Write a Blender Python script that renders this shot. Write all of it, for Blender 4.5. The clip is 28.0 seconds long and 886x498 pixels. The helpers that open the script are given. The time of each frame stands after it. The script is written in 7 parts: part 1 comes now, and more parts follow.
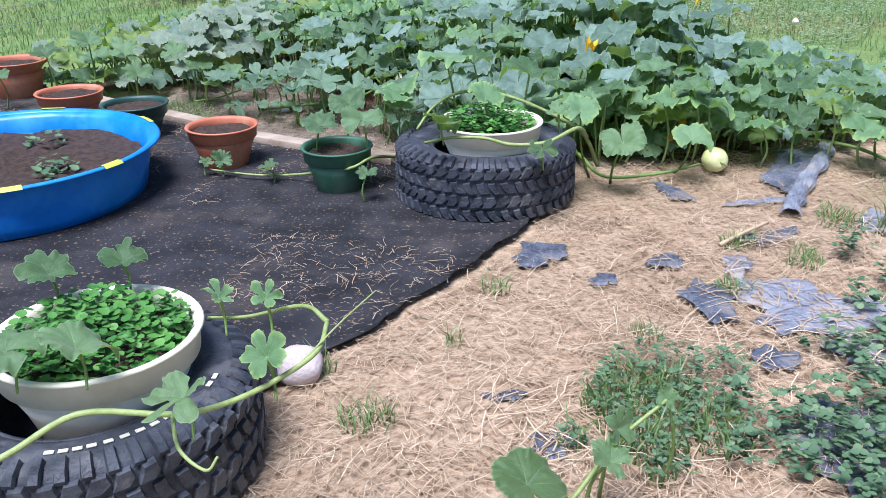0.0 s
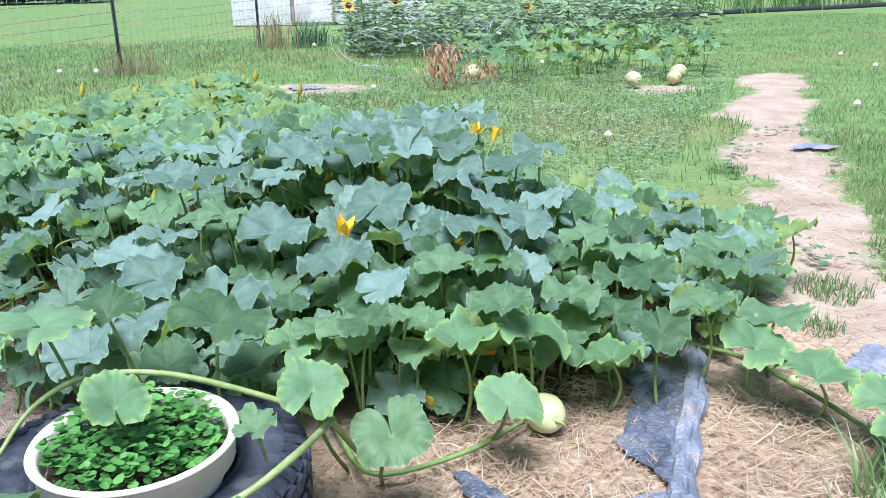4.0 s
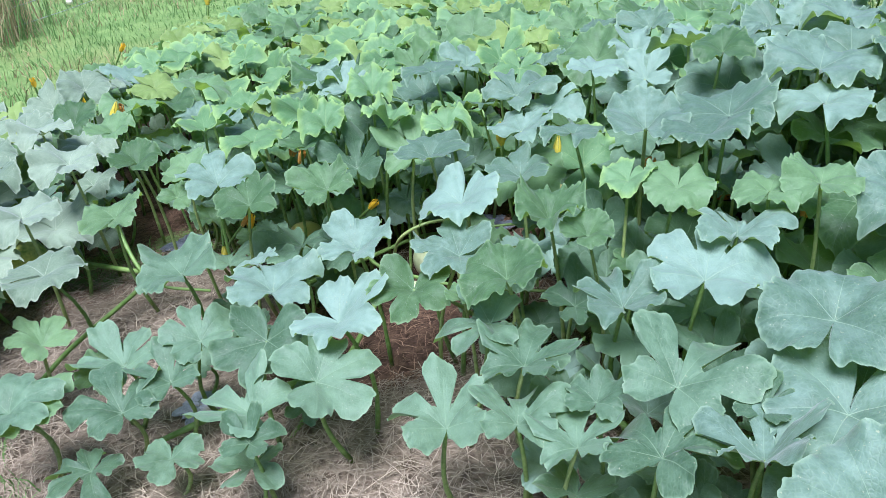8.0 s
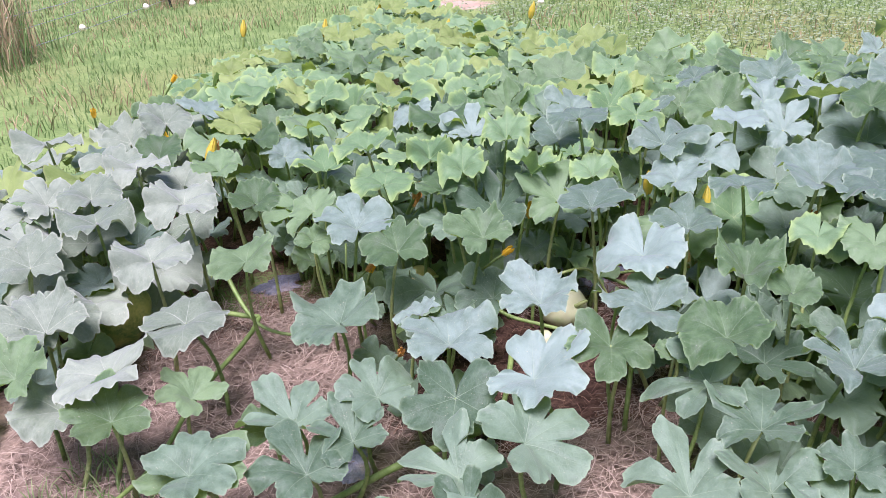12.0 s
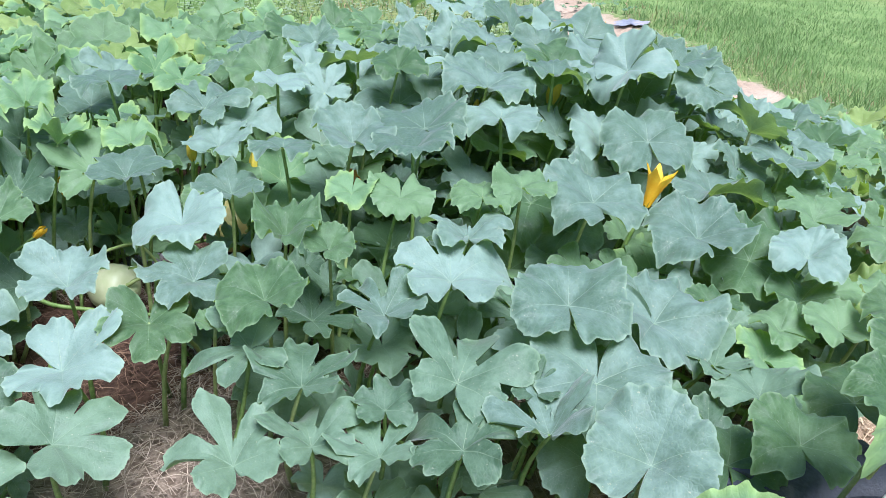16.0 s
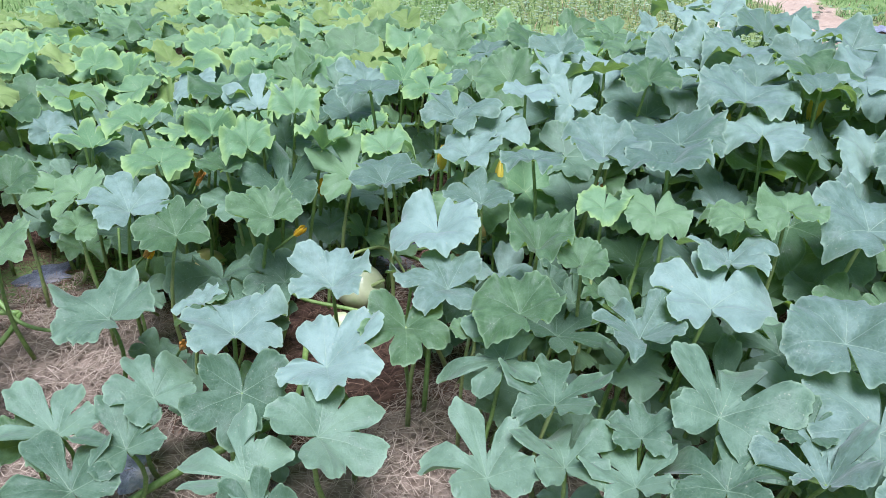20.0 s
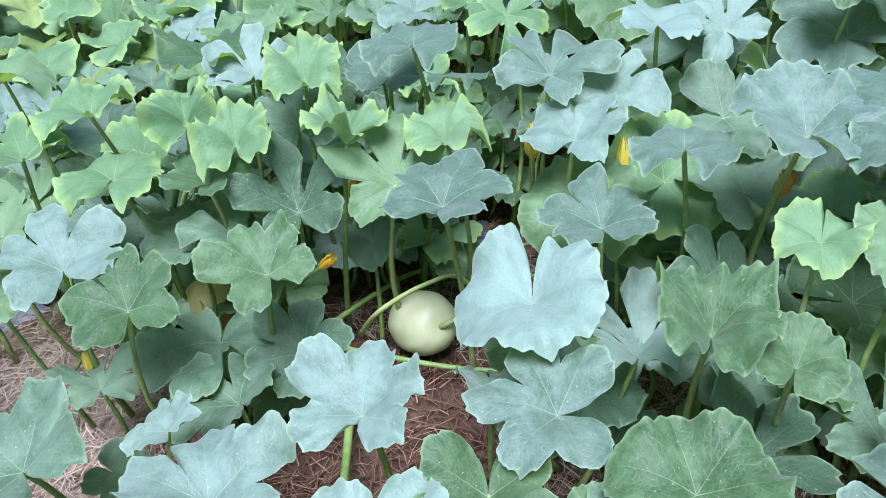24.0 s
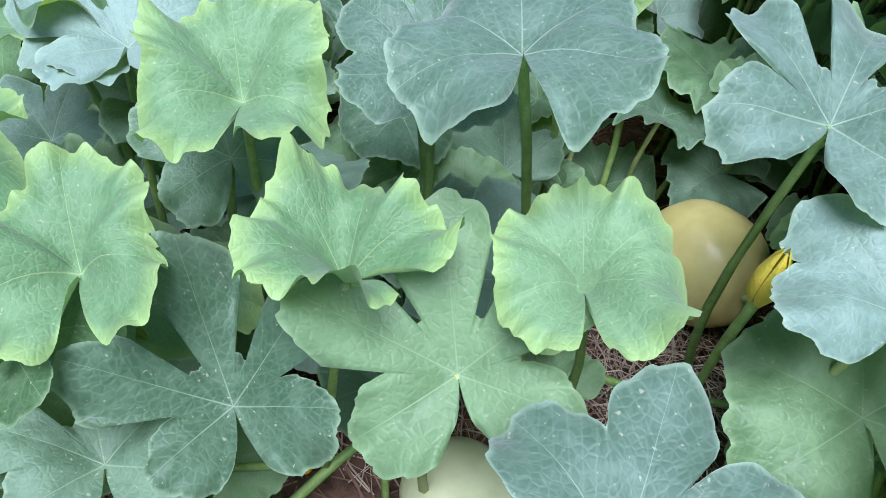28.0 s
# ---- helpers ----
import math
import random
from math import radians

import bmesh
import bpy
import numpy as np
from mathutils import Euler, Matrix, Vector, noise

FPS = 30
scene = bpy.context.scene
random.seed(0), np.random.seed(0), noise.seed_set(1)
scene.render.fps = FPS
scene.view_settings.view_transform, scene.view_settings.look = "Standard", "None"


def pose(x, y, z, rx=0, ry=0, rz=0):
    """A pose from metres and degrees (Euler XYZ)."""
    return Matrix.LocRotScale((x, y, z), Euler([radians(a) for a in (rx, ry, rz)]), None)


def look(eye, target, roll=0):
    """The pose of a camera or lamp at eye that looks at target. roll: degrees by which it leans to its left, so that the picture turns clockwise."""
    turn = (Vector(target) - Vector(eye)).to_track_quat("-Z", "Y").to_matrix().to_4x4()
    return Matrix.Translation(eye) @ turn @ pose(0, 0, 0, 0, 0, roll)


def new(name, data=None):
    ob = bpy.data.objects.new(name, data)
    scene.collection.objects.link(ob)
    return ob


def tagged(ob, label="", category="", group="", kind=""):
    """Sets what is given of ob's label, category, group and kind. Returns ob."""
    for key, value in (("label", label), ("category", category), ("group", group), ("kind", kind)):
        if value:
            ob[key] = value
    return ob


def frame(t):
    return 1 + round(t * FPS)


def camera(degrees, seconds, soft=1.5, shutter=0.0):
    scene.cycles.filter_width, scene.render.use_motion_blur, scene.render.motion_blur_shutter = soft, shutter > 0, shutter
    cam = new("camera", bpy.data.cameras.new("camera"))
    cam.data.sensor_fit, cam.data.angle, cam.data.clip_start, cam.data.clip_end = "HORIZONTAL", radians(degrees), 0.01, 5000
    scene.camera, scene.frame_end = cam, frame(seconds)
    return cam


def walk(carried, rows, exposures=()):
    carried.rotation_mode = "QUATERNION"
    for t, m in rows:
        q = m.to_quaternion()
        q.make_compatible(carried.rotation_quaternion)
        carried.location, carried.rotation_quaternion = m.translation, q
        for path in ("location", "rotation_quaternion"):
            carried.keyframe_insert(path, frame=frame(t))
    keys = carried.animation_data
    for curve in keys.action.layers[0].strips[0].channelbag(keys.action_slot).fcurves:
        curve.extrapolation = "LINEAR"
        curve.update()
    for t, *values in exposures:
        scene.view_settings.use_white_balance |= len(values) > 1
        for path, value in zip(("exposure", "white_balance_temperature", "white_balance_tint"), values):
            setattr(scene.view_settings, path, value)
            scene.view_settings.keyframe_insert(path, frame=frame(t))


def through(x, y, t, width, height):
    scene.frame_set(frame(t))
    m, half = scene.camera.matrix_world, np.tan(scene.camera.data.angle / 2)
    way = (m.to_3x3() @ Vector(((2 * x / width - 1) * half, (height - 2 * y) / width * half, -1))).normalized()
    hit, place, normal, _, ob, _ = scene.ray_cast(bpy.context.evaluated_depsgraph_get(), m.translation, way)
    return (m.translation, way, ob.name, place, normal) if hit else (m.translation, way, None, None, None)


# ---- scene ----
cam = camera(55.8, 28.0, 0.8)
PATH = [
    (0, (0.864, 1.231, 1.19), (0.827, 3.064, 0.391), -0.8),
    (0.5, (0.913, 1.459, 1.222), (1.199, 3.299, 0.491), 0.3),
    (1, (0.96, 1.742, 1.194), (1.415, 3.559, 0.495), 0.7),
    (1.5, (1.06, 1.981, 1.186), (1.54, 3.777, 0.447), 2),
    (2, (1.136, 2.175, 1.225), (1.642, 3.964, 0.488), 2.8),
    (2.5, (1.161, 2.341, 1.236), (1.728, 4.13, 0.544), 2.6),
    (3, (1.253, 2.529, 1.235), (1.798, 4.337, 0.577), 2.6),
    (3.5, (1.313, 2.674, 1.243), (1.752, 4.517, 0.601), 1.2),
    (5.5, (1.038, 3.432, 1.219), (1.42, 5.289, 0.584), -4.6),
    (6, (0.77, 3.619, 1.185), (1.051, 5.498, 0.558), -4.1),
    (6.5, (0.554, 3.785, 1.181), (0.747, 5.655, 0.499), -5.1),
    (7, (0.327, 3.896, 1.192), (0.624, 5.712, 0.409), -3.1),
    (7.5, (0.223, 4.03, 1.181), (0.566, 5.827, 0.374), -4.1),
    (8, (0.138, 4.273, 1.164), (0.497, 6.025, 0.269), -6.7),
    (8.5, (0.048, 4.515, 1.135), (0.599, 6.19, 0.191), -5.5),
    (9, (-0.009, 4.665, 1.136), (0.681, 6.297, 0.207), -4.1),
    (9.5, (-0.085, 4.682, 1.163), (0.586, 6.339, 0.265), -4.1),
    (10, (-0.222, 4.598, 1.178), (0.425, 6.273, 0.297), -5.3),
    (10.5, (-0.284, 4.543, 1.192), (0.248, 6.265, 0.326), -4.9),
    (11, (-0.277, 4.486, 1.205), (0.169, 6.241, 0.355), -4.6),
    (11.5, (-0.305, 4.476, 1.222), (0.162, 6.231, 0.384), -4.4),
    (13.5, (-0.311, 4.47, 1.192), (0.276, 6.177, 0.332), -2.9),
    (14, (-0.251, 4.468, 1.187), (0.626, 6.037, 0.31), -0.9),
    (14.5, (-0.217, 4.471, 1.195), (0.898, 5.882, 0.32), 1.2),
    (15, (-0.188, 4.463, 1.19), (1.046, 5.77, 0.314), 2.8),
    (15.5, (-0.165, 4.458, 1.181), (1.105, 5.725, 0.296), 3.8),
    (16, (-0.166, 4.45, 1.179), (1.09, 5.721, 0.28), 3.7),
    (16.5, (-0.219, 4.474, 1.179), (0.848, 5.888, 0.25), 1.8),
    (17, (-0.263, 4.486, 1.181), (0.607, 6.022, 0.24), 0.1),
    (17.5, (-0.279, 4.488, 1.186), (0.524, 6.063, 0.252), -0.7),
    (18, (-0.268, 4.484, 1.193), (0.564, 6.064, 0.291), -0.7),
    (18.5, (-0.265, 4.487, 1.198), (0.592, 6.066, 0.321), -0.4),
    (19, (-0.259, 4.492, 1.192), (0.602, 6.072, 0.32), -0.2),
    (19.5, (-0.251, 4.518, 1.191), (0.62, 6.084, 0.302), 0),
    (20, (-0.243, 4.543, 1.183), (0.646, 6.09, 0.281), 0.4),
    (20.5, (-0.203, 4.57, 1.171), (0.656, 6.124, 0.251), 0.1),
    (21, (-0.102, 4.653, 1.144), (0.659, 6.255, 0.22), -1.2),
    (21.5, (-0.065, 4.687, 1.135), (0.634, 6.31, 0.197), -2.4),
    (23.5, (0.028, 5.094, 1.100), (0.804, 6.558, -0.021), -5.5),
    (24, (0.129, 5.200, 1.081), (0.750, 6.725, -0.054), -7.1),
    (24.5, (0.160, 5.267, 1.053), (0.645, 6.803, -0.133), -7.6),
    (25, (0.173, 5.436, 1.027), (0.758, 6.904, -0.200), -3.9),
    (25.5, (0.188, 5.676, 1.009), (0.974, 7.023, -0.243), -0.9),
    (26, (0.234, 5.732, 0.984), (1.012, 7.007, -0.347), 1.1),
    (26.5, (0.267, 5.780, 0.968), (1.013, 7.021, -0.411), 1.8),
    (27, (0.248, 5.843, 0.965), (0.963, 7.089, -0.426), 1.5),
    (27.5, (0.328, 5.920, 0.903), (0.973, 7.176, -0.513), 0.2),
    (28, (0.360, 6.007, 0.906), (0.947, 7.203, -0.585), -2.6),
]
EXPOSURES = [(0.0, 1.40, 5550, 18), (1.0, 1.47, 5600, 11), (2.0, 1.56, 5500, 9), (3.0, 1.61, 5400, 12), (5.5, 1.56, 5450, 16), (6.5, 1.53, 5600, 13), (8.0, 1.69, 5500, 14), (10.0, 1.69, 5600, 20), (11.0, 1.69, 6000, 45), (11.5, 1.69, 6000, 45), (13.5, 1.66, 5900, 46), (14.0, 1.63, 5750, 44), (15.0, 1.69, 5600, 18), (17.0, 1.68, 5600, 19), (18.0, 1.60, 5500, 26), (19.0, 1.59, 5500, 22), (21.5, 1.58, 5550, 22), (24.0, 1.78, 5450, 22), (25.0, 1.75, 5480, 21), (27.0, 1.81, 5450, 21), (28.0, 1.70, 5450, 21)]
walk(cam, [(t, look(eye, target, roll)) for t, eye, target, roll in PATH], EXPOSURES)

# ---- world and sun ----
world = bpy.data.worlds.new("sky")
scene.world = world
world.use_nodes = True
wn = world.node_tree
wn.nodes.clear()
sky = wn.nodes.new("ShaderNodeTexSky")
sky.sky_type, sky.sun_disc = "NISHITA", False
SUN_ELEV, SUN_TURN = 66.0, 205.0
sky.sun_elevation, sky.sun_rotation = radians(SUN_ELEV), radians(SUN_TURN)
sky.air_density, sky.dust_density = 1.0, 1.0
wb = wn.nodes.new("ShaderNodeBackground")
wb.inputs["Strength"].default_value = 0.045
wo = wn.nodes.new("ShaderNodeOutputWorld")
wn.links.new(sky.outputs[0], wb.inputs["Color"])
wn.links.new(wb.outputs[0], wo.inputs["Surface"])
sun_data = bpy.data.lights.new("sun", "SUN")
sun_data.energy, sun_data.angle, sun_data.color = 2.8, radians(30), (1.0, 0.985, 0.96)
sun = new("sun", sun_data)
sun.rotation_euler = (radians(90 - SUN_ELEV), 0, radians(180 - SUN_TURN))
sun.location = (0, 0, 20)


# ---- materials ----
def material(name):
    m = bpy.data.materials.new(name)
    m.use_nodes = True
    m.node_tree.nodes.clear()
    return m, m.node_tree


class Net:
    """Short hand for node trees."""

    def __init__(self, name):
        self.m, self.t = material(name)
        self.out = self.t.nodes.new("ShaderNodeOutputMaterial")


    def put(self, socket, value):
        if isinstance(value, bpy.types.NodeSocket):
            self.t.links.new(value, socket)
        elif isinstance(value, (tuple, list)) and len(value) == 3 and socket.type == "RGBA":
            socket.default_value = (*value, 1)
        else:
            socket.default_value = value

    def math(self, op, a, b=0.0, c=0.0, clamp=False):
        n = self.t.nodes.new("ShaderNodeMath")
        n.operation, n.use_clamp = op, clamp
        for s, v in zip(n.inputs, (a, b, c)):
            self.put(s, v)
        return n.outputs[0]

    def noise(self, vec, scale, detail=3.0, rough=0.55):
        n = self.t.nodes.new("ShaderNodeTexNoise")
        if vec is not None:
            self.put(n.inputs["Vector"], vec)
        n.inputs["Scale"].default_value, n.inputs["Detail"].default_value, n.inputs["Roughness"].default_value = scale, detail, rough
        return n.outputs["Fac"]

    def voronoi(self, vec, scale, feature="F1"):
        n = self.t.nodes.new("ShaderNodeTexVoronoi")
        n.feature = feature
        if vec is not None:
            self.put(n.inputs["Vector"], vec)
        n.inputs["Scale"].default_value = scale
        return n.outputs["Distance"]

    def span(self, v, a, b, c=0.0, d=1.0):
        n = self.t.nodes.new("ShaderNodeMapRange")
        n.interpolation_type = "SMOOTHSTEP"
        for s, x in zip(n.inputs, (v, a, b, c, d)):
            self.put(s, x)
        return n.outputs[0]

    def mix(self, f, a, b):
        n = self.t.nodes.new("ShaderNodeMix")
        n.data_type = "RGBA"
        self.put(n.inputs[0], f)
        self.put(n.inputs[6], a)
        self.put(n.inputs[7], b)
        return n.outputs[2]

    def where(self, kind="Object"):
        return self.t.nodes.new("ShaderNodeTexCoord").outputs[kind]

    def place(self):
        return self.t.nodes.new("ShaderNodeNewGeometry").outputs["Position"]

    def chance(self):
        return self.t.nodes.new("ShaderNodeObjectInfo").outputs["Random"]

    def island(self):
        return self.t.nodes.new("ShaderNodeNewGeometry").outputs["Random Per Island"]

    def attr(self, name):
        n = self.t.nodes.new("ShaderNodeAttribute")
        n.attribute_name = name
        return n

    def bump(self, height, strength=0.4, distance=0.01):
        n = self.t.nodes.new("ShaderNodeBump")
        n.inputs["Strength"].default_value, n.inputs["Distance"].default_value = strength, distance
        self.put(n.inputs["Height"], height)
        return n.outputs[0]

    def surface(self, color, rough=0.7, normal=None, metal=0.0, spec=0.5, through=0.0, through_color=None, sheen=0.0):
        b = self.t.nodes.new("ShaderNodeBsdfPrincipled")
        self.put(b.inputs["Base Color"], color)
        self.put(b.inputs["Roughness"], rough)
        self.put(b.inputs["Metallic"], metal)
        self.put(b.inputs["Specular IOR Level"], spec)
        b.inputs["Sheen Weight"].default_value = sheen
        if normal is not None:
            self.put(b.inputs["Normal"], normal)
        last = b.outputs[0]
        if through:
            tr = self.t.nodes.new("ShaderNodeBsdfTranslucent")
            self.put(tr.inputs["Color"], through_color or color)
            mx = self.t.nodes.new("ShaderNodeMixShader")
            mx.inputs[0].default_value = through
            self.t.links.new(last, mx.inputs[1])
            self.t.links.new(tr.outputs[0], mx.inputs[2])
            last = mx.outputs[0]
        self.t.links.new(last, self.out.inputs["Surface"])
        return self.m


def leaf_material(name, dark, light, vein, through_color, veins=5, spread=58.0, rough=0.55, through=0.22, rim=None, bloom=0.12):
    n = Net(name)
    uv = n.where("UV")
    sep = n.t.nodes.new("ShaderNodeSeparateXYZ")
    n.put(sep.inputs[0], uv)
    x, y = sep.outputs[0], sep.outputs[1]
    best = None
    for i in range(veins):
        a = radians((i - (veins - 1) / 2) * spread)
        along = n.math("ADD", n.math("MULTIPLY", x, math.sin(a)), n.math("MULTIPLY", y, math.cos(a)))
        across = n.math("ABSOLUTE", n.math("SUBTRACT", n.math("MULTIPLY", x, math.cos(a)), n.math("MULTIPLY", y, math.sin(a))))
        width = n.span(along, 0.0, 0.5, 0.0065, 0.0015)
        line = n.math("MULTIPLY", n.math("SUBTRACT", 1.0, n.math("DIVIDE", across, width), clamp=True), n.math("GREATER_THAN", along, 0.0))
        best = line if best is None else n.math("MAXIMUM", best, line)
    who = n.chance()
    blotch = n.noise(n.where("Object"), 7.0, 4.0)
    grain = n.noise(n.where("Object"), 80.0, 3.0)
    # side veins leave the ribs at a slant
    lay = n.math("ADD", n.attr("side").outputs["Fac"], n.math("MULTIPLY", n.noise(uv, 9.0, 2.0), 0.05))
    net = n.span(n.math("ABSOLUTE", n.math("SUBTRACT", n.math("FRACT", n.math("MULTIPLY", lay, 12.5)), 0.5)), 0.0, 0.12, 1.0, 0.0)
    tone = n.math("ADD", n.math("MULTIPLY", who, 0.46), n.math("MULTIPLY", blotch, 0.66))
    c = n.mix(n.math("POWER", n.span(tone, 0.22, 0.90), 1.25), dark, light)
    c = n.mix(n.math("MULTIPLY", net, 0.12), c, vein)
    c = n.mix(n.math("MULTIPLY", best, 0.75), c, vein)
    c = n.mix(n.math("MULTIPLY", n.span(grain, 0.3, 0.8), 0.15), c, dark)
    edge = n.attr("rim").outputs["Fac"]
    c = n.mix(n.span(edge, 0.93, 1.0, 0.0, 0.5), c, vein)
    # small pale scars and dry specks
    speck = n.span(n.noise(n.where("Object"), 42.0, 2.0, 0.4), 0.705, 0.73)
    c = n.mix(n.math("MULTIPLY", speck, 0.5), c, (0.42, 0.42, 0.27))
    if rim:
        c = n.mix(n.span(edge, 0.72, 1.0, 0.0, 0.65), c, rim)
    h = n.math("MULTIPLY", best, -0.7)
    h = n.math("ADD", h, n.math("MULTIPLY", n.noise(uv, 9.0, 3.0), 1.3))
    cells = n.t.nodes.new("ShaderNodeTexVoronoi")
    cells.feature = "DISTANCE_TO_EDGE"
    cells.inputs["Scale"].default_value = 24.0
    n.put(cells.inputs["Vector"], uv)
    quilt = n.span(cells.outputs["Distance"], 0.0, 0.22)
    c = n.mix(n.math("MULTIPLY", n.math("SUBTRACT", 1.0, quilt), 0.09), c, vein)
    h = n.math("ADD", h, n.math("MULTIPLY", quilt, 0.22))
    h = n.math("ADD", h, n.math("MULTIPLY", n.noise(uv, 46.0, 3.0), 0.15))
    return n.surface(c, n.span(blotch, 0.3, 0.7, rough + 0.04, rough + 0.16), n.bump(h, 0.24, 0.006), spec=0.36, through=through, through_color=through_color, sheen=bloom)


LEAF_BLUE = leaf_material("leaf_blue_green", (0.062, 0.118, 0.078), (0.226, 0.328, 0.268), (0.304, 0.41, 0.28), (0.30, 0.47, 0.06), rough=0.46, through=0.27, bloom=0.24)
LEAF_MID = leaf_material("leaf_green", (0.030, 0.080, 0.029), (0.164, 0.274, 0.130), (0.266, 0.38, 0.20), (0.32, 0.50, 0.05), rough=0.46, through=0.32, bloom=0.12)
LEAF_YOUNG = leaf_material("leaf_young", (0.080, 0.176, 0.070), (0.165, 0.285, 0.140), (0.33, 0.44, 0.19), (0.24, 0.44, 0.09), rough=0.52, through=0.27, rim=(0.29, 0.43, 0.13), bloom=0.10)
LEAF_DUSTY = leaf_material("leaf_dusty", (0.105, 0.155, 0.095), (0.245, 0.305, 0.215), (0.38, 0.43, 0.32), (0.24, 0.34, 0.10), rough=0.55, through=0.18, bloom=0.28)
# yellowing leaf, its colour brightened for light shining through the blades
LEAF_OLD_LIT = leaf_material("leaf_yellowing_lit", (0.120, 0.195, 0.045), (0.240, 0.330, 0.100), (0.35, 0.38, 0.16), (0.34, 0.45, 0.06), rough=0.55, through=0.28, bloom=0.05)
LEAF_LOBED = leaf_material("leaf_lobed", (0.035, 0.081, 0.042), (0.160, 0.254, 0.162), (0.247, 0.35, 0.21), (0.26, 0.42, 0.05), rough=0.46, through=0.26, bloom=0.13)


def plain(name, a, b, scale=8.0, rough=0.7, strength=0.3, distance=0.004, metal=0.0, spec=0.5, through=0.0, stain=None):
    """Two tones by noise, a fine grain, bump, and where given a stain."""
    n = Net(name)
    p = n.where("Object")
    v = n.noise(p, scale, 4.0)
    g = n.noise(p, scale * 9, 3.0)
    tone = n.math("ADD", n.math("MULTIPLY", v, 0.7), n.math("MULTIPLY", g, 0.3))
    c = n.mix(n.span(tone, 0.34, 0.66), a, b)
    if stain:
        c = n.mix(n.span(n.noise(p, scale * 0.6, 5.0, 0.65), 0.52, 0.66, 0.0, 0.7), c, stain)
    r = n.span(v, 0.2, 0.8, max(rough - 0.1, 0.02), min(rough + 0.1, 1.0))
    return n.surface(c, r, n.bump(n.math("ADD", g, n.math("MULTIPLY", v, 0.5)), strength, distance), metal, spec, through)


def scatter_material(name, a, b, c2, rough=0.7, through=0.0):
    """For loose matter: every blade its own tone."""
    n = Net(name)
    w = n.island()
    c = n.mix(n.span(w, 0.0, 0.6), a, b)
    c = n.mix(n.span(w, 0.7, 1.0), c, c2)
    c = n.mix(n.span(n.noise(n.place(), 1.7, 3.0), 0.35, 0.65, 0.0, 0.45), c, a)
    return n.surface(c, rough, None, 0.0, 0.3, through)


STEM = plain("stem", (0.13, 0.23, 0.045), (0.24, 0.34, 0.10), 30.0, 0.5, 0.4, 0.003, through=0.1)
STEM_PALE = plain("stem_pale", (0.22, 0.30, 0.08), (0.36, 0.42, 0.16), 30.0, 0.5, 0.4, 0.003, through=0.1)
PETAL = plain("petal", (0.80, 0.45, 0.015), (0.85, 0.60, 0.04), 25.0, 0.5, 0.3, 0.003, through=0.3)
PETAL_DRY = plain("petal_wilted", (0.50, 0.22, 0.03), (0.72, 0.42, 0.12), 25.0, 0.7, 0.6, 0.004, through=0.2)
PETAL_BUD = plain("petal_bud", (0.55, 0.46, 0.05), (0.70, 0.52, 0.05), 25.0, 0.5, 0.4, 0.003, through=0.2)
RUBBER = plain("rubber", (0.019, 0.022, 0.030), (0.056, 0.062, 0.077), 14.0, 0.62, 0.6, 0.004, stain=(0.110, 0.108, 0.108))
POT_WHITE = plain("pot_white_plastic", (0.72, 0.66, 0.50), (0.80, 0.75, 0.60), 5.0, 0.45, 0.12, 0.002, stain=(0.60, 0.52, 0.36))
POT_TERRA = plain("pot_terracotta_plastic", (0.42, 0.130, 0.065), (0.54, 0.185, 0.095), 7.0, 0.6, 0.2, 0.002, stain=(0.50, 0.27, 0.17))
POT_GREEN = plain("pot_green_plastic", (0.035, 0.105, 0.062), (0.055, 0.145, 0.085), 7.0, 0.5, 0.2, 0.002, stain=(0.12, 0.17, 0.12))
POT_DARK = plain("pot_dark_green_plastic", (0.016, 0.052, 0.040), (0.030, 0.078, 0.058), 7.0, 0.5, 0.2, 0.002)
POOL_BLUE = plain("pool_blue_plastic", (0.010, 0.17, 0.62), (0.020, 0.23, 0.72), 4.0, 0.38, 0.1, 0.002, stain=(0.05, 0.30, 0.70))
POOL_MARK = plain("pool_yellow_mark", (0.45, 0.55, 0.06), (0.58, 0.62, 0.10), 9.0, 0.5, 0.1, 0.001)
SOIL = plain("potting_soil", (0.030, 0.018, 0.012), (0.105, 0.062, 0.040), 40.0, 0.95, 0.9, 0.012)
WOOD = plain("weathered_wood", (0.26, 0.19, 0.13), (0.42, 0.34, 0.26), 9.0, 0.8, 0.5, 0.004)
STONE = plain("pale_pink_stone", (0.42, 0.34, 0.33), (0.58, 0.50, 0.48), 12.0, 0.7, 0.5, 0.006)
STEEL = plain("galvanised_wire", (0.30, 0.31, 0.32), (0.48, 0.49, 0.50), 30.0, 0.5, 0.2, 0.001, metal=0.6)
POST = plain("dark_steel_post", (0.045, 0.050, 0.050), (0.10, 0.11, 0.11), 14.0, 0.6, 0.3, 0.002, metal=0.4)
CONCRETE = plain("white_painted_wall", (0.60, 0.56, 0.53), (0.74, 0.71, 0.68), 1.6, 0.85, 0.35, 0.01, stain=(0.45, 0.40, 0.36))
ROAD = plain("pale_concrete", (0.46, 0.44, 0.42), (0.58, 0.56, 0.53), 1.2, 0.9, 0.3, 0.01)
PLASTIC = plain("weathered_plastic_film", (0.050, 0.056, 0.074), (0.150, 0.164, 0.200), 9.0, 0.42, 0.9, 0.012, stain=(0.20, 0.17, 0.14))
PLASTIC_PALE = plain("pale_dusty_plastic_film", (0.150, 0.160, 0.192), (0.300, 0.315, 0.355), 9.0, 0.55, 0.9, 0.012, stain=(0.38, 0.30, 0.22))
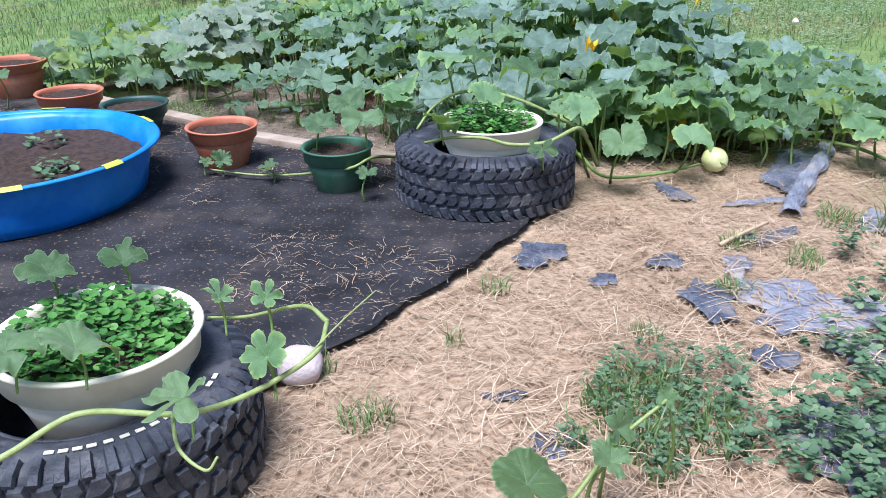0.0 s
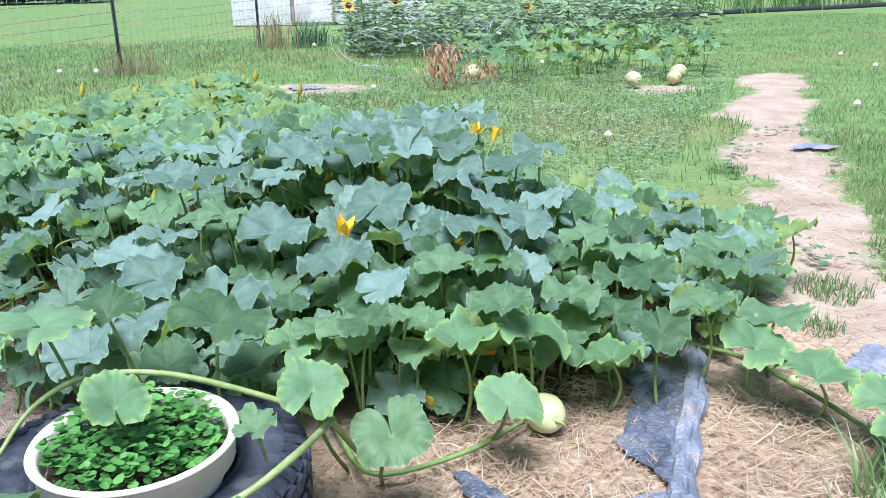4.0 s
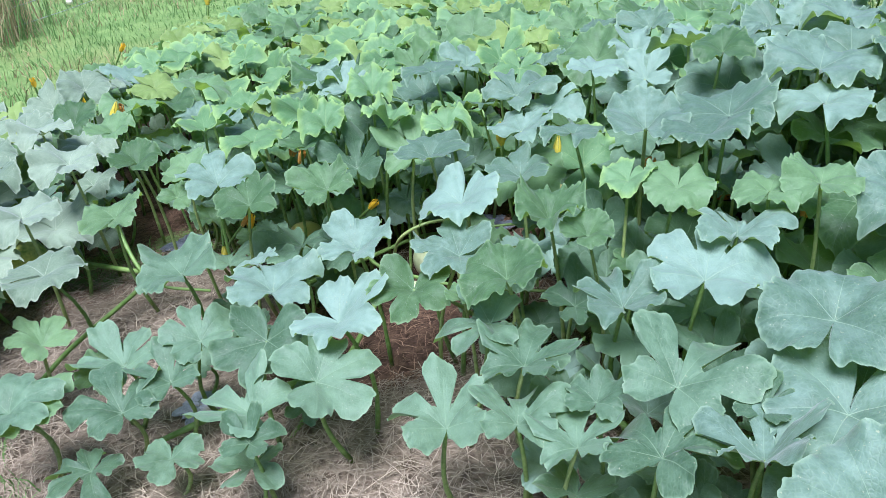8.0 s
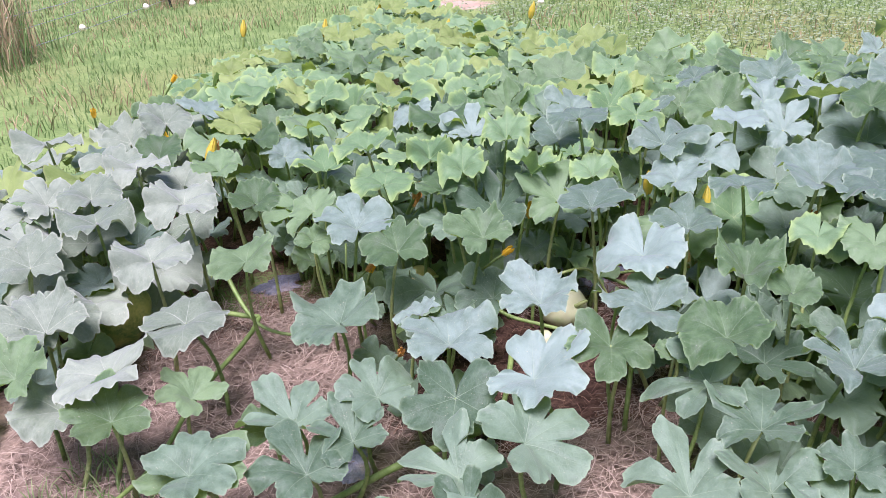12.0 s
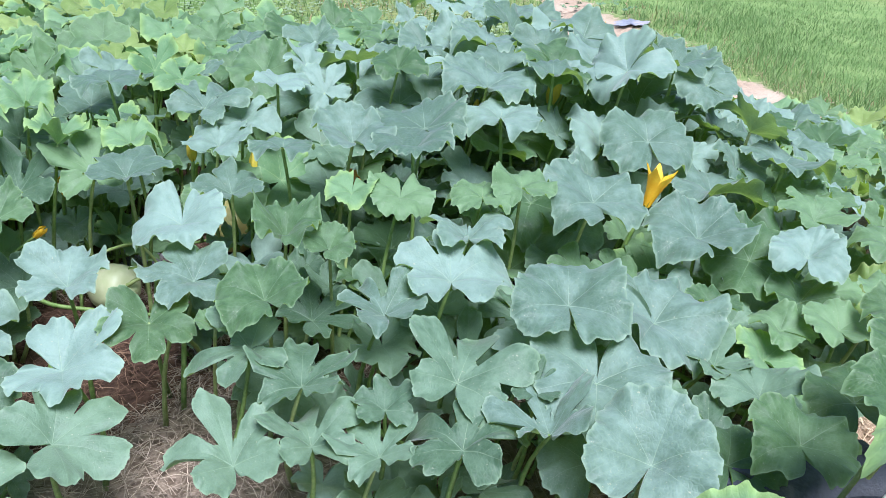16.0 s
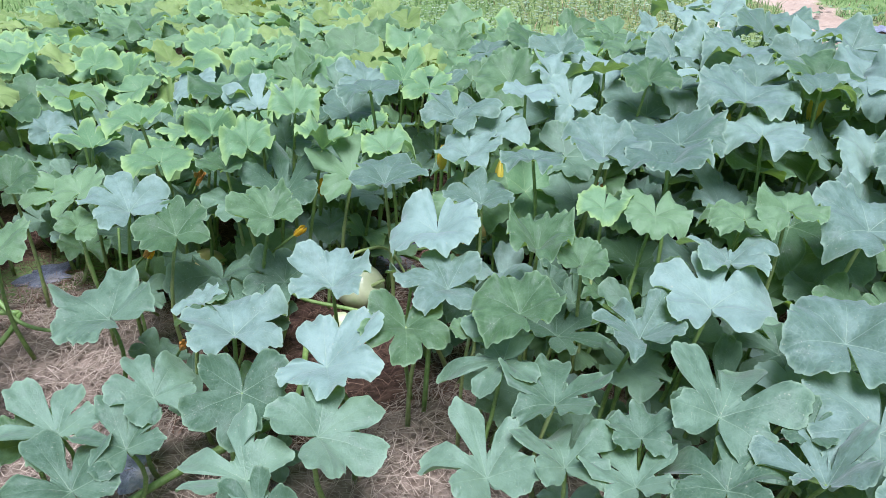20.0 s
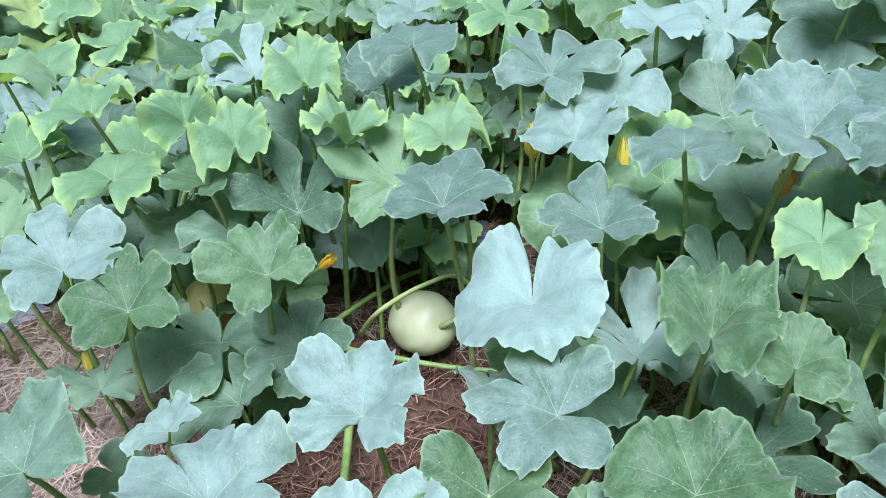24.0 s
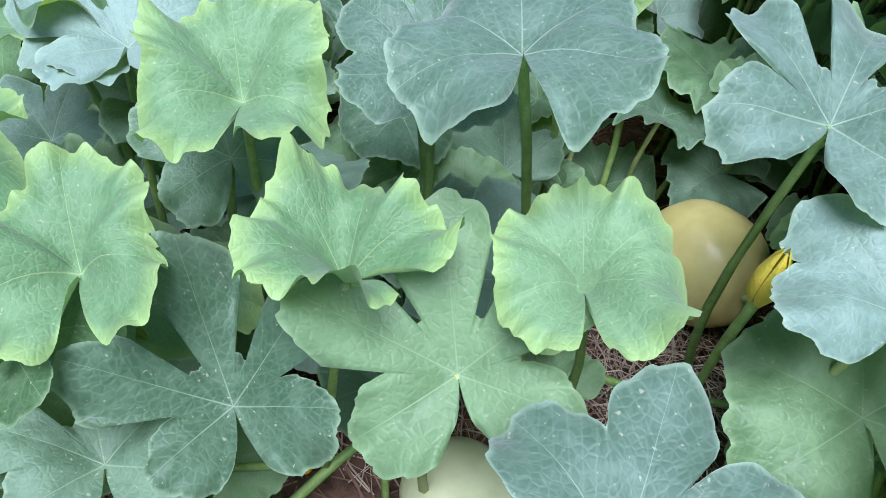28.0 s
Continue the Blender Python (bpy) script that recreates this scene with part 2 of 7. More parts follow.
PUMPKIN_PALE = plain("pumpkin_cream", (0.44, 0.48, 0.26), (0.56, 0.57, 0.35), 6.0, 0.4, 0.15, 0.003, stain=(0.40, 0.50, 0.22))
PUMPKIN_GOLD = plain("pumpkin_gold", (0.44, 0.38, 0.12), (0.56, 0.48, 0.19), 6.0, 0.4, 0.2, 0.003, stain=(0.50, 0.34, 0.10))
SQUASH_TAN = plain("squash_tan", (0.46, 0.40, 0.20), (0.58, 0.50, 0.28), 6.0, 0.45, 0.15, 0.003, stain=(0.36, 0.36, 0.16))
PUMPKIN_LIME = plain("pumpkin_lime", (0.52, 0.55, 0.20), (0.64, 0.64, 0.32), 6.0, 0.4, 0.15, 0.003)
FRUIT_SCAR = plain("dry_blossom_scar", (0.20, 0.10, 0.05), (0.34, 0.20, 0.10), 20.0, 0.9, 0.6, 0.003)
STRAW_BITS = scatter_material("straw_bits", (0.30, 0.200, 0.116), (0.50, 0.370, 0.240), (0.66, 0.54, 0.38), 0.65)
STRAW_DULL = scatter_material("weathered_straw", (0.170, 0.130, 0.094), (0.350, 0.278, 0.204), (0.54, 0.44, 0.33), 0.7)
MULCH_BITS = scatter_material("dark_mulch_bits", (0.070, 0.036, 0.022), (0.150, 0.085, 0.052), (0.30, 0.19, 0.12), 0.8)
GRASS = scatter_material("grass_blades", (0.120, 0.215, 0.062), (0.190, 0.305, 0.100), (0.33, 0.38, 0.18), 0.55, 0.3)
GRASS_DRY = scatter_material("dry_grass_blades", (0.25, 0.19, 0.095), (0.44, 0.35, 0.19), (0.15, 0.20, 0.075), 0.7, 0.15)
WEED = scatter_material("weed_leaves", (0.070, 0.135, 0.065), (0.140, 0.225, 0.115), (0.21, 0.30, 0.15), 0.55, 0.2)
FAR_WEED = scatter_material("pale_weed_leaves", (0.165, 0.240, 0.125), (0.265, 0.345, 0.195), (0.37, 0.42, 0.26), 0.6, 0.25)
SEEDLING = scatter_material("seedling_leaves", (0.055, 0.170, 0.035), (0.12, 0.30, 0.060), (0.19, 0.40, 0.09), 0.45, 0.2)
SUNFLOWER = plain("sunflower_petal", (0.80, 0.46, 0.02), (0.85, 0.58, 0.04), 20.0, 0.6, 0.2, 0.003, through=0.2)
SUN_EYE = plain("sunflower_centre", (0.035, 0.018, 0.008), (0.08, 0.04, 0.02), 50.0, 0.9, 0.8, 0.006)
RUST = plain("dead_rusty_foliage", (0.33, 0.165, 0.085), (0.50, 0.29, 0.165), 18.0, 0.8, 0.4, 0.004)
DARK_METAL = plain("dark_painted_metal", (0.020, 0.021, 0.024), (0.045, 0.046, 0.050), 6.0, 0.45, 0.1, 0.001)


def ground_material():
    n = Net("ground_mixed")
    p = n.place()
    zone = n.attr("zone")
    sep = n.t.nodes.new("ShaderNodeSeparateColor")
    n.put(sep.inputs[0], zone.outputs["Color"])
    ragged = n.math("SUBTRACT", n.noise(p, 9.0, 6.0, 0.65), 0.5)
    ragged = n.math("ADD", n.math("MULTIPLY", ragged, 0.75), n.math("MULTIPLY", n.math("SUBTRACT", n.noise(p, 60.0, 3.0), 0.5), 0.4))
    pick = lambda s: n.span(n.math("ADD", s, ragged), 0.40, 0.60)
    big, mid, fine = n.noise(p, 0.35, 4.0), n.noise(p, 3.5, 5.0), n.noise(p, 45.0, 4.0)
    # lawn: three greens with yellowed areas
    lawn = n.mix(n.span(mid, 0.3, 0.7), (0.120, 0.200, 0.055), (0.195, 0.280, 0.090))
    lawn = n.mix(n.span(big, 0.48, 0.68, 0.0, 0.6), lawn, (0.23, 0.215, 0.080))
    lawn = n.mix(n.span(fine, 0.35, 0.7, 0.0, 0.4), lawn, (0.060, 0.100, 0.026))
    straw = n.mix(n.span(fine, 0.3, 0.7), (0.275, 0.188, 0.112), (0.475, 0.352, 0.232))
    straw = n.mix(n.span(mid, 0.52, 0.70, 0.0, 0.65), straw, (0.15, 0.092, 0.055))
    straw = n.mix(n.math("MULTIPLY", n.attr("dull").outputs["Fac"], 0.85), straw, n.mix(n.span(fine, 0.3, 0.7), (0.095, 0.071, 0.053), (0.245, 0.193, 0.148)))
    sand = n.mix(n.span(mid, 0.3, 0.7), (0.33, 0.245, 0.168), (0.44, 0.345, 0.250))
    sand = n.mix(n.span(fine, 0.5, 0.72, 0.0, 0.4), sand, (0.24, 0.165, 0.105))
    # dark soil, its colour also holding the shade between the leaves
    shaded_humus = n.mix(n.span(fine, 0.3, 0.7), (0.040, 0.023, 0.016), (0.115, 0.068, 0.044))
    c = n.mix(pick(sep.outputs[1]), lawn, sand)
    c = n.mix(pick(sep.outputs[0]), c, straw)
    c = n.mix(pick(sep.outputs[2]), c, shaded_humus)
    h = n.math("ADD", n.math("MULTIPLY", mid, 0.6), n.math("MULTIPLY", fine, 0.5))
    return n.surface(c, 0.95, n.bump(h, 0.8, 0.03), 0.0, 0.2)


def fabric_material():
    n = Net("black_weed_fabric")
    p = n.where("Object")
    wrinkle = n.noise(p, 6.0, 4.0)
    dust = n.noise(p, 2.2, 5.0, 0.65)
    weave = n.t.nodes.new("ShaderNodeTexWave")
    n.put(weave.inputs["Vector"], p)
    weave.inputs["Scale"].default_value = 120.0
    c = n.mix(n.span(wrinkle, 0.3, 0.7), (0.012, 0.012, 0.014), (0.032, 0.031, 0.035))
    c = n.mix(n.span(dust, 0.50, 0.72, 0.0, 0.45), c, (0.105, 0.086, 0.072))
    c = n.mix(n.span(n.noise(p, 70.0, 3.0), 0.60, 0.70, 0.0, 0.6), c, (0.28, 0.20, 0.12))
    h = n.math("ADD", n.math("MULTIPLY", wrinkle, 1.0), n.math("MULTIPLY", weave.outputs["Fac"], 0.04))
    return n.surface(c, 0.8, n.bump(h, 0.5, 0.02), 0.0, 0.3)


GROUND = ground_material()
FABRIC = fabric_material()


# ---- mesh helpers ----
def mesh_of(name, verts, faces, mat, smooth=True, uv=None):
    me = bpy.data.meshes.new(name)
    me.from_pydata([tuple(v) for v in verts], [], faces if isinstance(faces, list) else faces.tolist())
    if smooth:
        me.polygons.foreach_set("use_smooth", [True] * len(me.polygons))
    if uv is not None:
        layer = me.uv_layers.new(name="UVMap")
        loops = np.empty(len(me.loops), dtype=np.int32)
        me.loops.foreach_get("vertex_index", loops)
        layer.data.foreach_set("uv", np.asarray(uv, dtype=np.float32)[loops].ravel())
    me.materials.append(mat)
    me.update()
    return me


def thing(name, label, category, at=(0, 0, 0), group="", kind=""):
    ob = new(name)
    ob.empty_display_size = 0.05
    ob.location = at
    return tagged(ob, label, category, group, kind)


def part(name, data, mat, parent, label="", m=None, smooth=True):
    """One mesh object under a thing or a part. data: a mesh, or (verts, faces) in the parent's space."""
    me = data if isinstance(data, bpy.types.Mesh) else mesh_of(name, data[0], data[1], mat, smooth)
    ob = new(name, me)
    ob.parent = parent
    if m is not None:
        ob.matrix_basis = m
    if label:
        ob["label"] = label
    return ob


def lathe(profile, segs=48, wobble=0.0, seed=0, close=False):
    """Turns (radius, height) pairs round z."""
    rng = np.random.default_rng(seed)
    ph = rng.uniform(0, 6.28, 3)
    verts, faces = [], []
    k = len(profile)
    for s in range(segs):
        a = 2 * math.pi * s / segs
        f = 1 + wobble * (math.sin(2 * a + ph[0]) + 0.6 * math.sin(3 * a + ph[1]))
        for r, z in profile:
            verts.append((r * f * math.cos(a), r * f * math.sin(a), z))
    for s in range(segs):
        t = (s + 1) % segs
        for i in range(k - 1 + (1 if close else 0)):
            j = (i + 1) % k
            faces.append((s * k + i, t * k + i, t * k + j, s * k + j))
    return verts, faces


def tube(points, radius, sides=7, taper=1.0):
    """A tube along points; radius shrinks to radius * taper."""
    pts = [Vector(p) for p in points]
    verts, faces = [], []
    up = Vector((0.13, 0.21, 1)).normalized()
    for i, p in enumerate(pts):
        d = (pts[min(i + 1, len(pts) - 1)] - pts[max(i - 1, 0)]).normalized()
        u = d.cross(up)
        if u.length < 0.05:
            u = d.cross(Vector((1, 0, 0)))
        u.normalize()
        v = d.cross(u)
        r = radius * (1 + (taper - 1) * i / max(len(pts) - 1, 1))
        for s in range(sides):
            a = 2 * math.pi * s / sides
            verts.append(p + r * (math.cos(a) * u + math.sin(a) * v))
    for i in range(len(pts) - 1):
        for s in range(sides):
            t = (s + 1) % sides
            faces.append((i * sides + s, i * sides + t, (i + 1) * sides + t, (i + 1) * sides + s))
    faces.append(tuple(range(sides))[::-1])
    faces.append(tuple((len(pts) - 1) * sides + s for s in range(sides)))
    return verts, faces


def spline(points, steps=6):
    """A smooth line through points (Catmull-Rom)."""
    p = [Vector(q) for q in points]
    p = [2 * p[0] - p[1]] + p + [2 * p[-1] - p[-2]]
    out = []
    for i in range(1, len(p) - 2):
        for s in range(steps):
            t = s / steps
            out.append(0.5 * (2 * p[i] + (p[i + 1] - p[i - 1]) * t + (2 * p[i - 1] - 5 * p[i] + 4 * p[i + 1] - p[i + 2]) * t * t
                              + (3 * p[i] - p[i - 1] - 3 * p[i + 1] + p[i + 2]) * t ** 3))
    out.append(p[-2])
    return out


def join(*pieces):
    verts, faces = [], []
    for v, f in pieces:
        n = len(verts)
        verts.extend(v)
        faces.extend([tuple(i + n for i in q) for q in f])
    return verts, faces


def moved(piece, m):
    return [m @ Vector(v) for v in piece[0]], piece[1]


def block(x0, x1, y0, y1, z0, z1, bevel=0.004):
    """A box with bevelled edges."""
    bm = bmesh.new()
    bmesh.ops.create_cube(bm, size=1.0)
    for v in bm.verts:
        v.co = Vector((x0 if v.co.x < 0 else x1, y0 if v.co.y < 0 else y1, z0 if v.co.z < 0 else z1))
    if bevel:
        bmesh.ops.bevel(bm, geom=bm.edges[:], offset=bevel, segments=2, profile=0.6, affect="EDGES")
    bm.verts.index_update()
    out = [v.co.copy() for v in bm.verts], [tuple(v.index for v in f.verts) for f in bm.faces]
    bm.free()
    return out


def inside(px, py, poly):
    """Which points lie in a polygon."""
    hit = np.zeros(len(px), dtype=bool)
    n = len(poly)
    for i in range(n):
        (x0, y0), (x1, y1) = poly[i], poly[(i + 1) % n]
        if y0 == y1:
            continue
        c = ((py < y0) != (py < y1)) & (px < (x1 - x0) * (py - y0) / (y1 - y0) + x0)
        hit ^= c
    return hit


def edge_distance(px, py, poly, closed=True):
    best = np.full(len(px), 1e9)
    n = len(poly)
    for i in range(n if closed else n - 1):
        a, b = np.array(poly[i]), np.array(poly[(i + 1) % n])
        d = b - a
        t = np.clip(((px - a[0]) * d[0] + (py - a[1]) * d[1]) / (d @ d), 0, 1)
        best = np.minimum(best, np.hypot(px - a[0] - t * d[0], py - a[1] - t * d[1]))
    return best


def signed(px, py, poly):
    """Metres inside (+) or outside (-) a polygon."""
    return np.where(inside(px, py, poly), 1, -1) * edge_distance(px, py, poly)


# ---- ground ----
CANOPY = [(-0.10, 6.95), (0.20, 6.45), (0.45, 6.15), (1.0, 5.75), (1.35, 5.3), (1.45, 4.95), (2.05, 4.9), (2.7, 5.2), (3.2, 5.6), (2.95, 6.7),
          (2.3, 7.4), (1.8, 8.5), (1.6, 9.8), (1.2, 10.6), (0.5, 10.3), (-0.3, 9.3), (-0.8, 8.2), (-1.3, 7.5), (-1.9, 6.9), (-1.6, 6.5), (-0.95, 6.5), (-0.5, 6.8)]
STRAW = [(-0.8, 0.6), (1.9, 0.6), (2.1, 2.5), (2.3, 3.0), (2.5, 3.7), (2.85, 4.4), (3.28, 5.0), (3.0, 5.6), (1.5, 5.8), (0.6, 6.6), (-0.2, 6.9),
         (-0.8, 6.7), (-1.0, 5.9), (0.0, 5.2), (0.7, 4.6), (0.75, 4.1), (0.45, 3.6), (0.05, 3.05), (-0.4, 2.5)]
PATHWAY = [(2.5, 4.35), (2.95, 4.95), (3.5, 5.55), (3.95, 6.2), (4.4, 7.2), (4.87, 8.1), (5.55, 9.3), (6.15, 10.1), (7.0, 11.5)]
BARE = [(-1.4, 6.5), (-0.5, 5.75), (0.5, 5.15), (0.55, 5.5), (-0.15, 6.0), (-1.1, 6.75)]
FABRIC_EDGE = [(-3.75, 1.6), (-3.2, 0.75), (-2.0, 0.9), (-0.5, 1.0), (-0.05, 2.2), (0.16, 2.7), (0.44, 3.1), (0.62, 3.35), (0.84, 3.62), (1.0, 3.9), (1.17, 4.15), (1.1, 4.7), (0.55, 5.02),
               (0.05, 5.25), (-0.62, 5.72), (-1.3, 6.3), (-2.2, 6.9), (-3.1, 7.2), (-3.65, 6.6), (-3.9, 4.6), (-3.7, 3.0)]


def bumps(x, y, scale, seed):
    """Smooth value noise for arrays."""
    rng = np.random.default_rng(seed)
    grid = rng.uniform(-1, 1, (64, 64))
    u, v = x / scale, y / scale
    i, j = np.floor(u).astype(int), np.floor(v).astype(int)
    f, g = u - i, v - j
    f, g = f * f * (3 - 2 * f), g * g * (3 - 2 * g)
    a, b = grid[i % 64, j % 64], grid[(i + 1) % 64, j % 64]
    c, d = grid[i % 64, (j + 1) % 64], grid[(i + 1) % 64, (j + 1) % 64]
    return (a * (1 - f) + b * f) * (1 - g) + (c * (1 - f) + d * f) * g


def ground_height(x, y):
    near = np.clip(1.2 - np.hypot(x - 1.5, y - 5) / 14, 0, 1)
    return near * (0.012 * bumps(x, y, 0.7, 3) + 0.006 * bumps(x, y, 0.19, 4)) - 0.012


def zones(x, y):
    """Weights of straw, bare sand and dark mulch with leaf shade, about 0.5 at the edges."""
    soft = lambda d, w: np.clip(0.5 + d / w, 0, 1)
    straw = soft(signed(x, y, STRAW) + 0.10 * bumps(x, y, 0.5, 8), 0.5)
    sand = soft(0.30 + 0.13 * bumps(x, y, 0.55, 9) + 0.12 * bumps(x, y, 0.2, 19) - edge_distance(x, y, PATHWAY, False), 0.45)
    sand = np.maximum(sand, soft(signed(x, y, BARE) + 0.06 * bumps(x, y, 0.4, 5), 0.35))
    for cx, cy, r in ((1.75, 12.3, 0.50), (5.3, 11.0, 0.26), (5.3, 9.3, 0.22)):
        sand = np.maximum(sand, soft(r - np.hypot((x - cx) / 1.5, y - cy) + 0.15 * bumps(x, y, 0.5, 6), 0.6))
    # follows the leaf canopy: dark mulch plus shade painted into the gaps
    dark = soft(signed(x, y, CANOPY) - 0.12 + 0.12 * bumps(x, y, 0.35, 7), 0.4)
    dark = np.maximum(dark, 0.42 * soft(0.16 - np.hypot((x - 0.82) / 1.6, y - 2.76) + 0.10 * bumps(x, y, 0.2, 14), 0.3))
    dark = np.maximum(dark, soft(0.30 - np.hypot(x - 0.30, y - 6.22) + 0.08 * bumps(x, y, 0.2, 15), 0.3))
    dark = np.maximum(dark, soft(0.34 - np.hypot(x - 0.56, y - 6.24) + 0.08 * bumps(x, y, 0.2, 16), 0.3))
    dull = soft(y - 5.0 + 0.12 * bumps(x, y, 0.5, 12), 0.5) * soft(2.0 - np.abs(x - 0.6), 0.6)
    return straw, sand, dark, dull


def build_ground():
    ax = np.concatenate([[-900, -300, -100, -40, -16, -8, -5], np.arange(-3.5, 8.01, 0.09), [9, 10, 12, 15, 20, 30, 60, 150, 400, 900]])
    ay = np.concatenate([[-900, -300, -80, -25, -8, -3, -1], np.arange(0, 14.01, 0.09), [15, 16, 18, 21, 25, 30, 40, 60, 120, 300, 900]])
    gx, gy = np.meshgrid(ax, ay)
    x, y = gx.ravel(), gy.ravel()
    verts = np.stack([x, y, ground_height(x, y)], 1)
    nx, ny = len(ax), len(ay)
    i, j = np.meshgrid(np.arange(nx - 1), np.arange(ny - 1))
    k = (j * nx + i).ravel()
    faces = np.stack([k, k + 1, k + nx + 1, k + nx], 1)
    me = mesh_of("ground", verts, faces, GROUND)
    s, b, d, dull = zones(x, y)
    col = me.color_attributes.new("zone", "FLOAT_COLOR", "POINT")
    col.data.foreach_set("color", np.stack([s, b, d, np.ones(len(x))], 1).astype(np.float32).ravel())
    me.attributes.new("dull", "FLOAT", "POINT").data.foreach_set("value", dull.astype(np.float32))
    tagged(new("ground", me), "lawn, straw mulch, bare sandy path and dark garden soil, deepened with leaf shade", "ground", kind="structure")


build_ground()


def build_fabric():
    step = 0.05
    gx, gy = np.meshgrid(np.arange(-4.2, 1.3, step), np.arange(0.3, 7.7, step))
    x, y = gx.ravel(), gy.ravel()
    keep = signed(x, y, FABRIC_EDGE) + 0.045 * bumps(x, y, 0.16, 21) > -0.01
    z = 0.006 + 0.014 * (bumps(x, y, 0.55, 22) * 0.5 + 0.5) + 0.010 * np.abs(bumps(x + 0.6 * y, y - 0.3 * x, 0.22, 23))
    rim = edge_distance(x, y, FABRIC_EDGE)
    z = z + 0.02 * np.exp(-(rim / 0.05) ** 2) * (bumps(x, y, 0.12, 24) * 0.5 + 0.5)
    nx = gx.shape[1]
    keep2 = keep.reshape(gx.shape)
    index = -np.ones(len(x), dtype=int)
    index[keep] = np.arange(keep.sum())
    faces = []
    for j in range(gx.shape[0] - 1):
        for i in range(nx - 1):
            q = (j * nx + i, j * nx + i + 1, (j + 1) * nx + i + 1, (j + 1) * nx + i)
            ok = [index[a] for a in q if index[a] >= 0]
            if len(ok) >= 3:
                faces.append(tuple(int(a) for a in ok))
    # the outermost points slide to the rim, so that the border runs smooth
    px, py = x[keep].copy(), y[keep].copy()
    me = mesh_of("weed_fabric", np.stack([px, py, z[keep]], 1), faces, FABRIC)
    ob = tagged(new("weed_fabric", me), "black woven weed fabric on the ground, dusty with straw, rumpled edge", "weed fabric")
    mod = ob.modifiers.new("smooth", "SMOOTH")
    mod.factor, mod.iterations = 0.5, 4
    thick = ob.modifiers.new("thick", "SOLIDIFY")
    thick.thickness, thick.offset = 0.003, 1.0


build_fabric()


# ---- leaves ----
LOBES = {"round": (0.185, 0.385, 0.47), "half": (0.385, 0.215, 0.31), "lobed": (0.430, 0.190, 0.24), "cup": (0.20, 0.37, 0.45)}


def leaf_outline(theta, kind, ph):
    """Radius of the blade by the angle from its tip; five rounded lobes about the ribs and a notch at the stalk. The width of a leaf is about 1."""
    out, lobe, least = LOBES[kind]
    # the tip, the two flanks and the two lobes beside the stalk
    reach_out = {"lobed": (1.26, 1.12, 0.70), "half": (1.14, 1.06, 0.82)}.get(kind, (1.0, 1.0, 0.97))
    r = np.full_like(theta, least)
    for i, at in enumerate((0.0, 1.02, -1.02, 2.18, -2.18)):
        d = out * (1 + 0.10 * math.sin(4.1 * ph[i])) * reach_out[i // 2 + i % 2]
        p = lobe * (1 + 0.08 * math.sin(3.7 * ph[i + 5])) * (1.08 if i > 2 else 1.0)
        turn = theta - at - 0.06 * math.sin(5.3 * ph[i + 4])
        off = d * np.sin(turn)
        reach = np.where((np.abs(off) < p) & (np.cos(turn) > 0), d * np.cos(turn) + np.sqrt(np.maximum(p * p - off * off, 0)), 0)
        r = np.maximum(r, reach)
    a = np.abs(theta)
    scallop = np.abs(np.sin(theta * 6.2 + 0.8 * np.sin(2 * theta + ph[3]) + ph[0]))
    teeth = np.mod(theta * 5.6 + 0.6 * np.sin(3 * theta + ph[3]), 1.0)
    deep = {"lobed": 1.6, "half": 1.2}.get(kind, 0.7)
    r = r * (0.975 + 0.038 * deep * scallop + 0.022 * deep * teeth + 0.010 * np.sin(31 * theta + ph[1]) + 0.02 * np.sin(3 * theta + ph[2]))
    wide = (0.22 if kind in ("round", "cup") else 0.36) + 0.12 * math.sin(2.9 * ph[9])
    gape = np.clip((math.pi - a) / wide, 0, 1)
    return r * (0.07 + 0.93 * (gape * gape * (3 - 2 * gape)) ** 0.6)


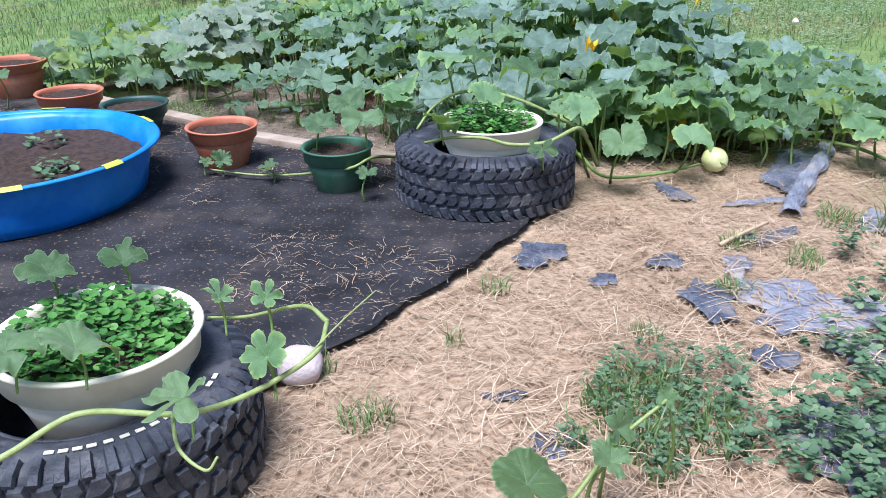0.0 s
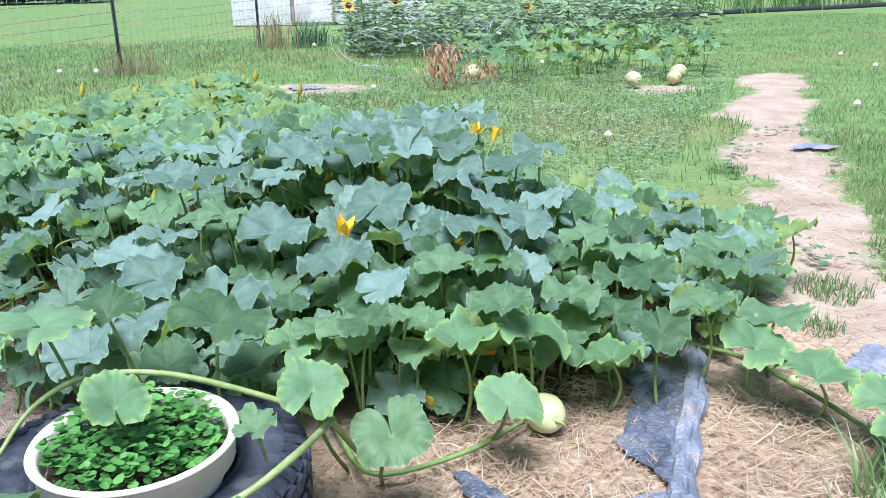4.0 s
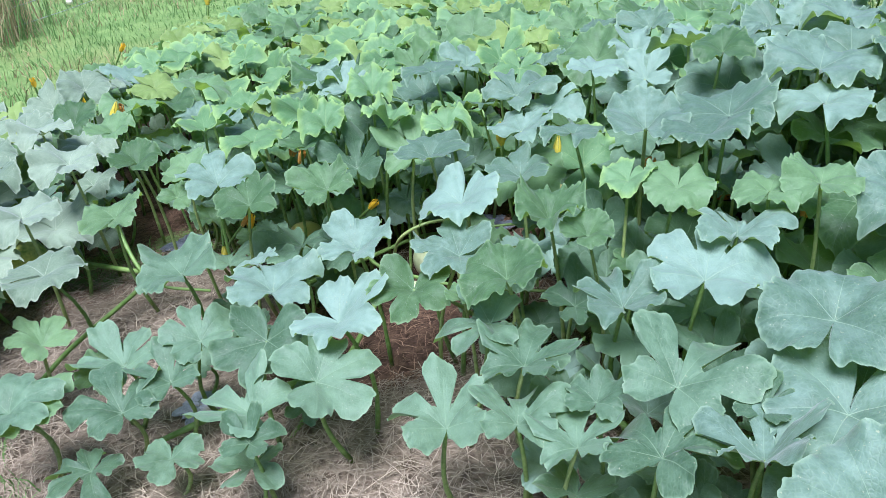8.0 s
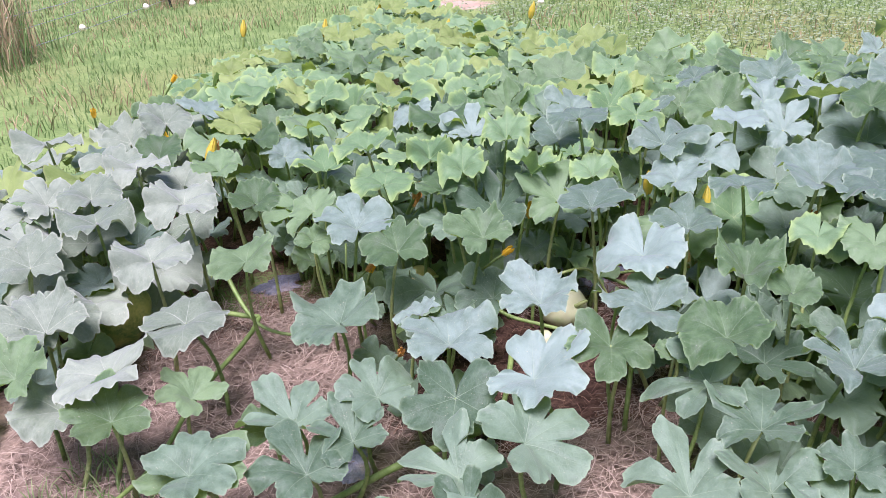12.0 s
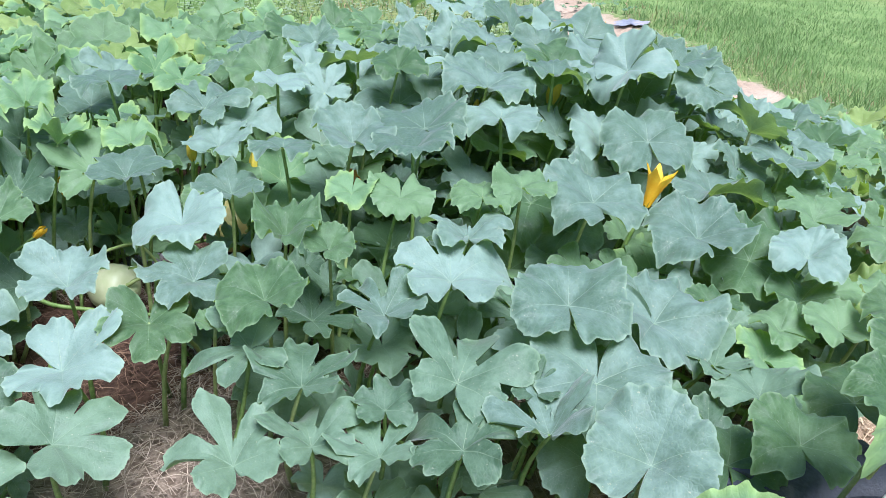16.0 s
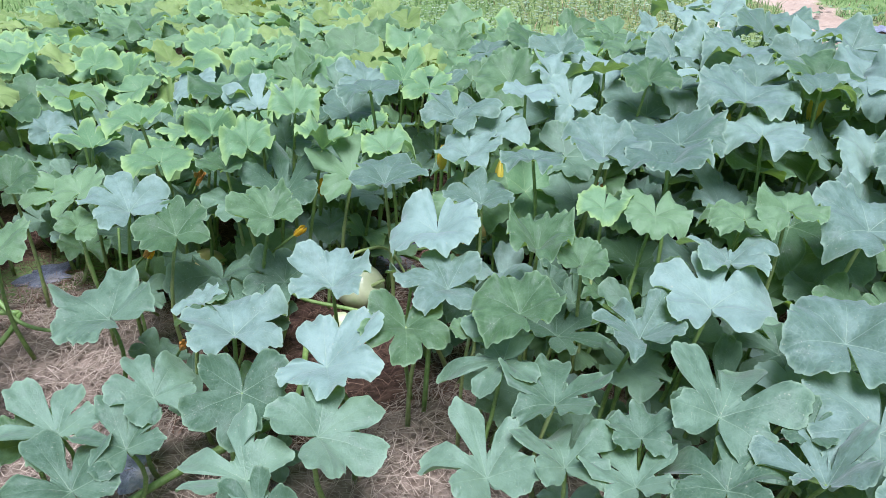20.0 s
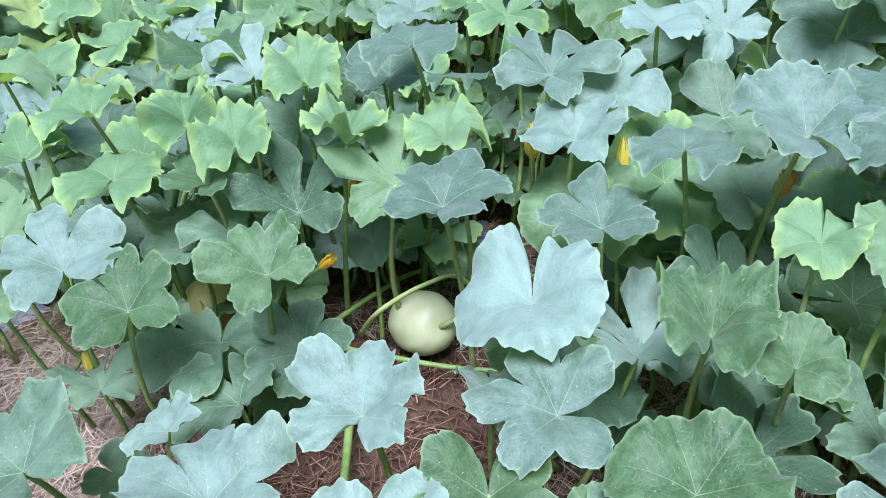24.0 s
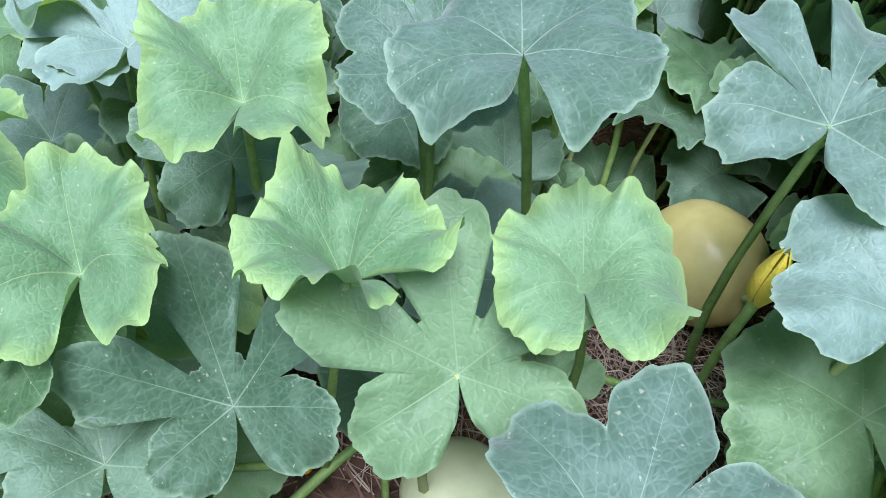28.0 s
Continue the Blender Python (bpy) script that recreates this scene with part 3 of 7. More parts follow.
def leaf_shape(kind, seed, fine):
    """A blade that rises from its stalk like a shallow dish, puffs a little between the ribs and waves along the rim; the two lobes beside the notch lie lower."""
    rng = np.random.default_rng(seed)
    ph = rng.uniform(-1, 1, 14) * 3
    segs, rings = (200, 8) if fine else (56, 5)
    theta = np.linspace(-math.pi + 0.01, math.pi - 0.01, segs + 1)
    edge = leaf_outline(theta, kind, ph)
    # how steeply the blade climbs from its stalk: behind, on either flank, and in the two lobes in front
    rear, flank, front, flare = rng.uniform(16, 36), rng.uniform(16, 42, 2), rng.uniform(6, 28), rng.uniform(16, 36)
    rip, puff = rng.uniform(0.07, 0.13), rng.uniform(0.02, 0.06)
    if kind == "round":
        rear, flank, front, flare = rng.uniform(20, 42), rng.uniform(22, 50, 2), rng.uniform(10, 34), rng.uniform(38, 66)
        rip = rng.uniform(0.09, 0.16)
    if kind == "cup":
        rear, flank, front, flare, rip = rng.uniform(44, 60), rng.uniform(56, 78, 2), rng.uniform(20, 48), rng.uniform(50, 84), rng.uniform(0.14, 0.21)
    lift = rng.uniform(-0.10, 0.10, 5)
    curl, bend = rng.uniform(-0.35, 0.12, 2), rng.uniform(-0.35, 0.15)
    turn = np.abs(theta)
    beside, ahead = np.exp(-((turn - 1.5) / 0.65) ** 2), np.clip((turn - 2.0) / 0.75, 0, 1)
    climb = rear + (np.where(theta > 0, flank[0], flank[1]) - rear) * beside
    climb = np.radians(climb + (front - climb) * ahead + 3 * np.sin(theta + ph[9]))
    flare = math.radians(flare) * (0.9 + 0.3 * np.sin(2 * theta + ph[10])) * (1 - 0.35 * ahead)
    verts, uv, faces, side = [(0, 0, 0)], [(0, 0)], [], [0.0]
    rib = np.clip(np.round(theta / 1.01), -2, 2) * 1.01
    panel = np.abs(np.sin(math.pi * theta / 1.01)) ** 0.7
    wave = 0.8 * np.sin(3 * theta + ph[11]) + 0.7 * np.sin(5 * theta + ph[5]) + 0.35 * np.sin(8 * theta + ph[6])
    frill = 0.5 * np.sin(13 * theta + ph[7]) + 0.3 * np.sin(23 * theta + ph[8])
    sway = sum(h * np.exp(-((theta - at) / 0.42) ** 2) for h, at in zip(lift, (0.0, 1.02, -1.02, 2.18, -2.18)))
    out, up, before = np.zeros_like(theta), np.zeros_like(theta), 0.0
    for k in range(1, rings + 1):
        q = (k / rings) ** 0.85
        r = edge * q
        far = np.minimum(r / 0.57, 1.15)
        slope = climb - flare * np.clip((far - 0.2) / 0.8, 0, 1.2) ** 1.4
        out, up = out + edge * (q - before) * np.cos(slope), up + edge * (q - before) * np.sin(slope)
        before = q
        x, y = out * np.sin(theta), out * np.cos(theta)
        z = up + sway * far ** 1.8 + rip * (0.6 * wave * far ** 4 + 0.5 * frill * q ** 9) + puff * r * (1 - 0.6 * far) * (panel - 0.6) + bend * np.clip(y - 0.12, 0, 1) ** 2
        # one side may roll up or down
        z = z + curl[0] * np.clip(x - 0.22, 0, 1) ** 1.5 * 2.0 + curl[1] * np.clip(-x - 0.22, 0, 1) ** 1.5 * 2.0
        z = z + np.array([0.05 * noise.noise((u * 2.6 + seed, v * 2.6, 7.7)) + 0.022 * noise.noise((u * 5 + seed, v * 5, 1.7)) + 0.013 * noise.noise((u * 11 + seed, v * 11, 4.1)) for u, v in zip(x, y)]) * np.minimum(0.2 + 0.9 * far, 1)
        verts.extend(zip(x, y, z))
        uv.extend(zip(r * np.sin(theta), r * np.cos(theta)))
        side.extend(r * np.cos(theta - rib) - 1.1 * r * np.abs(np.sin(theta - rib)))
    n = segs + 1
    for s in range(segs):
        faces.append((0, 1 + s + 1, 1 + s))
    for k in range(rings - 1):
        for s in range(segs):
            a = 1 + k * n + s
            faces.append((a, a + 1, a + n + 1, a + n))
    return verts, faces, uv, [0.0] + [k / rings for k in range(1, rings + 1) for _ in range(n)], side


LEAF_CACHE = {}


def leaf_mesh(kind, seed, mat, fine):
    key = (kind, seed, mat.name, fine)
    if key not in LEAF_CACHE:
        v, f, uv, rim, side = leaf_shape(kind, seed * 7 + {"round": 1, "lobed": 2, "half": 3, "cup": 4}[kind], fine)
        me = mesh_of("leaf", v, f, mat, uv=uv)
        me.attributes.new("rim", "FLOAT", "POINT").data.foreach_set("value", rim)
        me.attributes.new("side", "FLOAT", "POINT").data.foreach_set("value", side)
        LEAF_CACHE[key] = me
    return LEAF_CACHE[key]


def stalk_mesh(seed, mat):
    """A leaf stalk one long, from the origin down to -z, bent; thicker at its foot."""
    key = ("stalk", seed, mat.name)
    if key not in LEAF_CACHE:
        rng = np.random.default_rng(seed)
        b = rng.uniform(-0.10, 0.10, 2)
        pts = [(b[0] * math.sin(t * 3.1), b[1] * math.sin(t * 3.1), -t) for t in np.linspace(0, 1, 7)]
        v, f = tube(pts, 1.0, 6)
        out = []
        for i, p in enumerate(v):
            c = Vector(pts[min(i // 6, 6)])
            out.append(c + (Vector(p) - c) * 0.0155 * (0.75 + 0.5 * (i // 6) / 6))
        LEAF_CACHE[key] = mesh_of("stalk", out, f, mat)
    return LEAF_CACHE[key]


TAKEN = []
# bare spots round the fruit that lies open on the mulch
CLEAR = []


def leaf(plant, x, y, z, size, azimuth, pitch=10.0, roll=0.0, kind="round", mat=None, seed=0, fine=True, foot=None, stalk=True):
    """A blade with its stalk. azimuth: where the tip points, degrees anticlockwise from +y; pitch: how far the tip is raised; roll: tilt about the midrib."""
    base = plant.location
    m = pose(x - base.x, y - base.y, z - base.z, 0, 0, azimuth) @ pose(0, 0, 0, pitch, 0, 0) @ pose(0, 0, 0, 0, roll, 0) @ Matrix.Scale(size, 4)
    ob = part("leaf", leaf_mesh(kind, seed, mat, fine), mat, plant, m=m)
    TAKEN.append((x, y, z, size))
    if stalk:
        fx, fy = foot if foot else (x - 0.18 * z * math.sin(radians(azimuth)), y + 0.10 * z + 0.18 * z * math.cos(radians(azimuth)))
        d = Vector((fx - x, fy - y, 0.0 - z))
        turn = d.to_track_quat("-Z", "Y").to_matrix().to_4x4()
        thick = 0.42 + 1.3 * size
        s = Matrix.Translation((x - base.x, y - base.y, z - base.z)) @ turn @ Matrix.Diagonal((0.5 * thick, 0.5 * thick, d.length, 1))
        part("stalk", stalk_mesh(seed % 5, STEM if seed % 3 else STEM_PALE), STEM, plant, m=s)
    return ob


def canopy_height(x, y):
    d = signed(np.array([x]), np.array([y]), CANOPY)[0]
    rise = min(max(d / 0.65, 0.0), 1.0)
    tall = math.exp(-(((x - 1.7) / 1.0) ** 2 + ((y - 6.0) / 0.9) ** 2))
    low = 1 - 0.60 * min(max((x - 1.95) / 0.8, 0.0), 1.0)
    return (0.20 + 0.20 * rise + 0.16 * tall * rise) * low + 0.03 * noise.noise((x * 1.3, y * 1.3, 2))


def fill_leaves(plant, poly, count, rng, spread=0.145, kinds=("round",), mats=None, sizes=(0.15, 0.22), fine=True, height=None, stalks=True, low=0.42, lean=22.0):
    """Throws leaves over a stretch of ground, each keeping off the ones before it."""
    xs, ys = [p[0] for p in poly], [p[1] for p in poly]
    made = tries = 0
    while made < count and tries < count * 40:
        tries += 1
        x, y = rng.uniform(min(xs), max(xs)), rng.uniform(min(ys), max(ys))
        if not inside(np.array([x]), np.array([y]), poly)[0]:
            continue
        if any(math.hypot(x - a, y - b) < c for a, b, c in CLEAR):
            continue
        under = rng.uniform() < low
        h = (height if height else canopy_height(x, y)) * (rng.uniform(0.36, 0.66) if under else rng.uniform(0.86, 1.14))
        size = rng.uniform(*sizes) * (0.85 if under else 1.0)
        gap = spread * (1 - 0.25 * tries / (count * 40))
        if any(abs(x - a) < gap and abs(y - b) < gap and abs(h - c) < 0.11 and math.hypot(x - a, y - b) < gap * (0.5 + 0.5 * s / 0.19) for a, b, c, s in TAKEN):
            continue
        mat = mats[int(rng.integers(len(mats)))]
        # blades face up and towards the south, whence the light comes
        n = Vector((rng.normal(-0.06, 0.24), rng.normal(-0.24, 0.22), 1.0)).normalized()
        az = rng.normal(0, 55) if rng.uniform() < 0.6 else rng.uniform(-180, 180)
        tip = Vector((-math.sin(radians(az)), math.cos(radians(az)), 0))
        tip = (tip - n * tip.dot(n)).normalized()
        pitch = math.degrees(math.asin(tip.z))
        az = math.degrees(math.atan2(-tip.x, tip.y))
        side = (pose(0, 0, 0, 0, 0, az) @ pose(0, 0, 0, pitch, 0, 0)).to_3x3().transposed() @ n
        leaf(plant, x, y, h, size, az, pitch, math.degrees(math.atan2(side.x, side.z)), kinds[int(rng.integers(len(kinds)))], mat, int(rng.integers(12)), fine, stalk=stalks)
        made += 1


def runner(plant, points, radius=0.011, mat=None, taper=0.6):
    """A creeping stem; points are places in the world."""
    base = plant.location
    pts = [Vector(p) - base for p in spline(points)]
    return part("stem", tube(pts, radius, 8, taper), mat or STEM, plant)


# ---- the patch ----
RNG = np.random.default_rng(11)
giant = thing("pumpkin_plant", "sprawling pumpkin plant with broad blue-green leaves on tall stalks", "pumpkin plant", (1.7, 5.9, 0), "pumpkin plants of the patch")
left_plant = thing("pumpkin_plant", "pumpkin plant with pale dusty leaves at the patch's edge", "pumpkin plant", (-0.6, 6.9, 0), "pumpkin plants of the patch")
mid_plant = thing("pumpkin_plant", "pumpkin plant with green leaves and orange flowers", "pumpkin plant", (0.6, 6.7, 0), "pumpkin plants of the patch")
back_plant = thing("pumpkin_plant", "dense far pumpkin plant with yellow-green leaves", "pumpkin plant", (0.4, 8.8, 0), "pumpkin plants of the patch")
squash_a = thing("squash_plant", "young squash plant with deeply lobed dark green leaves", "squash plant", (0.05, 5.9, 0), "squash plants in front")
squash_b = thing("squash_plant", "upright squash plant with deeply lobed leaves over straw", "squash plant", (0.75, 5.4, 0), "squash plants in front")

CLEAR.extend([(0.80, 6.36, 0.12), (0.87, 6.43, 0.11), (0.95, 6.51, 0.11), (-0.20, 6.34, 0.12), (-0.12, 6.58, 0.11), (-0.29, 6.16, 0.12), (-0.42, 6.06, 0.10), (-0.55, 5.95, 0.10), (0.66, 6.14, 0.10), (0.16, 6.50, 0.09), (0.77, 6.06, 0.10), (-0.06, 6.36, 0.10), (1.40, 5.32, 0.09), (1.50, 5.75, 0.09), (0.40, 6.30, 0.10), (0.50, 6.28, 0.20), (0.64, 6.20, 0.12), (0.36, 6.34, 0.13), (0.45, 6.46, 0.10), (0.53, 6.33, 0.12), (0.48, 6.20, 0.12), (0.42, 6.08, 0.10), (0.30, 6.35, 0.07), (0.73, 6.51, 0.09), (0.44, 6.51, 0.09), (0.42, 6.53, 0.09), (0.85, 6.60, 0.09), (0.32, 5.82, 0.13), (0.34, 5.64, 0.19), (0.27, 5.50, 0.16), (0.22, 5.62, 0.10), (0.46, 5.80, 0.12), (0.16, 5.40, 0.12), (-0.28, 6.45, 0.14), (-0.30, 6.62, 0.16), (-0.22, 6.28, 0.12), (0.26, 5.98, 0.08), (-0.15, 6.75, 0.13), (-0.25, 6.9, 0.10), (1.98, 4.80, 0.13), (1.90, 4.66, 0.12)])

leaf(mid_plant, 0.506, 6.290, 0.420, 0.185, -22, 34, 0, "lobed", LEAF_MID, 3)
leaf(mid_plant, 0.596, 6.279, 0.470, 0.15, -30, 10, -3, "cup", LEAF_YOUNG, 4)
leaf(mid_plant, 0.304, 6.449, 0.480, 0.15, -15, 8, 3, "cup", LEAF_YOUNG, 1)
leaf(mid_plant, 0.511, 6.120, 0.465, 0.165, -50, 4, 4, "half", LEAF_BLUE, 6)
leaf(mid_plant, 0.449, 6.505, 0.530, 0.155, -25, 16, 0, "cup", LEAF_YOUNG, 7)
leaf(mid_plant, 0.457, 6.354, 0.480, 0.15, 20, 6, 10, "cup", LEAF_YOUNG, 2)
leaf(mid_plant, 0.262, 6.185, 0.410, 0.150, 10, 14, -6, "half", LEAF_MID, 1)
leaf(mid_plant, 0.362, 6.369, 0.380, 0.165, -6, 26, 0, "lobed", LEAF_LOBED, 1)
leaf(mid_plant, 0.697, 6.005, 0.420, 0.15, -20, 6, -2, "half", LEAF_BLUE, 0)
leaf(mid_plant, 0.756, 6.160, 0.475, 0.145, -60, 6, 4, "half", LEAF_BLUE, 3)
leaf(mid_plant, 0.250, 6.569, 0.490, 0.16, -10, 20, 0, "cup", LEAF_YOUNG, 3)
leaf(mid_plant, 0.763, 6.148, 0.360, 0.19, -27, 30, -5, "round", LEAF_MID, 4)
leaf(mid_plant, 0.243, 6.443, 0.440, 0.135, -50, 6, 4, "half", LEAF_MID, 0)
leaf(mid_plant, 0.261, 6.395, 0.340, 0.165, -10, 14, 5, "lobed", LEAF_LOBED, 9)
leaf(mid_plant, 0.491, 6.421, 0.240, 0.105, 150, -14, 0, "round", LEAF_LOBED, 10)
leaf(mid_plant, 0.437, 6.559, 0.440, 0.14, -10, 30, 0, "half", LEAF_LOBED, 8)
leaf(mid_plant, 0.394, 6.633, 0.520, 0.15, -20, 16, 0, "lobed", LEAF_BLUE, 5)
leaf(mid_plant, 0.589, 6.473, 0.520, 0.14, -40, 24, 0, "half", LEAF_BLUE, 2)
leaf(mid_plant, 0.598, 6.369, 0.600, 0.15, -30, 6, 0, "round", LEAF_BLUE, 4)
leaf(mid_plant, 0.789, 6.277, 0.530, 0.17, -60, 20, 0, "lobed", LEAF_BLUE, 8)
leaf(mid_plant, 0.855, 6.210, 0.500, 0.14, -80, 10, 0, "half", LEAF_BLUE, 8)
leaf(mid_plant, 0.190, 6.482, 0.320, 0.15, 30, 8, 0, "half", LEAF_LOBED, 4)
leaf(mid_plant, 0.59, 6.51, 0.50, 0.10, -26, 13, 2, "half", LEAF_BLUE, 5)
leaf(mid_plant, 0.39, 6.65, 0.50, 0.13, 11, 0, -5, "half", LEAF_BLUE, 2)
leaf(mid_plant, 0.43, 6.62, 0.42, 0.12, 2, 0, -5, "lobed", LEAF_LOBED, 1)
leaf(mid_plant, 0.50, 6.44, 0.22, 0.11, -44, -12, 11, "round", LEAF_MID, 4)
leaf(mid_plant, 0.11, 6.45, 0.22, 0.08, -7, 0, 3, "round", LEAF_LOBED, 3)
leaf(mid_plant, 0.77, 6.58, 0.42, 0.12, -34, -12, 4, "round", LEAF_LOBED, 4)
leaf(mid_plant, 0.06, 6.61, 0.34, 0.11, -13, 0, 7, "half", LEAF_BLUE, 4)
leaf(mid_plant, 0.18, 6.61, 0.30, 0.12, -21, 0, 5, "lobed", LEAF_LOBED, 10)
leaf(mid_plant, 0.25, 6.57, 0.40, 0.17, 3, 0, -2, "half", LEAF_MID, 11)
leaf(mid_plant, 0.525, 5.905, 0.43, 0.185, 145, -6, 4, "round", LEAF_BLUE, 5)
leaf(squash_b, 0.285, 5.90, 0.37, 0.165, -40, 6, 0, "half", LEAF_BLUE, 1)
leaf(squash_a, 0.18, 6.35, 0.20, 0.20, 154, 1, -7, "lobed", LEAF_LOBED, 9)
leaf(squash_a, 0.17, 6.19, 0.20, 0.17, 23, -10, -9, "lobed", LEAF_LOBED, 5)
leaf(squash_a, -0.02, 6.37, 0.18, 0.13, -1, 0, 2, "lobed", LEAF_LOBED, 10)
leaf(squash_b, 0.67, 5.75, 0.42, 0.17, -45, -2, 1, "cup", LEAF_MID, 6)
leaf(squash_b, 0.66, 5.87, 0.30, 0.13, -27, -13, -2, "lobed", LEAF_BLUE, 8)
leaf(squash_b, 0.44, 5.86, 0.35, 0.11, -39, -32, 8, "half", LEAF_BLUE, 2)
leaf(squash_a, 0.07, 6.08, 0.30, 0.10, 12, -25, -3, "half", LEAF_BLUE, 3)
leaf(squash_a, 0.14, 5.64, 0.24, 0.19, -71, -17, 21, "half", LEAF_LOBED, 7)
leaf(squash_a, 0.06, 5.80, 0.26, 0.18, 153, -31, -7, "half", LEAF_LOBED, 4)
leaf(mid_plant, 0.21, 5.76, 0.29, 0.20, -137, -6, 19, "half", LEAF_BLUE, 1)
leaf(squash_a, -0.08, 5.89, 0.24, 0.15, 13, 13, -5, "half", LEAF_LOBED, 8)
leaf(squash_a, -0.15, 5.82, 0.20, 0.15, 5, 13, -2, "lobed", LEAF_LOBED, 4)
leaf(squash_a, 0.01, 5.64, 0.20, 0.17, 42, 0, -10, "lobed", LEAF_LOBED, 0)
leaf(squash_a, -0.25, 5.92, 0.20, 0.17, 27, 10, -6, "lobed", LEAF_LOBED, 4)
leaf(squash_a, -0.25, 5.78, 0.18, 0.17, 20, 14, -7, "lobed", LEAF_LOBED, 9)
leaf(squash_a, -0.46, 5.83, 0.18, 0.20, -60, 8, 0, "half", LEAF_MID, 6)
leaf(squash_a, 0.00, 5.555, 0.20, 0.11, -30, 24, 0, "lobed", LEAF_LOBED, 5)
leaf(squash_a, -0.01, 5.60, 0.11, 0.13, 150, -8, 0, "lobed", LEAF_LOBED, 2)
leaf(squash_a, -0.33, 5.735, 0.09, 0.14, 130, -6, 6, "lobed", LEAF_LOBED, 7)
leaf(squash_a, -0.17, 5.70, 0.10, 0.12, 170, -10, 0, "half", LEAF_LOBED, 3)
leaf(mid_plant, 0.09, 5.93, 0.30, 0.19, -14, 7, 1, "half", LEAF_BLUE, 11)
leaf(squash_a, -0.11, 6.11, 0.30, 0.20, 25, -1, -12, "half", LEAF_LOBED, 4)
leaf(squash_b, 0.48, 5.58, 0.32, 0.16, 64, -3, -23, "lobed", LEAF_LOBED, 8)
leaf(squash_b, 0.50, 5.45, 0.30, 0.17, -36, 0, 2, "lobed", LEAF_LOBED, 3)
leaf(mid_plant, 0.37, 5.75, 0.33, 0.16, 152, -20, -4, "half", LEAF_MID, 6, foot=(0.60, 5.98))
leaf(mid_plant, 0.48, 5.78, 0.37, 0.16, 54, 0, -14, "half", LEAF_BLUE, 6)
leaf(mid_plant, 0.525, 5.60, 0.395, 0.16, -16, 10, -2, "round", LEAF_MID, 9)
leaf(mid_plant, 0.83, 6.00, 0.50, 0.14, -39, 0, 3, "round", LEAF_BLUE, 4)
leaf(giant, 0.97, 5.92, 0.51, 0.20, -28, 13, -0, "round", LEAF_BLUE, 6)
leaf(giant, 1.14, 5.86, 0.53, 0.21, -36, 10, 1, "round", LEAF_BLUE, 7)
leaf(giant, 1.05, 5.80, 0.51, 0.20, 140, -1, -4, "round", LEAF_BLUE, 2)
leaf(giant, 1.40, 5.91, 0.58, 0.23, -42, 7, 2, "round", LEAF_BLUE, 3)
leaf(giant, 1.33, 5.79, 0.54, 0.19, -50, 12, 3, "round", LEAF_BLUE, 4)
leaf(giant, 0.93, 5.70, 0.46, 0.14, 138, -7, -4, "round", LEAF_MID, 4)
leaf(mid_plant, 0.86, 5.78, 0.46, 0.11, 136, -6, -7, "round", LEAF_YOUNG, 0)
leaf(giant, 1.06, 5.58, 0.47, 0.13, -44, 0, 2, "round", LEAF_MID, 1)
leaf(giant, 1.15, 5.55, 0.48, 0.14, -43, 11, 1, "round", LEAF_MID, 0)
leaf(giant, 0.965, 5.25, 0.39, 0.21, -46, 20, 0, "round", LEAF_BLUE, 10)
leaf(giant, 0.90, 5.12, 0.315, 0.235, 126, -10, 0, "round", LEAF_BLUE, 4)
leaf(squash_b, 0.95, 5.51, 0.43, 0.17, -30, 0, -1, "lobed", LEAF_BLUE, 8)
leaf(squash_b, 0.85, 5.45, 0.39, 0.21, -38, 0, 1, "half", LEAF_BLUE, 8)
leaf(squash_b, 0.70, 5.27, 0.32, 0.20, -61, 13, 8, "lobed", LEAF_LOBED, 10)
leaf(squash_b, 0.62, 5.17, 0.28, 0.18, -52, 7, 3, "lobed", LEAF_LOBED, 7)
leaf(squash_b, 0.70, 5.47, 0.36, 0.16, -9, 1, -5, "lobed", LEAF_BLUE, 11)
leaf(squash_b, 0.58, 5.32, 0.29, 0.11, -38, 5, 2, "half", LEAF_LOBED, 5)
leaf(squash_b, 0.34, 5.41, 0.24, 0.17, -14, 0, -2, "lobed", LEAF_LOBED, 2)
leaf(squash_b, 0.45, 5.35, 0.26, 0.15, -24, 0, -1, "lobed", LEAF_LOBED, 10)
leaf(squash_b, 0.52, 5.26, 0.26, 0.14, -22, -1, -3, "lobed", LEAF_LOBED, 3)
leaf(giant, 0.74, 5.09, 0.30, 0.16, -33, -20, -4, "lobed", LEAF_BLUE, 1)
leaf(mid_plant, 0.72, 5.67, 0.41, 0.11, -60, 11, 8, "round", LEAF_MID, 6)
leaf(mid_plant, 0.07, 6.26, 0.38, 0.15, -4, 13, -1, "half", LEAF_MID, 3)
leaf(left_plant, -0.11, 6.41, 0.38, 0.10, -32, 13, 12, "half", LEAF_MID, 10)
leaf(mid_plant, 0.00, 6.39, 0.40, 0.18, 4, 3, -2, "half", LEAF_BLUE, 7)
leaf(mid_plant, 0.11, 6.53, 0.45, 0.16, -22, 8, 4, "round", LEAF_YOUNG, 4)
leaf(mid_plant, -0.02, 6.69, 0.46, 0.16, 1, 0, -2, "half", LEAF_YOUNG, 2)
leaf(squash_b, 0.79, 5.17, 0.32, 0.10, -45, 13, 2, "lobed", LEAF_LOBED, 5)
leaf(mid_plant, 0.45, 5.65, 0.34, 0.08, -31, 0, 2, "round", LEAF_MID, 6)
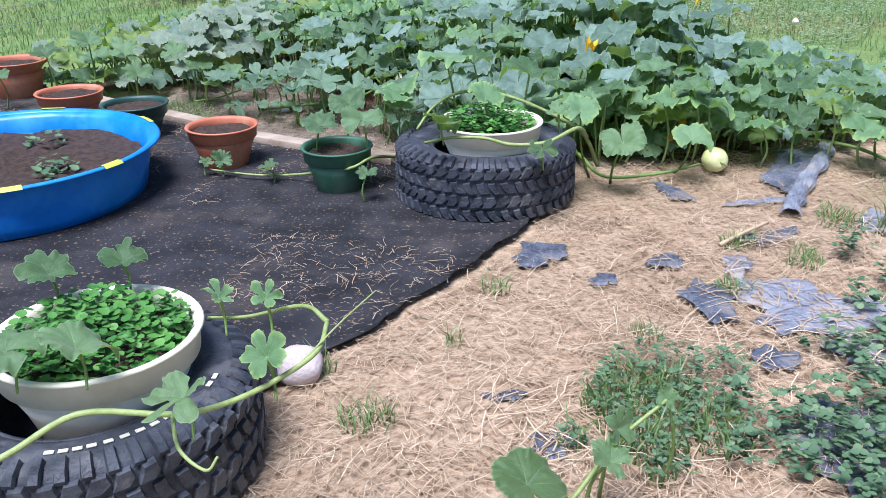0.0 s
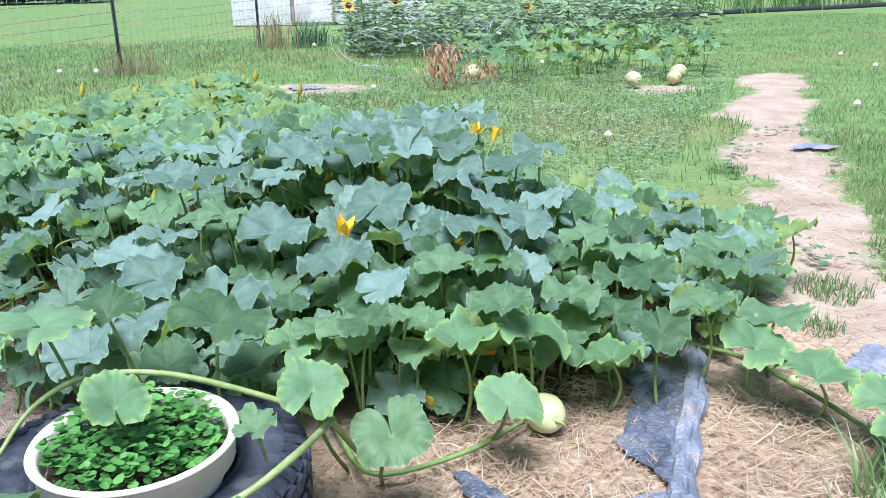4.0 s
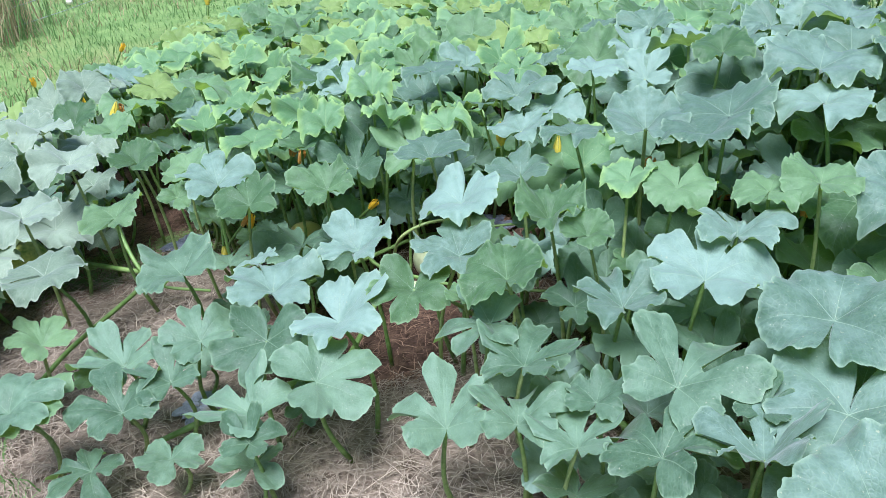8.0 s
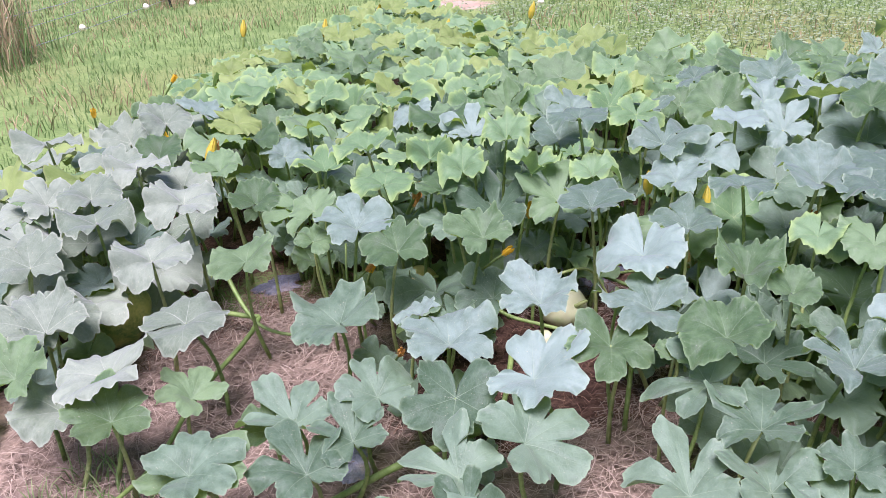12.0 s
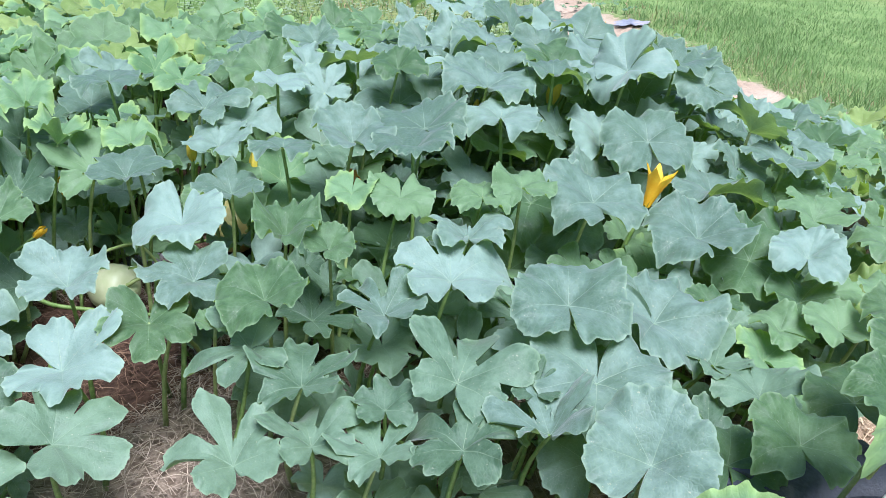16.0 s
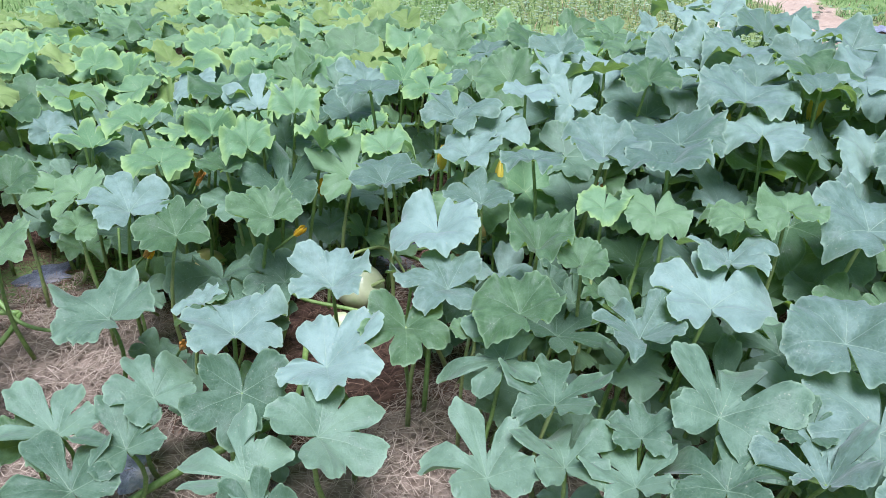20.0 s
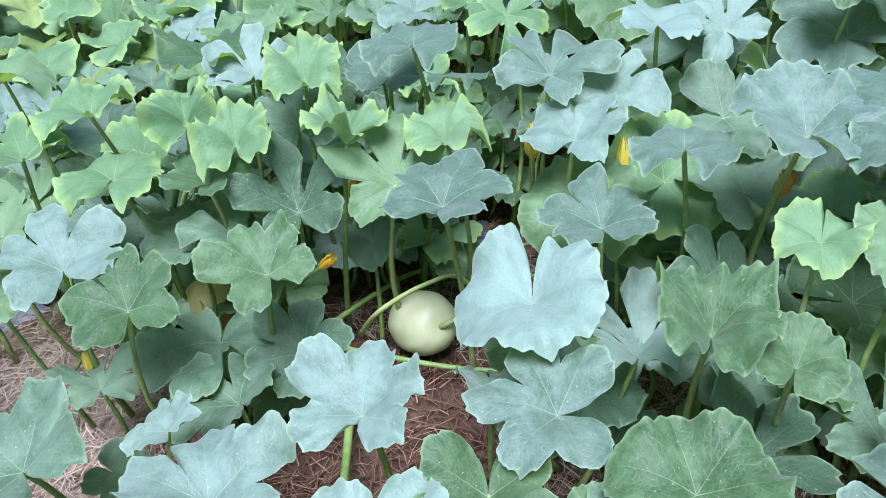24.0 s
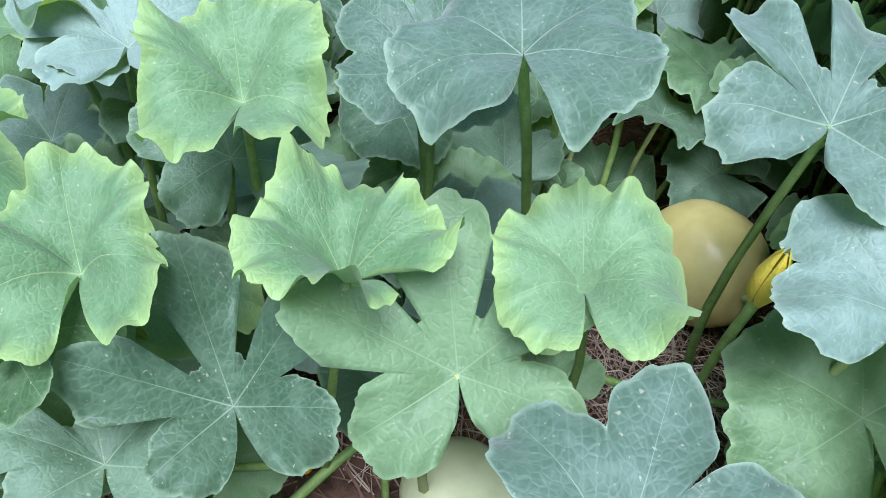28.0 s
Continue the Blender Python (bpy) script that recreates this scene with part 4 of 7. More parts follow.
leaf(mid_plant, 0.34, 6.75, 0.53, 0.18, -19, 0, 2, "round", LEAF_MID, 11)
leaf(mid_plant, 0.11, 6.72, 0.49, 0.17, -16, 2, 3, "round", LEAF_YOUNG, 9)
leaf(mid_plant, -0.02, 6.97, 0.51, 0.17, -20, 0, 5, "round", LEAF_MID, 5)
leaf(mid_plant, 1.00, 6.28, 0.56, 0.15, -34, 0, 2, "half", LEAF_BLUE, 10)
leaf(giant, 1.29, 6.14, 0.59, 0.15, -27, 10, -1, "round", LEAF_MID, 8)
leaf(giant, 1.68, 6.19, 0.60, 0.21, -46, 0, 3, "round", LEAF_BLUE, 3)
leaf(giant, 1.58, 5.84, 0.60, 0.17, -47, 3, 2, "round", LEAF_BLUE, 5)
leaf(giant, 2.09, 6.45, 0.60, 0.19, -45, 0, 2, "round", LEAF_BLUE, 1)
leaf(giant, 2.03, 6.20, 0.60, 0.19, -45, 9, 2, "round", LEAF_BLUE, 0)
leaf(giant, 1.15, 5.17, 0.32, 0.24, 166, -14, 4, "round", LEAF_BLUE, 11)
leaf(giant, 1.16, 4.67, 0.47, 0.22, -21, 0, 4, "round", LEAF_MID, 3)
leaf(giant, 0.82, 4.56, 0.55, 0.20, -17, 3, 6, "round", LEAF_YOUNG, 4)
leaf(giant, 0.93, 4.66, 0.52, 0.16, -27, 13, 11, "round", LEAF_MID, 9)
leaf(giant, 1.49, 5.29, 0.36, 0.23, -38, 14, 3, "round", LEAF_BLUE, 9)
leaf(giant, 1.30, 5.46, 0.44, 0.22, -30, 16, 2, "round", LEAF_BLUE, 3)
leaf(giant, 1.66, 5.57, 0.48, 0.23, -40, 20, 4, "round", LEAF_BLUE, 1)
leaf(giant, 1.93, 5.32, 0.43, 0.22, -22, 3, 1, "round", LEAF_BLUE, 5)
leaf(giant, 2.12, 5.38, 0.42, 0.19, -28, 8, 2, "round", LEAF_BLUE, 2)
leaf(giant, 2.05, 5.70, 0.49, 0.21, -20, 0, 1, "round", LEAF_BLUE, 4)
leaf(giant, 2.21, 5.78, 0.53, 0.21, -17, 2, -0, "round", LEAF_BLUE, 7)
leaf(giant, 2.35, 5.95, 0.54, 0.20, -27, 7, 2, "round", LEAF_BLUE, 0)
leaf(giant, 1.47, 6.21, 0.52, 0.24, -9, 13, 1, "round", LEAF_BLUE, 0)
leaf(giant, 1.71, 5.18, 0.33, 0.16, 142, -12, -10, "round", LEAF_MID, 5)
leaf(giant, 1.98, 5.21, 0.36, 0.16, -23, 0, 1, "round", LEAF_MID, 1)
leaf(giant, 1.93, 5.01, 0.32, 0.18, -24, 11, 1, "round", LEAF_MID, 4)
leaf(giant, 2.15, 5.03, 0.30, 0.17, -33, 0, 2, "round", LEAF_MID, 11)
leaf(giant, 2.27, 4.97, 0.26, 0.15, -34, 13, 2, "round", LEAF_MID, 10)
leaf(giant, 1.96, 4.83, 0.28, 0.21, -26, 0, 1, "round", LEAF_YOUNG, 5)
leaf(giant, 1.55, 5.05, 0.28, 0.15, 157, -9, -5, "round", LEAF_MID, 0)
leaf(giant, 1.71, 5.04, 0.26, 0.12, 157, -9, -3, "round", LEAF_MID, 5)
leaf(giant, 1.75, 4.78, 0.31, 0.18, -27, 0, 2, "half", LEAF_YOUNG, 4)
leaf(giant, 1.84, 4.63, 0.20, 0.165, -19, 24, 0, "round", LEAF_YOUNG, 5, foot=(1.82, 4.78))
leaf(giant, 1.36, 4.54, 0.345, 0.155, -20, 26, 0, "round", LEAF_YOUNG, 2, foot=(1.44, 4.74))
leaf(giant, 1.40, 5.02, 0.28, 0.13, -11, 10, 1, "round", LEAF_MID, 10)
leaf(giant, 1.33, 5.14, 0.30, 0.12, -14, 0, 2, "round", LEAF_MID, 6)
leaf(giant, 2.20, 4.82, 0.18, 0.18, -37, 0, 2, "round", LEAF_YOUNG, 9)
leaf(giant, 2.24, 6.49, 0.57, 0.18, -23, 13, 2, "round", LEAF_BLUE, 10)
leaf(giant, 2.11, 6.57, 0.57, 0.15, -27, 13, 7, "round", LEAF_BLUE, 1)
leaf(giant, 2.35, 5.43, 0.35, 0.16, -31, 13, 2, "round", LEAF_MID, 4)
leaf(giant, 2.53, 5.46, 0.33, 0.18, -33, 11, 2, "round", LEAF_MID, 9)
leaf(giant, 2.41, 5.34, 0.32, 0.18, -34, 0, 2, "round", LEAF_MID, 3)
leaf(giant, 2.26, 5.61, 0.43, 0.15, -28, 13, 2, "round", LEAF_BLUE, 7)
leaf(giant, 2.36, 5.59, 0.40, 0.15, -29, 13, 2, "round", LEAF_MID, 4)
leaf(giant, 2.57, 5.69, 0.36, 0.17, -32, 0, 2, "round", LEAF_BLUE, 2)
leaf(giant, 1.16, 5.68, 0.40, 0.15, -10, 13, 2, "round", LEAF_MID, 4)
leaf(giant, 1.64, 6.20, 0.50, 0.18, -27, 0, 5, "round", LEAF_BLUE, 6)
leaf(giant, 1.83, 6.22, 0.53, 0.22, -27, 0, 4, "round", LEAF_BLUE, 9)
leaf(giant, 1.63, 6.45, 0.54, 0.23, -14, 0, 2, "round", LEAF_BLUE, 2)
leaf(giant, 1.98, 5.96, 0.47, 0.17, -22, 0, 2, "round", LEAF_MID, 5)
leaf(giant, 2.21, 5.30, 0.32, 0.13, -29, 13, 2, "round", LEAF_MID, 9)
leaf(giant, 2.37, 5.19, 0.27, 0.15, -34, 0, 2, "round", LEAF_MID, 0)
leaf(squash_b, 1.04, 4.96, 0.22, 0.14, 3, 0, -1, "half", LEAF_LOBED, 5)
leaf(giant, 1.21, 5.41, 0.30, 0.13, -22, 13, 8, "half", LEAF_MID, 0)
leaf(giant, 1.29, 5.36, 0.28, 0.13, -16, 13, 3, "half", LEAF_MID, 7)
leaf(giant, 1.86, 5.08, 0.24, 0.16, -7, 1, -3, "lobed", LEAF_LOBED, 2)
leaf(left_plant, -0.60, 6.09, 0.30, 0.20, 69, -8, -10, "round", LEAF_DUSTY, 5)
leaf(left_plant, -0.75, 6.35, 0.30, 0.22, 26, 5, -4, "half", LEAF_DUSTY, 1)
leaf(left_plant, -0.72, 6.16, 0.20, 0.19, 174, -4, -7, "round", LEAF_DUSTY, 3)
leaf(left_plant, -0.46, 5.81, 0.22, 0.17, -72, 0, 13, "half", LEAF_LOBED, 6)
leaf(left_plant, -0.80, 6.61, 0.36, 0.17, 6, 13, 1, "half", LEAF_DUSTY, 3)
leaf(left_plant, -0.84, 6.89, 0.40, 0.16, -4, 0, 4, "round", LEAF_DUSTY, 1)
leaf(left_plant, -0.70, 7.06, 0.42, 0.18, 2, 0, 1, "round", LEAF_OLD_LIT, 0)
leaf(left_plant, -0.84, 7.50, 0.42, 0.21, 2, 0, 2, "round", LEAF_DUSTY, 0)
leaf(left_plant, -0.54, 7.09, 0.42, 0.18, 6, 3, -1, "round", LEAF_DUSTY, 0)
leaf(left_plant, -0.64, 6.73, 0.40, 0.18, 7, 1, -0, "round", LEAF_DUSTY, 11)
leaf(giant, 1.53, 4.51, 0.22, 0.185, -165, -30, 8, "round", LEAF_MID, 2, foot=(1.52, 4.66))
leaf(giant, 1.89, 4.85, 0.36, 0.16, -44, 9, 9, "round", LEAF_MID, 9)
leaf(giant, 2.36, 4.85, 0.24, 0.16, 173, -10, 5, "round", LEAF_MID, 10)
leaf(giant, 2.64, 4.81, 0.17, 0.21, -67, 0, 10, "round", LEAF_YOUNG, 2)
leaf(giant, 2.74, 4.66, 0.14, 0.20, -68, -1, 18, "round", LEAF_YOUNG, 9)
leaf(giant, 2.85, 4.50, 0.12, 0.17, -77, 0, 10, "round", LEAF_YOUNG, 0)
leaf(giant, 2.78, 4.36, 0.10, 0.16, -76, -9, 20, "round", LEAF_YOUNG, 8)
leaf(giant, 2.75, 4.89, 0.22, 0.19, -51, 0, 7, "round", LEAF_MID, 7)
leaf(giant, 2.51, 4.88, 0.28, 0.18, -40, 0, 5, "round", LEAF_MID, 9)
leaf(giant, 2.83, 5.70, 0.28, 0.19, -23, 2, 1, "round", LEAF_BLUE, 10)
leaf(giant, 2.90, 5.48, 0.24, 0.18, -10, 8, -3, "round", LEAF_MID, 3)
leaf(giant, 2.45, 5.12, 0.30, 0.17, -14, 9, -1, "round", LEAF_MID, 7)
leaf(giant, 2.76, 5.27, 0.25, 0.21, -31, 0, 3, "round", LEAF_MID, 3)
leaf(giant, 1.64, 4.91, 0.34, 0.12, 6, 0, -3, "round", LEAF_MID, 3)
leaf(giant, 1.52, 4.84, 0.36, 0.14, 6, 0, -2, "round", LEAF_MID, 7)
leaf(giant, 1.78, 5.15, 0.38, 0.17, -23, 10, 4, "half", LEAF_MID, 6)
leaf(giant, 2.24, 6.80, 0.55, 0.23, -12, 0, 1, "round", LEAF_BLUE, 7)
leaf(giant, 2.13, 6.90, 0.55, 0.21, 5, 0, -4, "round", LEAF_BLUE, 0)
leaf(giant, 1.46, 6.45, 0.52, 0.25, 2, 0, -1, "round", LEAF_BLUE, 3)
leaf(giant, 1.82, 6.44, 0.54, 0.21, -8, 0, 1, "round", LEAF_BLUE, 6)

leaf(giant, 0.98, 4.89, 0.24, 0.17, -60, 18, 3, "round", LEAF_MID, 0)
leaf(giant, 1.13, 4.80, 0.22, 0.17, -50, 20, -3, "round", LEAF_YOUNG, 1)
leaf(giant, 1.33, 5.01, 0.24, 0.15, -40, 15, 3, "round", LEAF_YOUNG, 2)
leaf(giant, 1.41, 4.94, 0.2, 0.13, -60, 15, -3, "round", LEAF_MID, 3)
leaf(giant, 1.30, 4.93, 0.18, 0.11, -30, 20, 3, "round", LEAF_YOUNG, 4)
leaf(giant, 1.47, 4.93, 0.3, 0.15, -50, 12, -3, "round", LEAF_MID, 5)
leaf(giant, 0.81, 4.94, 0.3, 0.22, -75, 24, 3, "round", LEAF_BLUE, 6)
leaf(giant, 0.84, 5.07, 0.2, 0.16, -40, 14, -3, "round", LEAF_BLUE, 7)
leaf(giant, 1.61, 5.08, 0.36, 0.17, -70, 14, 3, "round", LEAF_BLUE, 8)
leaf(giant, 1.97, 5.27, 0.34, 0.15, -60, 12, -3, "round", LEAF_MID, 9)

leaf(giant, 1.24, 4.80, 0.30, 0.16, -50, 14, 0, "round", LEAF_MID, 7)
leaf(giant, 1.02, 4.80, 0.32, 0.16, -50, 16, 0, "round", LEAF_MID, 3)

fill_leaves(squash_b, [(0.5, 5.2), (0.95, 4.95), (1.35, 5.2), (1.0, 5.75), (0.55, 5.7)], 14, RNG, 0.12, ("lobed", "half"), [LEAF_LOBED], (0.13, 0.19), height=0.22)
fill_leaves(squash_a, [(-0.25, 6.15), (-0.1, 5.85), (0.16, 5.7), (0.2, 5.9), (0.1, 6.25)], 6, RNG, 0.10, ("lobed", "half"), [LEAF_LOBED], (0.09, 0.12), height=0.11)
fill_leaves(squash_b, [(0.52, 5.25), (0.95, 4.95), (1.4, 5.2), (1.0, 5.75), (0.6, 5.65)], 18, RNG, 0.10, ("lobed", "half"), [LEAF_LOBED], (0.10, 0.15), height=0.13)
fill_leaves(squash_b, [(0.45, 5.3), (0.85, 4.95), (1.35, 4.9), (1.45, 5.2), (1.0, 5.7), (0.5, 5.75)], 22, RNG, 0.12, ("lobed", "half", "lobed"), [LEAF_LOBED, LEAF_LOBED, LEAF_BLUE], (0.13, 0.18), height=0.24)
fill_leaves(giant, [(1.45, 4.95), (2.05, 4.85), (2.7, 5.1), (3.30, 5.6), (3.05, 6.6), (2.6, 6.5), (2.4, 5.8), (2.05, 5.25), (1.5, 5.4)], 135, RNG, 0.115, ("round", "round", "half"), [LEAF_MID, LEAF_YOUNG, LEAF_MID, LEAF_BLUE, LEAF_OLD_LIT], (0.13, 0.20), height=0.20)
fill_leaves(mid_plant, [(0.0, 6.75), (0.2, 6.4), (0.75, 5.95), (1.1, 5.75), (1.3, 6.6), (0.6, 7.5), (-0.2, 7.4)], 110, RNG, 0.135, ("half", "lobed", "round"), [LEAF_MID, LEAF_BLUE, LEAF_YOUNG, LEAF_LOBED], (0.13, 0.20))
fill_leaves(giant, [(1.1, 6.5), (2.0, 6.45), (2.7, 6.4), (2.75, 6.7), (2.2, 7.4), (1.3, 7.4)], 120, RNG, 0.12, ("round", "half"), [LEAF_MID, LEAF_YOUNG, LEAF_BLUE, LEAF_MID], (0.13, 0.19))
fill_leaves(giant, [(1.05, 5.7), (1.4, 5.25), (1.5, 5.0), (1.95, 4.95), (2.1, 5.2), (2.45, 5.7), (2.65, 6.4), (1.1, 6.6)], 200, RNG, 0.135, ("round", "round", "half"), [LEAF_BLUE, LEAF_BLUE, LEAF_MID, LEAF_BLUE], (0.15, 0.235))
for q in ((-0.44, 6.26, 0.30, 0.19, -70, -4, 8, "round"), (-0.50, 6.46, 0.38, 0.18, 10, 14, -3, "round"), (-0.41, 6.72, 0.42, 0.18, -15, 16, 0, "round"), (-0.22, 6.68, 0.40, 0.15, -20, 14, 3, "round"), (-0.74, 6.43, 0.28, 0.20, 20, 16, 0, "round"),
          (-0.82, 6.73, 0.36, 0.17, 40, 8, 0, "half"), (-0.66, 6.89, 0.42, 0.17, 0, 10, 3, "round"), (-0.28, 6.45, 0.34, 0.16, -20, 10, 0, "round"), (-0.08, 6.56, 0.40, 0.12, -30, 12, 0, "half"), (-0.78, 6.90, 0.42, 0.16, 30, 10, 0, "half"), (-0.30, 6.92, 0.43, 0.15, -30, 10, 0, "round")):
    leaf(left_plant, *q[:7], q[7], LEAF_DUSTY if q[0] < -0.3 else LEAF_MID, int(q[3] * 100) % 9)
fill_leaves(left_plant, [(-0.2, 7.5), (-0.45, 6.75), (-0.95, 6.4), (-1.7, 6.4), (-2.0, 6.9), (-1.3, 7.6), (-0.7, 8.2)], 130, RNG, 0.135, ("round", "half"), [LEAF_DUSTY, LEAF_MID, LEAF_DUSTY, LEAF_BLUE, LEAF_OLD_LIT], (0.16, 0.22))
# the yellow-green share here paints the glow of far leaves lit from behind
fill_leaves(back_plant, [(-0.5, 7.5), (0.2, 7.2), (1.3, 7.0), (2.2, 7.2), (2.0, 8.0), (0.4, 8.3), (-0.6, 8.2)], 260, RNG, 0.105, ("round", "half"), [LEAF_MID, LEAF_YOUNG, LEAF_OLD_LIT, LEAF_MID, LEAF_YOUNG], (0.12, 0.19), fine=False, low=0.2)
fill_leaves(back_plant, [(-0.7, 8.1), (0.4, 8.1), (2.0, 7.8), (1.8, 8.5), (1.6, 9.8), (1.2, 10.6), (0.5, 10.3), (-0.3, 9.3)], 420, RNG, 0.105, ("round", "half"), [LEAF_YOUNG, LEAF_OLD_LIT, LEAF_YOUNG, LEAF_OLD_LIT, LEAF_MID], (0.11, 0.17), fine=False, stalks=False, low=0.2)

fill_leaves(mid_plant, [(-0.1, 6.8), (0.15, 6.35), (0.7, 5.85), (1.1, 5.6), (1.3, 6.6), (0.6, 7.5), (-0.2, 7.4)], 120, RNG, 0.10, ("half", "round"), [LEAF_MID, LEAF_LOBED], (0.11, 0.17), height=0.22)
fill_leaves(giant, [(1.05, 5.7), (1.4, 5.25), (2.0, 5.1), (2.3, 5.4), (2.55, 6.3), (2.1, 7.2), (1.3, 7.2), (1.1, 6.6)], 120, RNG, 0.10, ("round", "half"), [LEAF_MID, LEAF_LOBED, LEAF_MID], (0.12, 0.18), height=0.26)

# stems that creep through the patch
runner(giant, [(1.15, 5.9, 0.04), (1.6, 5.75, 0.05), (2.2, 5.35, 0.04), (2.67, 5.12, 0.035), (2.8, 4.82, 0.03), (2.84, 4.51, 0.03), (2.87, 4.27, 0.035), (2.93, 4.14, 0.05)], 0.010)
runner(giant, [(1.45, 5.5, 0.05), (1.4, 5.12, 0.05), (1.43, 4.84, 0.05), (1.5, 4.66, 0.03), (1.74, 4.7, 0.03), (1.94, 4.81, 0.035)], 0.010)
runner(giant, [(1.2, 6.5, 0.05), (1.7, 6.2, 0.06), (2.3, 6.0, 0.05), (2.9, 5.8, 0.05)], 0.011)
runner(left_plant, [(-0.9, 7.2, 0.05), (-0.35, 6.72, 0.07), (-0.28, 6.64, 0.06), (-0.46, 6.34, 0.05), (-0.55, 6.12, 0.05), (-0.65, 5.98, 0.06)], 0.0085, STEM)
runner(left_plant, [(-0.35, 6.78, 0.22), (-0.30, 6.66, 0.10), (-0.24, 6.58, 0.06), (-0.1, 6.52, 0.04)], 0.007, STEM)
runner(squash_a, [(0.35, 6.25, 0.05), (0.25, 6.05, 0.04), (0.14, 5.9, 0.02), (0.06, 5.82, -0.01)], 0.008)
runner(squash_a, [(0.15, 5.95, 0.05), (-0.05, 5.9, 0.05), (-0.22, 5.85, 0.04)], 0.011)
runner(squash_b, [(0.62, 5.85, 0.05), (0.72, 5.5, 0.06), (0.8, 5.25, -0.005)], 0.009)
runner(mid_plant, [(0.12, 6.30, 0.10), (0.36, 6.42, 0.09), (0.50, 6.46, 0.10), (0.62, 6.50, 0.08), (0.95, 6.45, 0.07)], 0.0068)
runner(mid_plant, [(0.36, 6.60, 0.22), (0.36, 6.42, 0.09), (0.47, 6.30, 0.06), (0.62, 6.18, 0.05), (0.85, 6.05, 0.05)], 0.0066)
runner(mid_plant, [(0.42, 6.36, 0.10), (0.44, 6.28, 0.20), (0.52, 6.26, 0.235), (0.60, 6.28, 0.20), (0.66, 6.26, 0.07)], 0.0052, STEM_PALE)
runner(mid_plant, [(0.66, 6.62, 0.06), (0.72, 6.44, 0.09), (0.80, 6.36, 0.07), (1.0, 6.2, 0.06)], 0.0068)


# ---- blossoms ----
def blossom_mesh(kind, mat):
    key = ("blossom", kind)
    if key in LEAF_CACHE:
        return LEAF_CACHE[key]
    rng = np.random.default_rng(len(kind))
    pieces = []
    for i in range(5):
        a = 2 * math.pi * i / 5
        rows = []
        if kind == "open":
            prof = ((0.010, 0.0, 0.5), (0.015, 0.026, 0.62), (0.021, 0.052, 0.66), (0.030, 0.076, 0.60), (0.041, 0.096, 0.10))
        elif kind == "bud":
            prof = ((0.008, 0.0, 0.5), (0.015, 0.02, 0.62), (0.014, 0.045, 0.6), (0.008, 0.066, 0.5), (0.003, 0.08, 0.2))
        else:
            prof = ((0.010, 0.0, 0.5), (0.014, 0.018, 0.6), (0.013, 0.034, 0.55), (0.016, 0.046, 0.45), (0.010, 0.054, 0.3))
        verts, faces = [], []
        for r, z, w in prof:
            for s in (-1, -0.5, 0, 0.5, 1):
                b = a + s * w
                rr = r * (1 - 0.10 * abs(s)) * (1 + (rng.uniform(-0.15, 0.15) if kind == "wilted" else rng.uniform(-0.05, 0.05)))
                verts.append((rr * math.cos(b), rr * math.sin(b), z - 0.006 * abs(s) * (kind == "open") + rng.uniform(-0.002, 0.002)))
        for j in range(len(prof) - 1):
            for s in range(4):
                k = j * 5 + s
                faces.append((k, k + 1, k + 6, k + 5))
        pieces.append((verts, faces))
    v, f = join(*pieces)
    LEAF_CACHE[key] = mesh_of("blossom", v, f, mat)
    return LEAF_CACHE[key]


def blossom(plant, x, y, z, kind="wilted", scale=1.0, tilt=(0, 0)):
    mat = {"open": PETAL, "bud": PETAL_BUD, "wilted": PETAL_DRY, "fresh": PETAL}[kind]
    base = plant.location
    m = pose(x - base.x, y - base.y, z - base.z, tilt[0], tilt[1], 37 * len(LEAF_CACHE) % 90) @ Matrix.Scale(scale, 4)
    ob = part("flower", blossom_mesh(kind, mat), mat, plant, {"open": "open yellow squash flower", "bud": "closed yellow flower bud", "wilted": "wilted orange flower", "fresh": "orange flower half open"}[kind], m=m)
    low = -min(max(z - 0.06, 0.03), 0.26) / scale
    part("flower_stalk", tube(spline([(0, 0, 0.004), (0.004, 0.006, low * 0.4), (0.02, 0.01, low)], 4), 0.0055, 6), STEM, ob)


blossom(giant, 1.51, 5.45, 0.385, "open", 1.05, (15, 5))
blossom(giant, 2.12, 6.15, 0.56, "open", 0.9, (30, 0))
blossom(giant, 2.22, 6.16, 0.55, "open", 0.7, (20, 20))
blossom(giant, 1.75, 6.25, 0.42, "bud", 1.3, (5, -8))
blossom(giant, 1.90, 5.49, 0.33, "fresh", 0.9, (50, 10))
blossom(giant, 1.29, 5.77, 0.29, "wilted", 1.0, (10, 12))
blossom(giant, 1.73, 5.96, 0.47, "bud", 1.4, (8, 6))
blossom(giant, 1.51, 6.06, 0.42, "bud", 0.9, (0, 15))
blossom(giant, 1.01, 5.99, 0.37, "wilted", 0.9, (20, 0))
blossom(giant, 1.88, 4.99, 0.17, "fresh", 0.8, (60, 20))
blossom(giant, 1.68, 4.80, 0.13, "bud", 0.7, (30, -30))
blossom(giant, 1.80, 4.86, 0.14, "wilted", 0.9, (70, 10))
blossom(mid_plant, 0.473, 6.412, 0.34, "fresh", 0.95, (25, -10))
blossom(mid_plant, 0.727, 6.24, 0.42, "bud", 0.85, (8, -6))
blossom(mid_plant, 0.845, 6.160, 0.385, "bud", 0.75, (-12, 16))
blossom(mid_plant, 0.208, 6.614, 0.37, "wilted", 1.0, (30, 10))
blossom(mid_plant, 0.38, 6.376, 0.26, "fresh", 0.7, (40, 30))
blossom(mid_plant, 0.05, 6.55, 0.20, "fresh", 0.8, (20, 10))
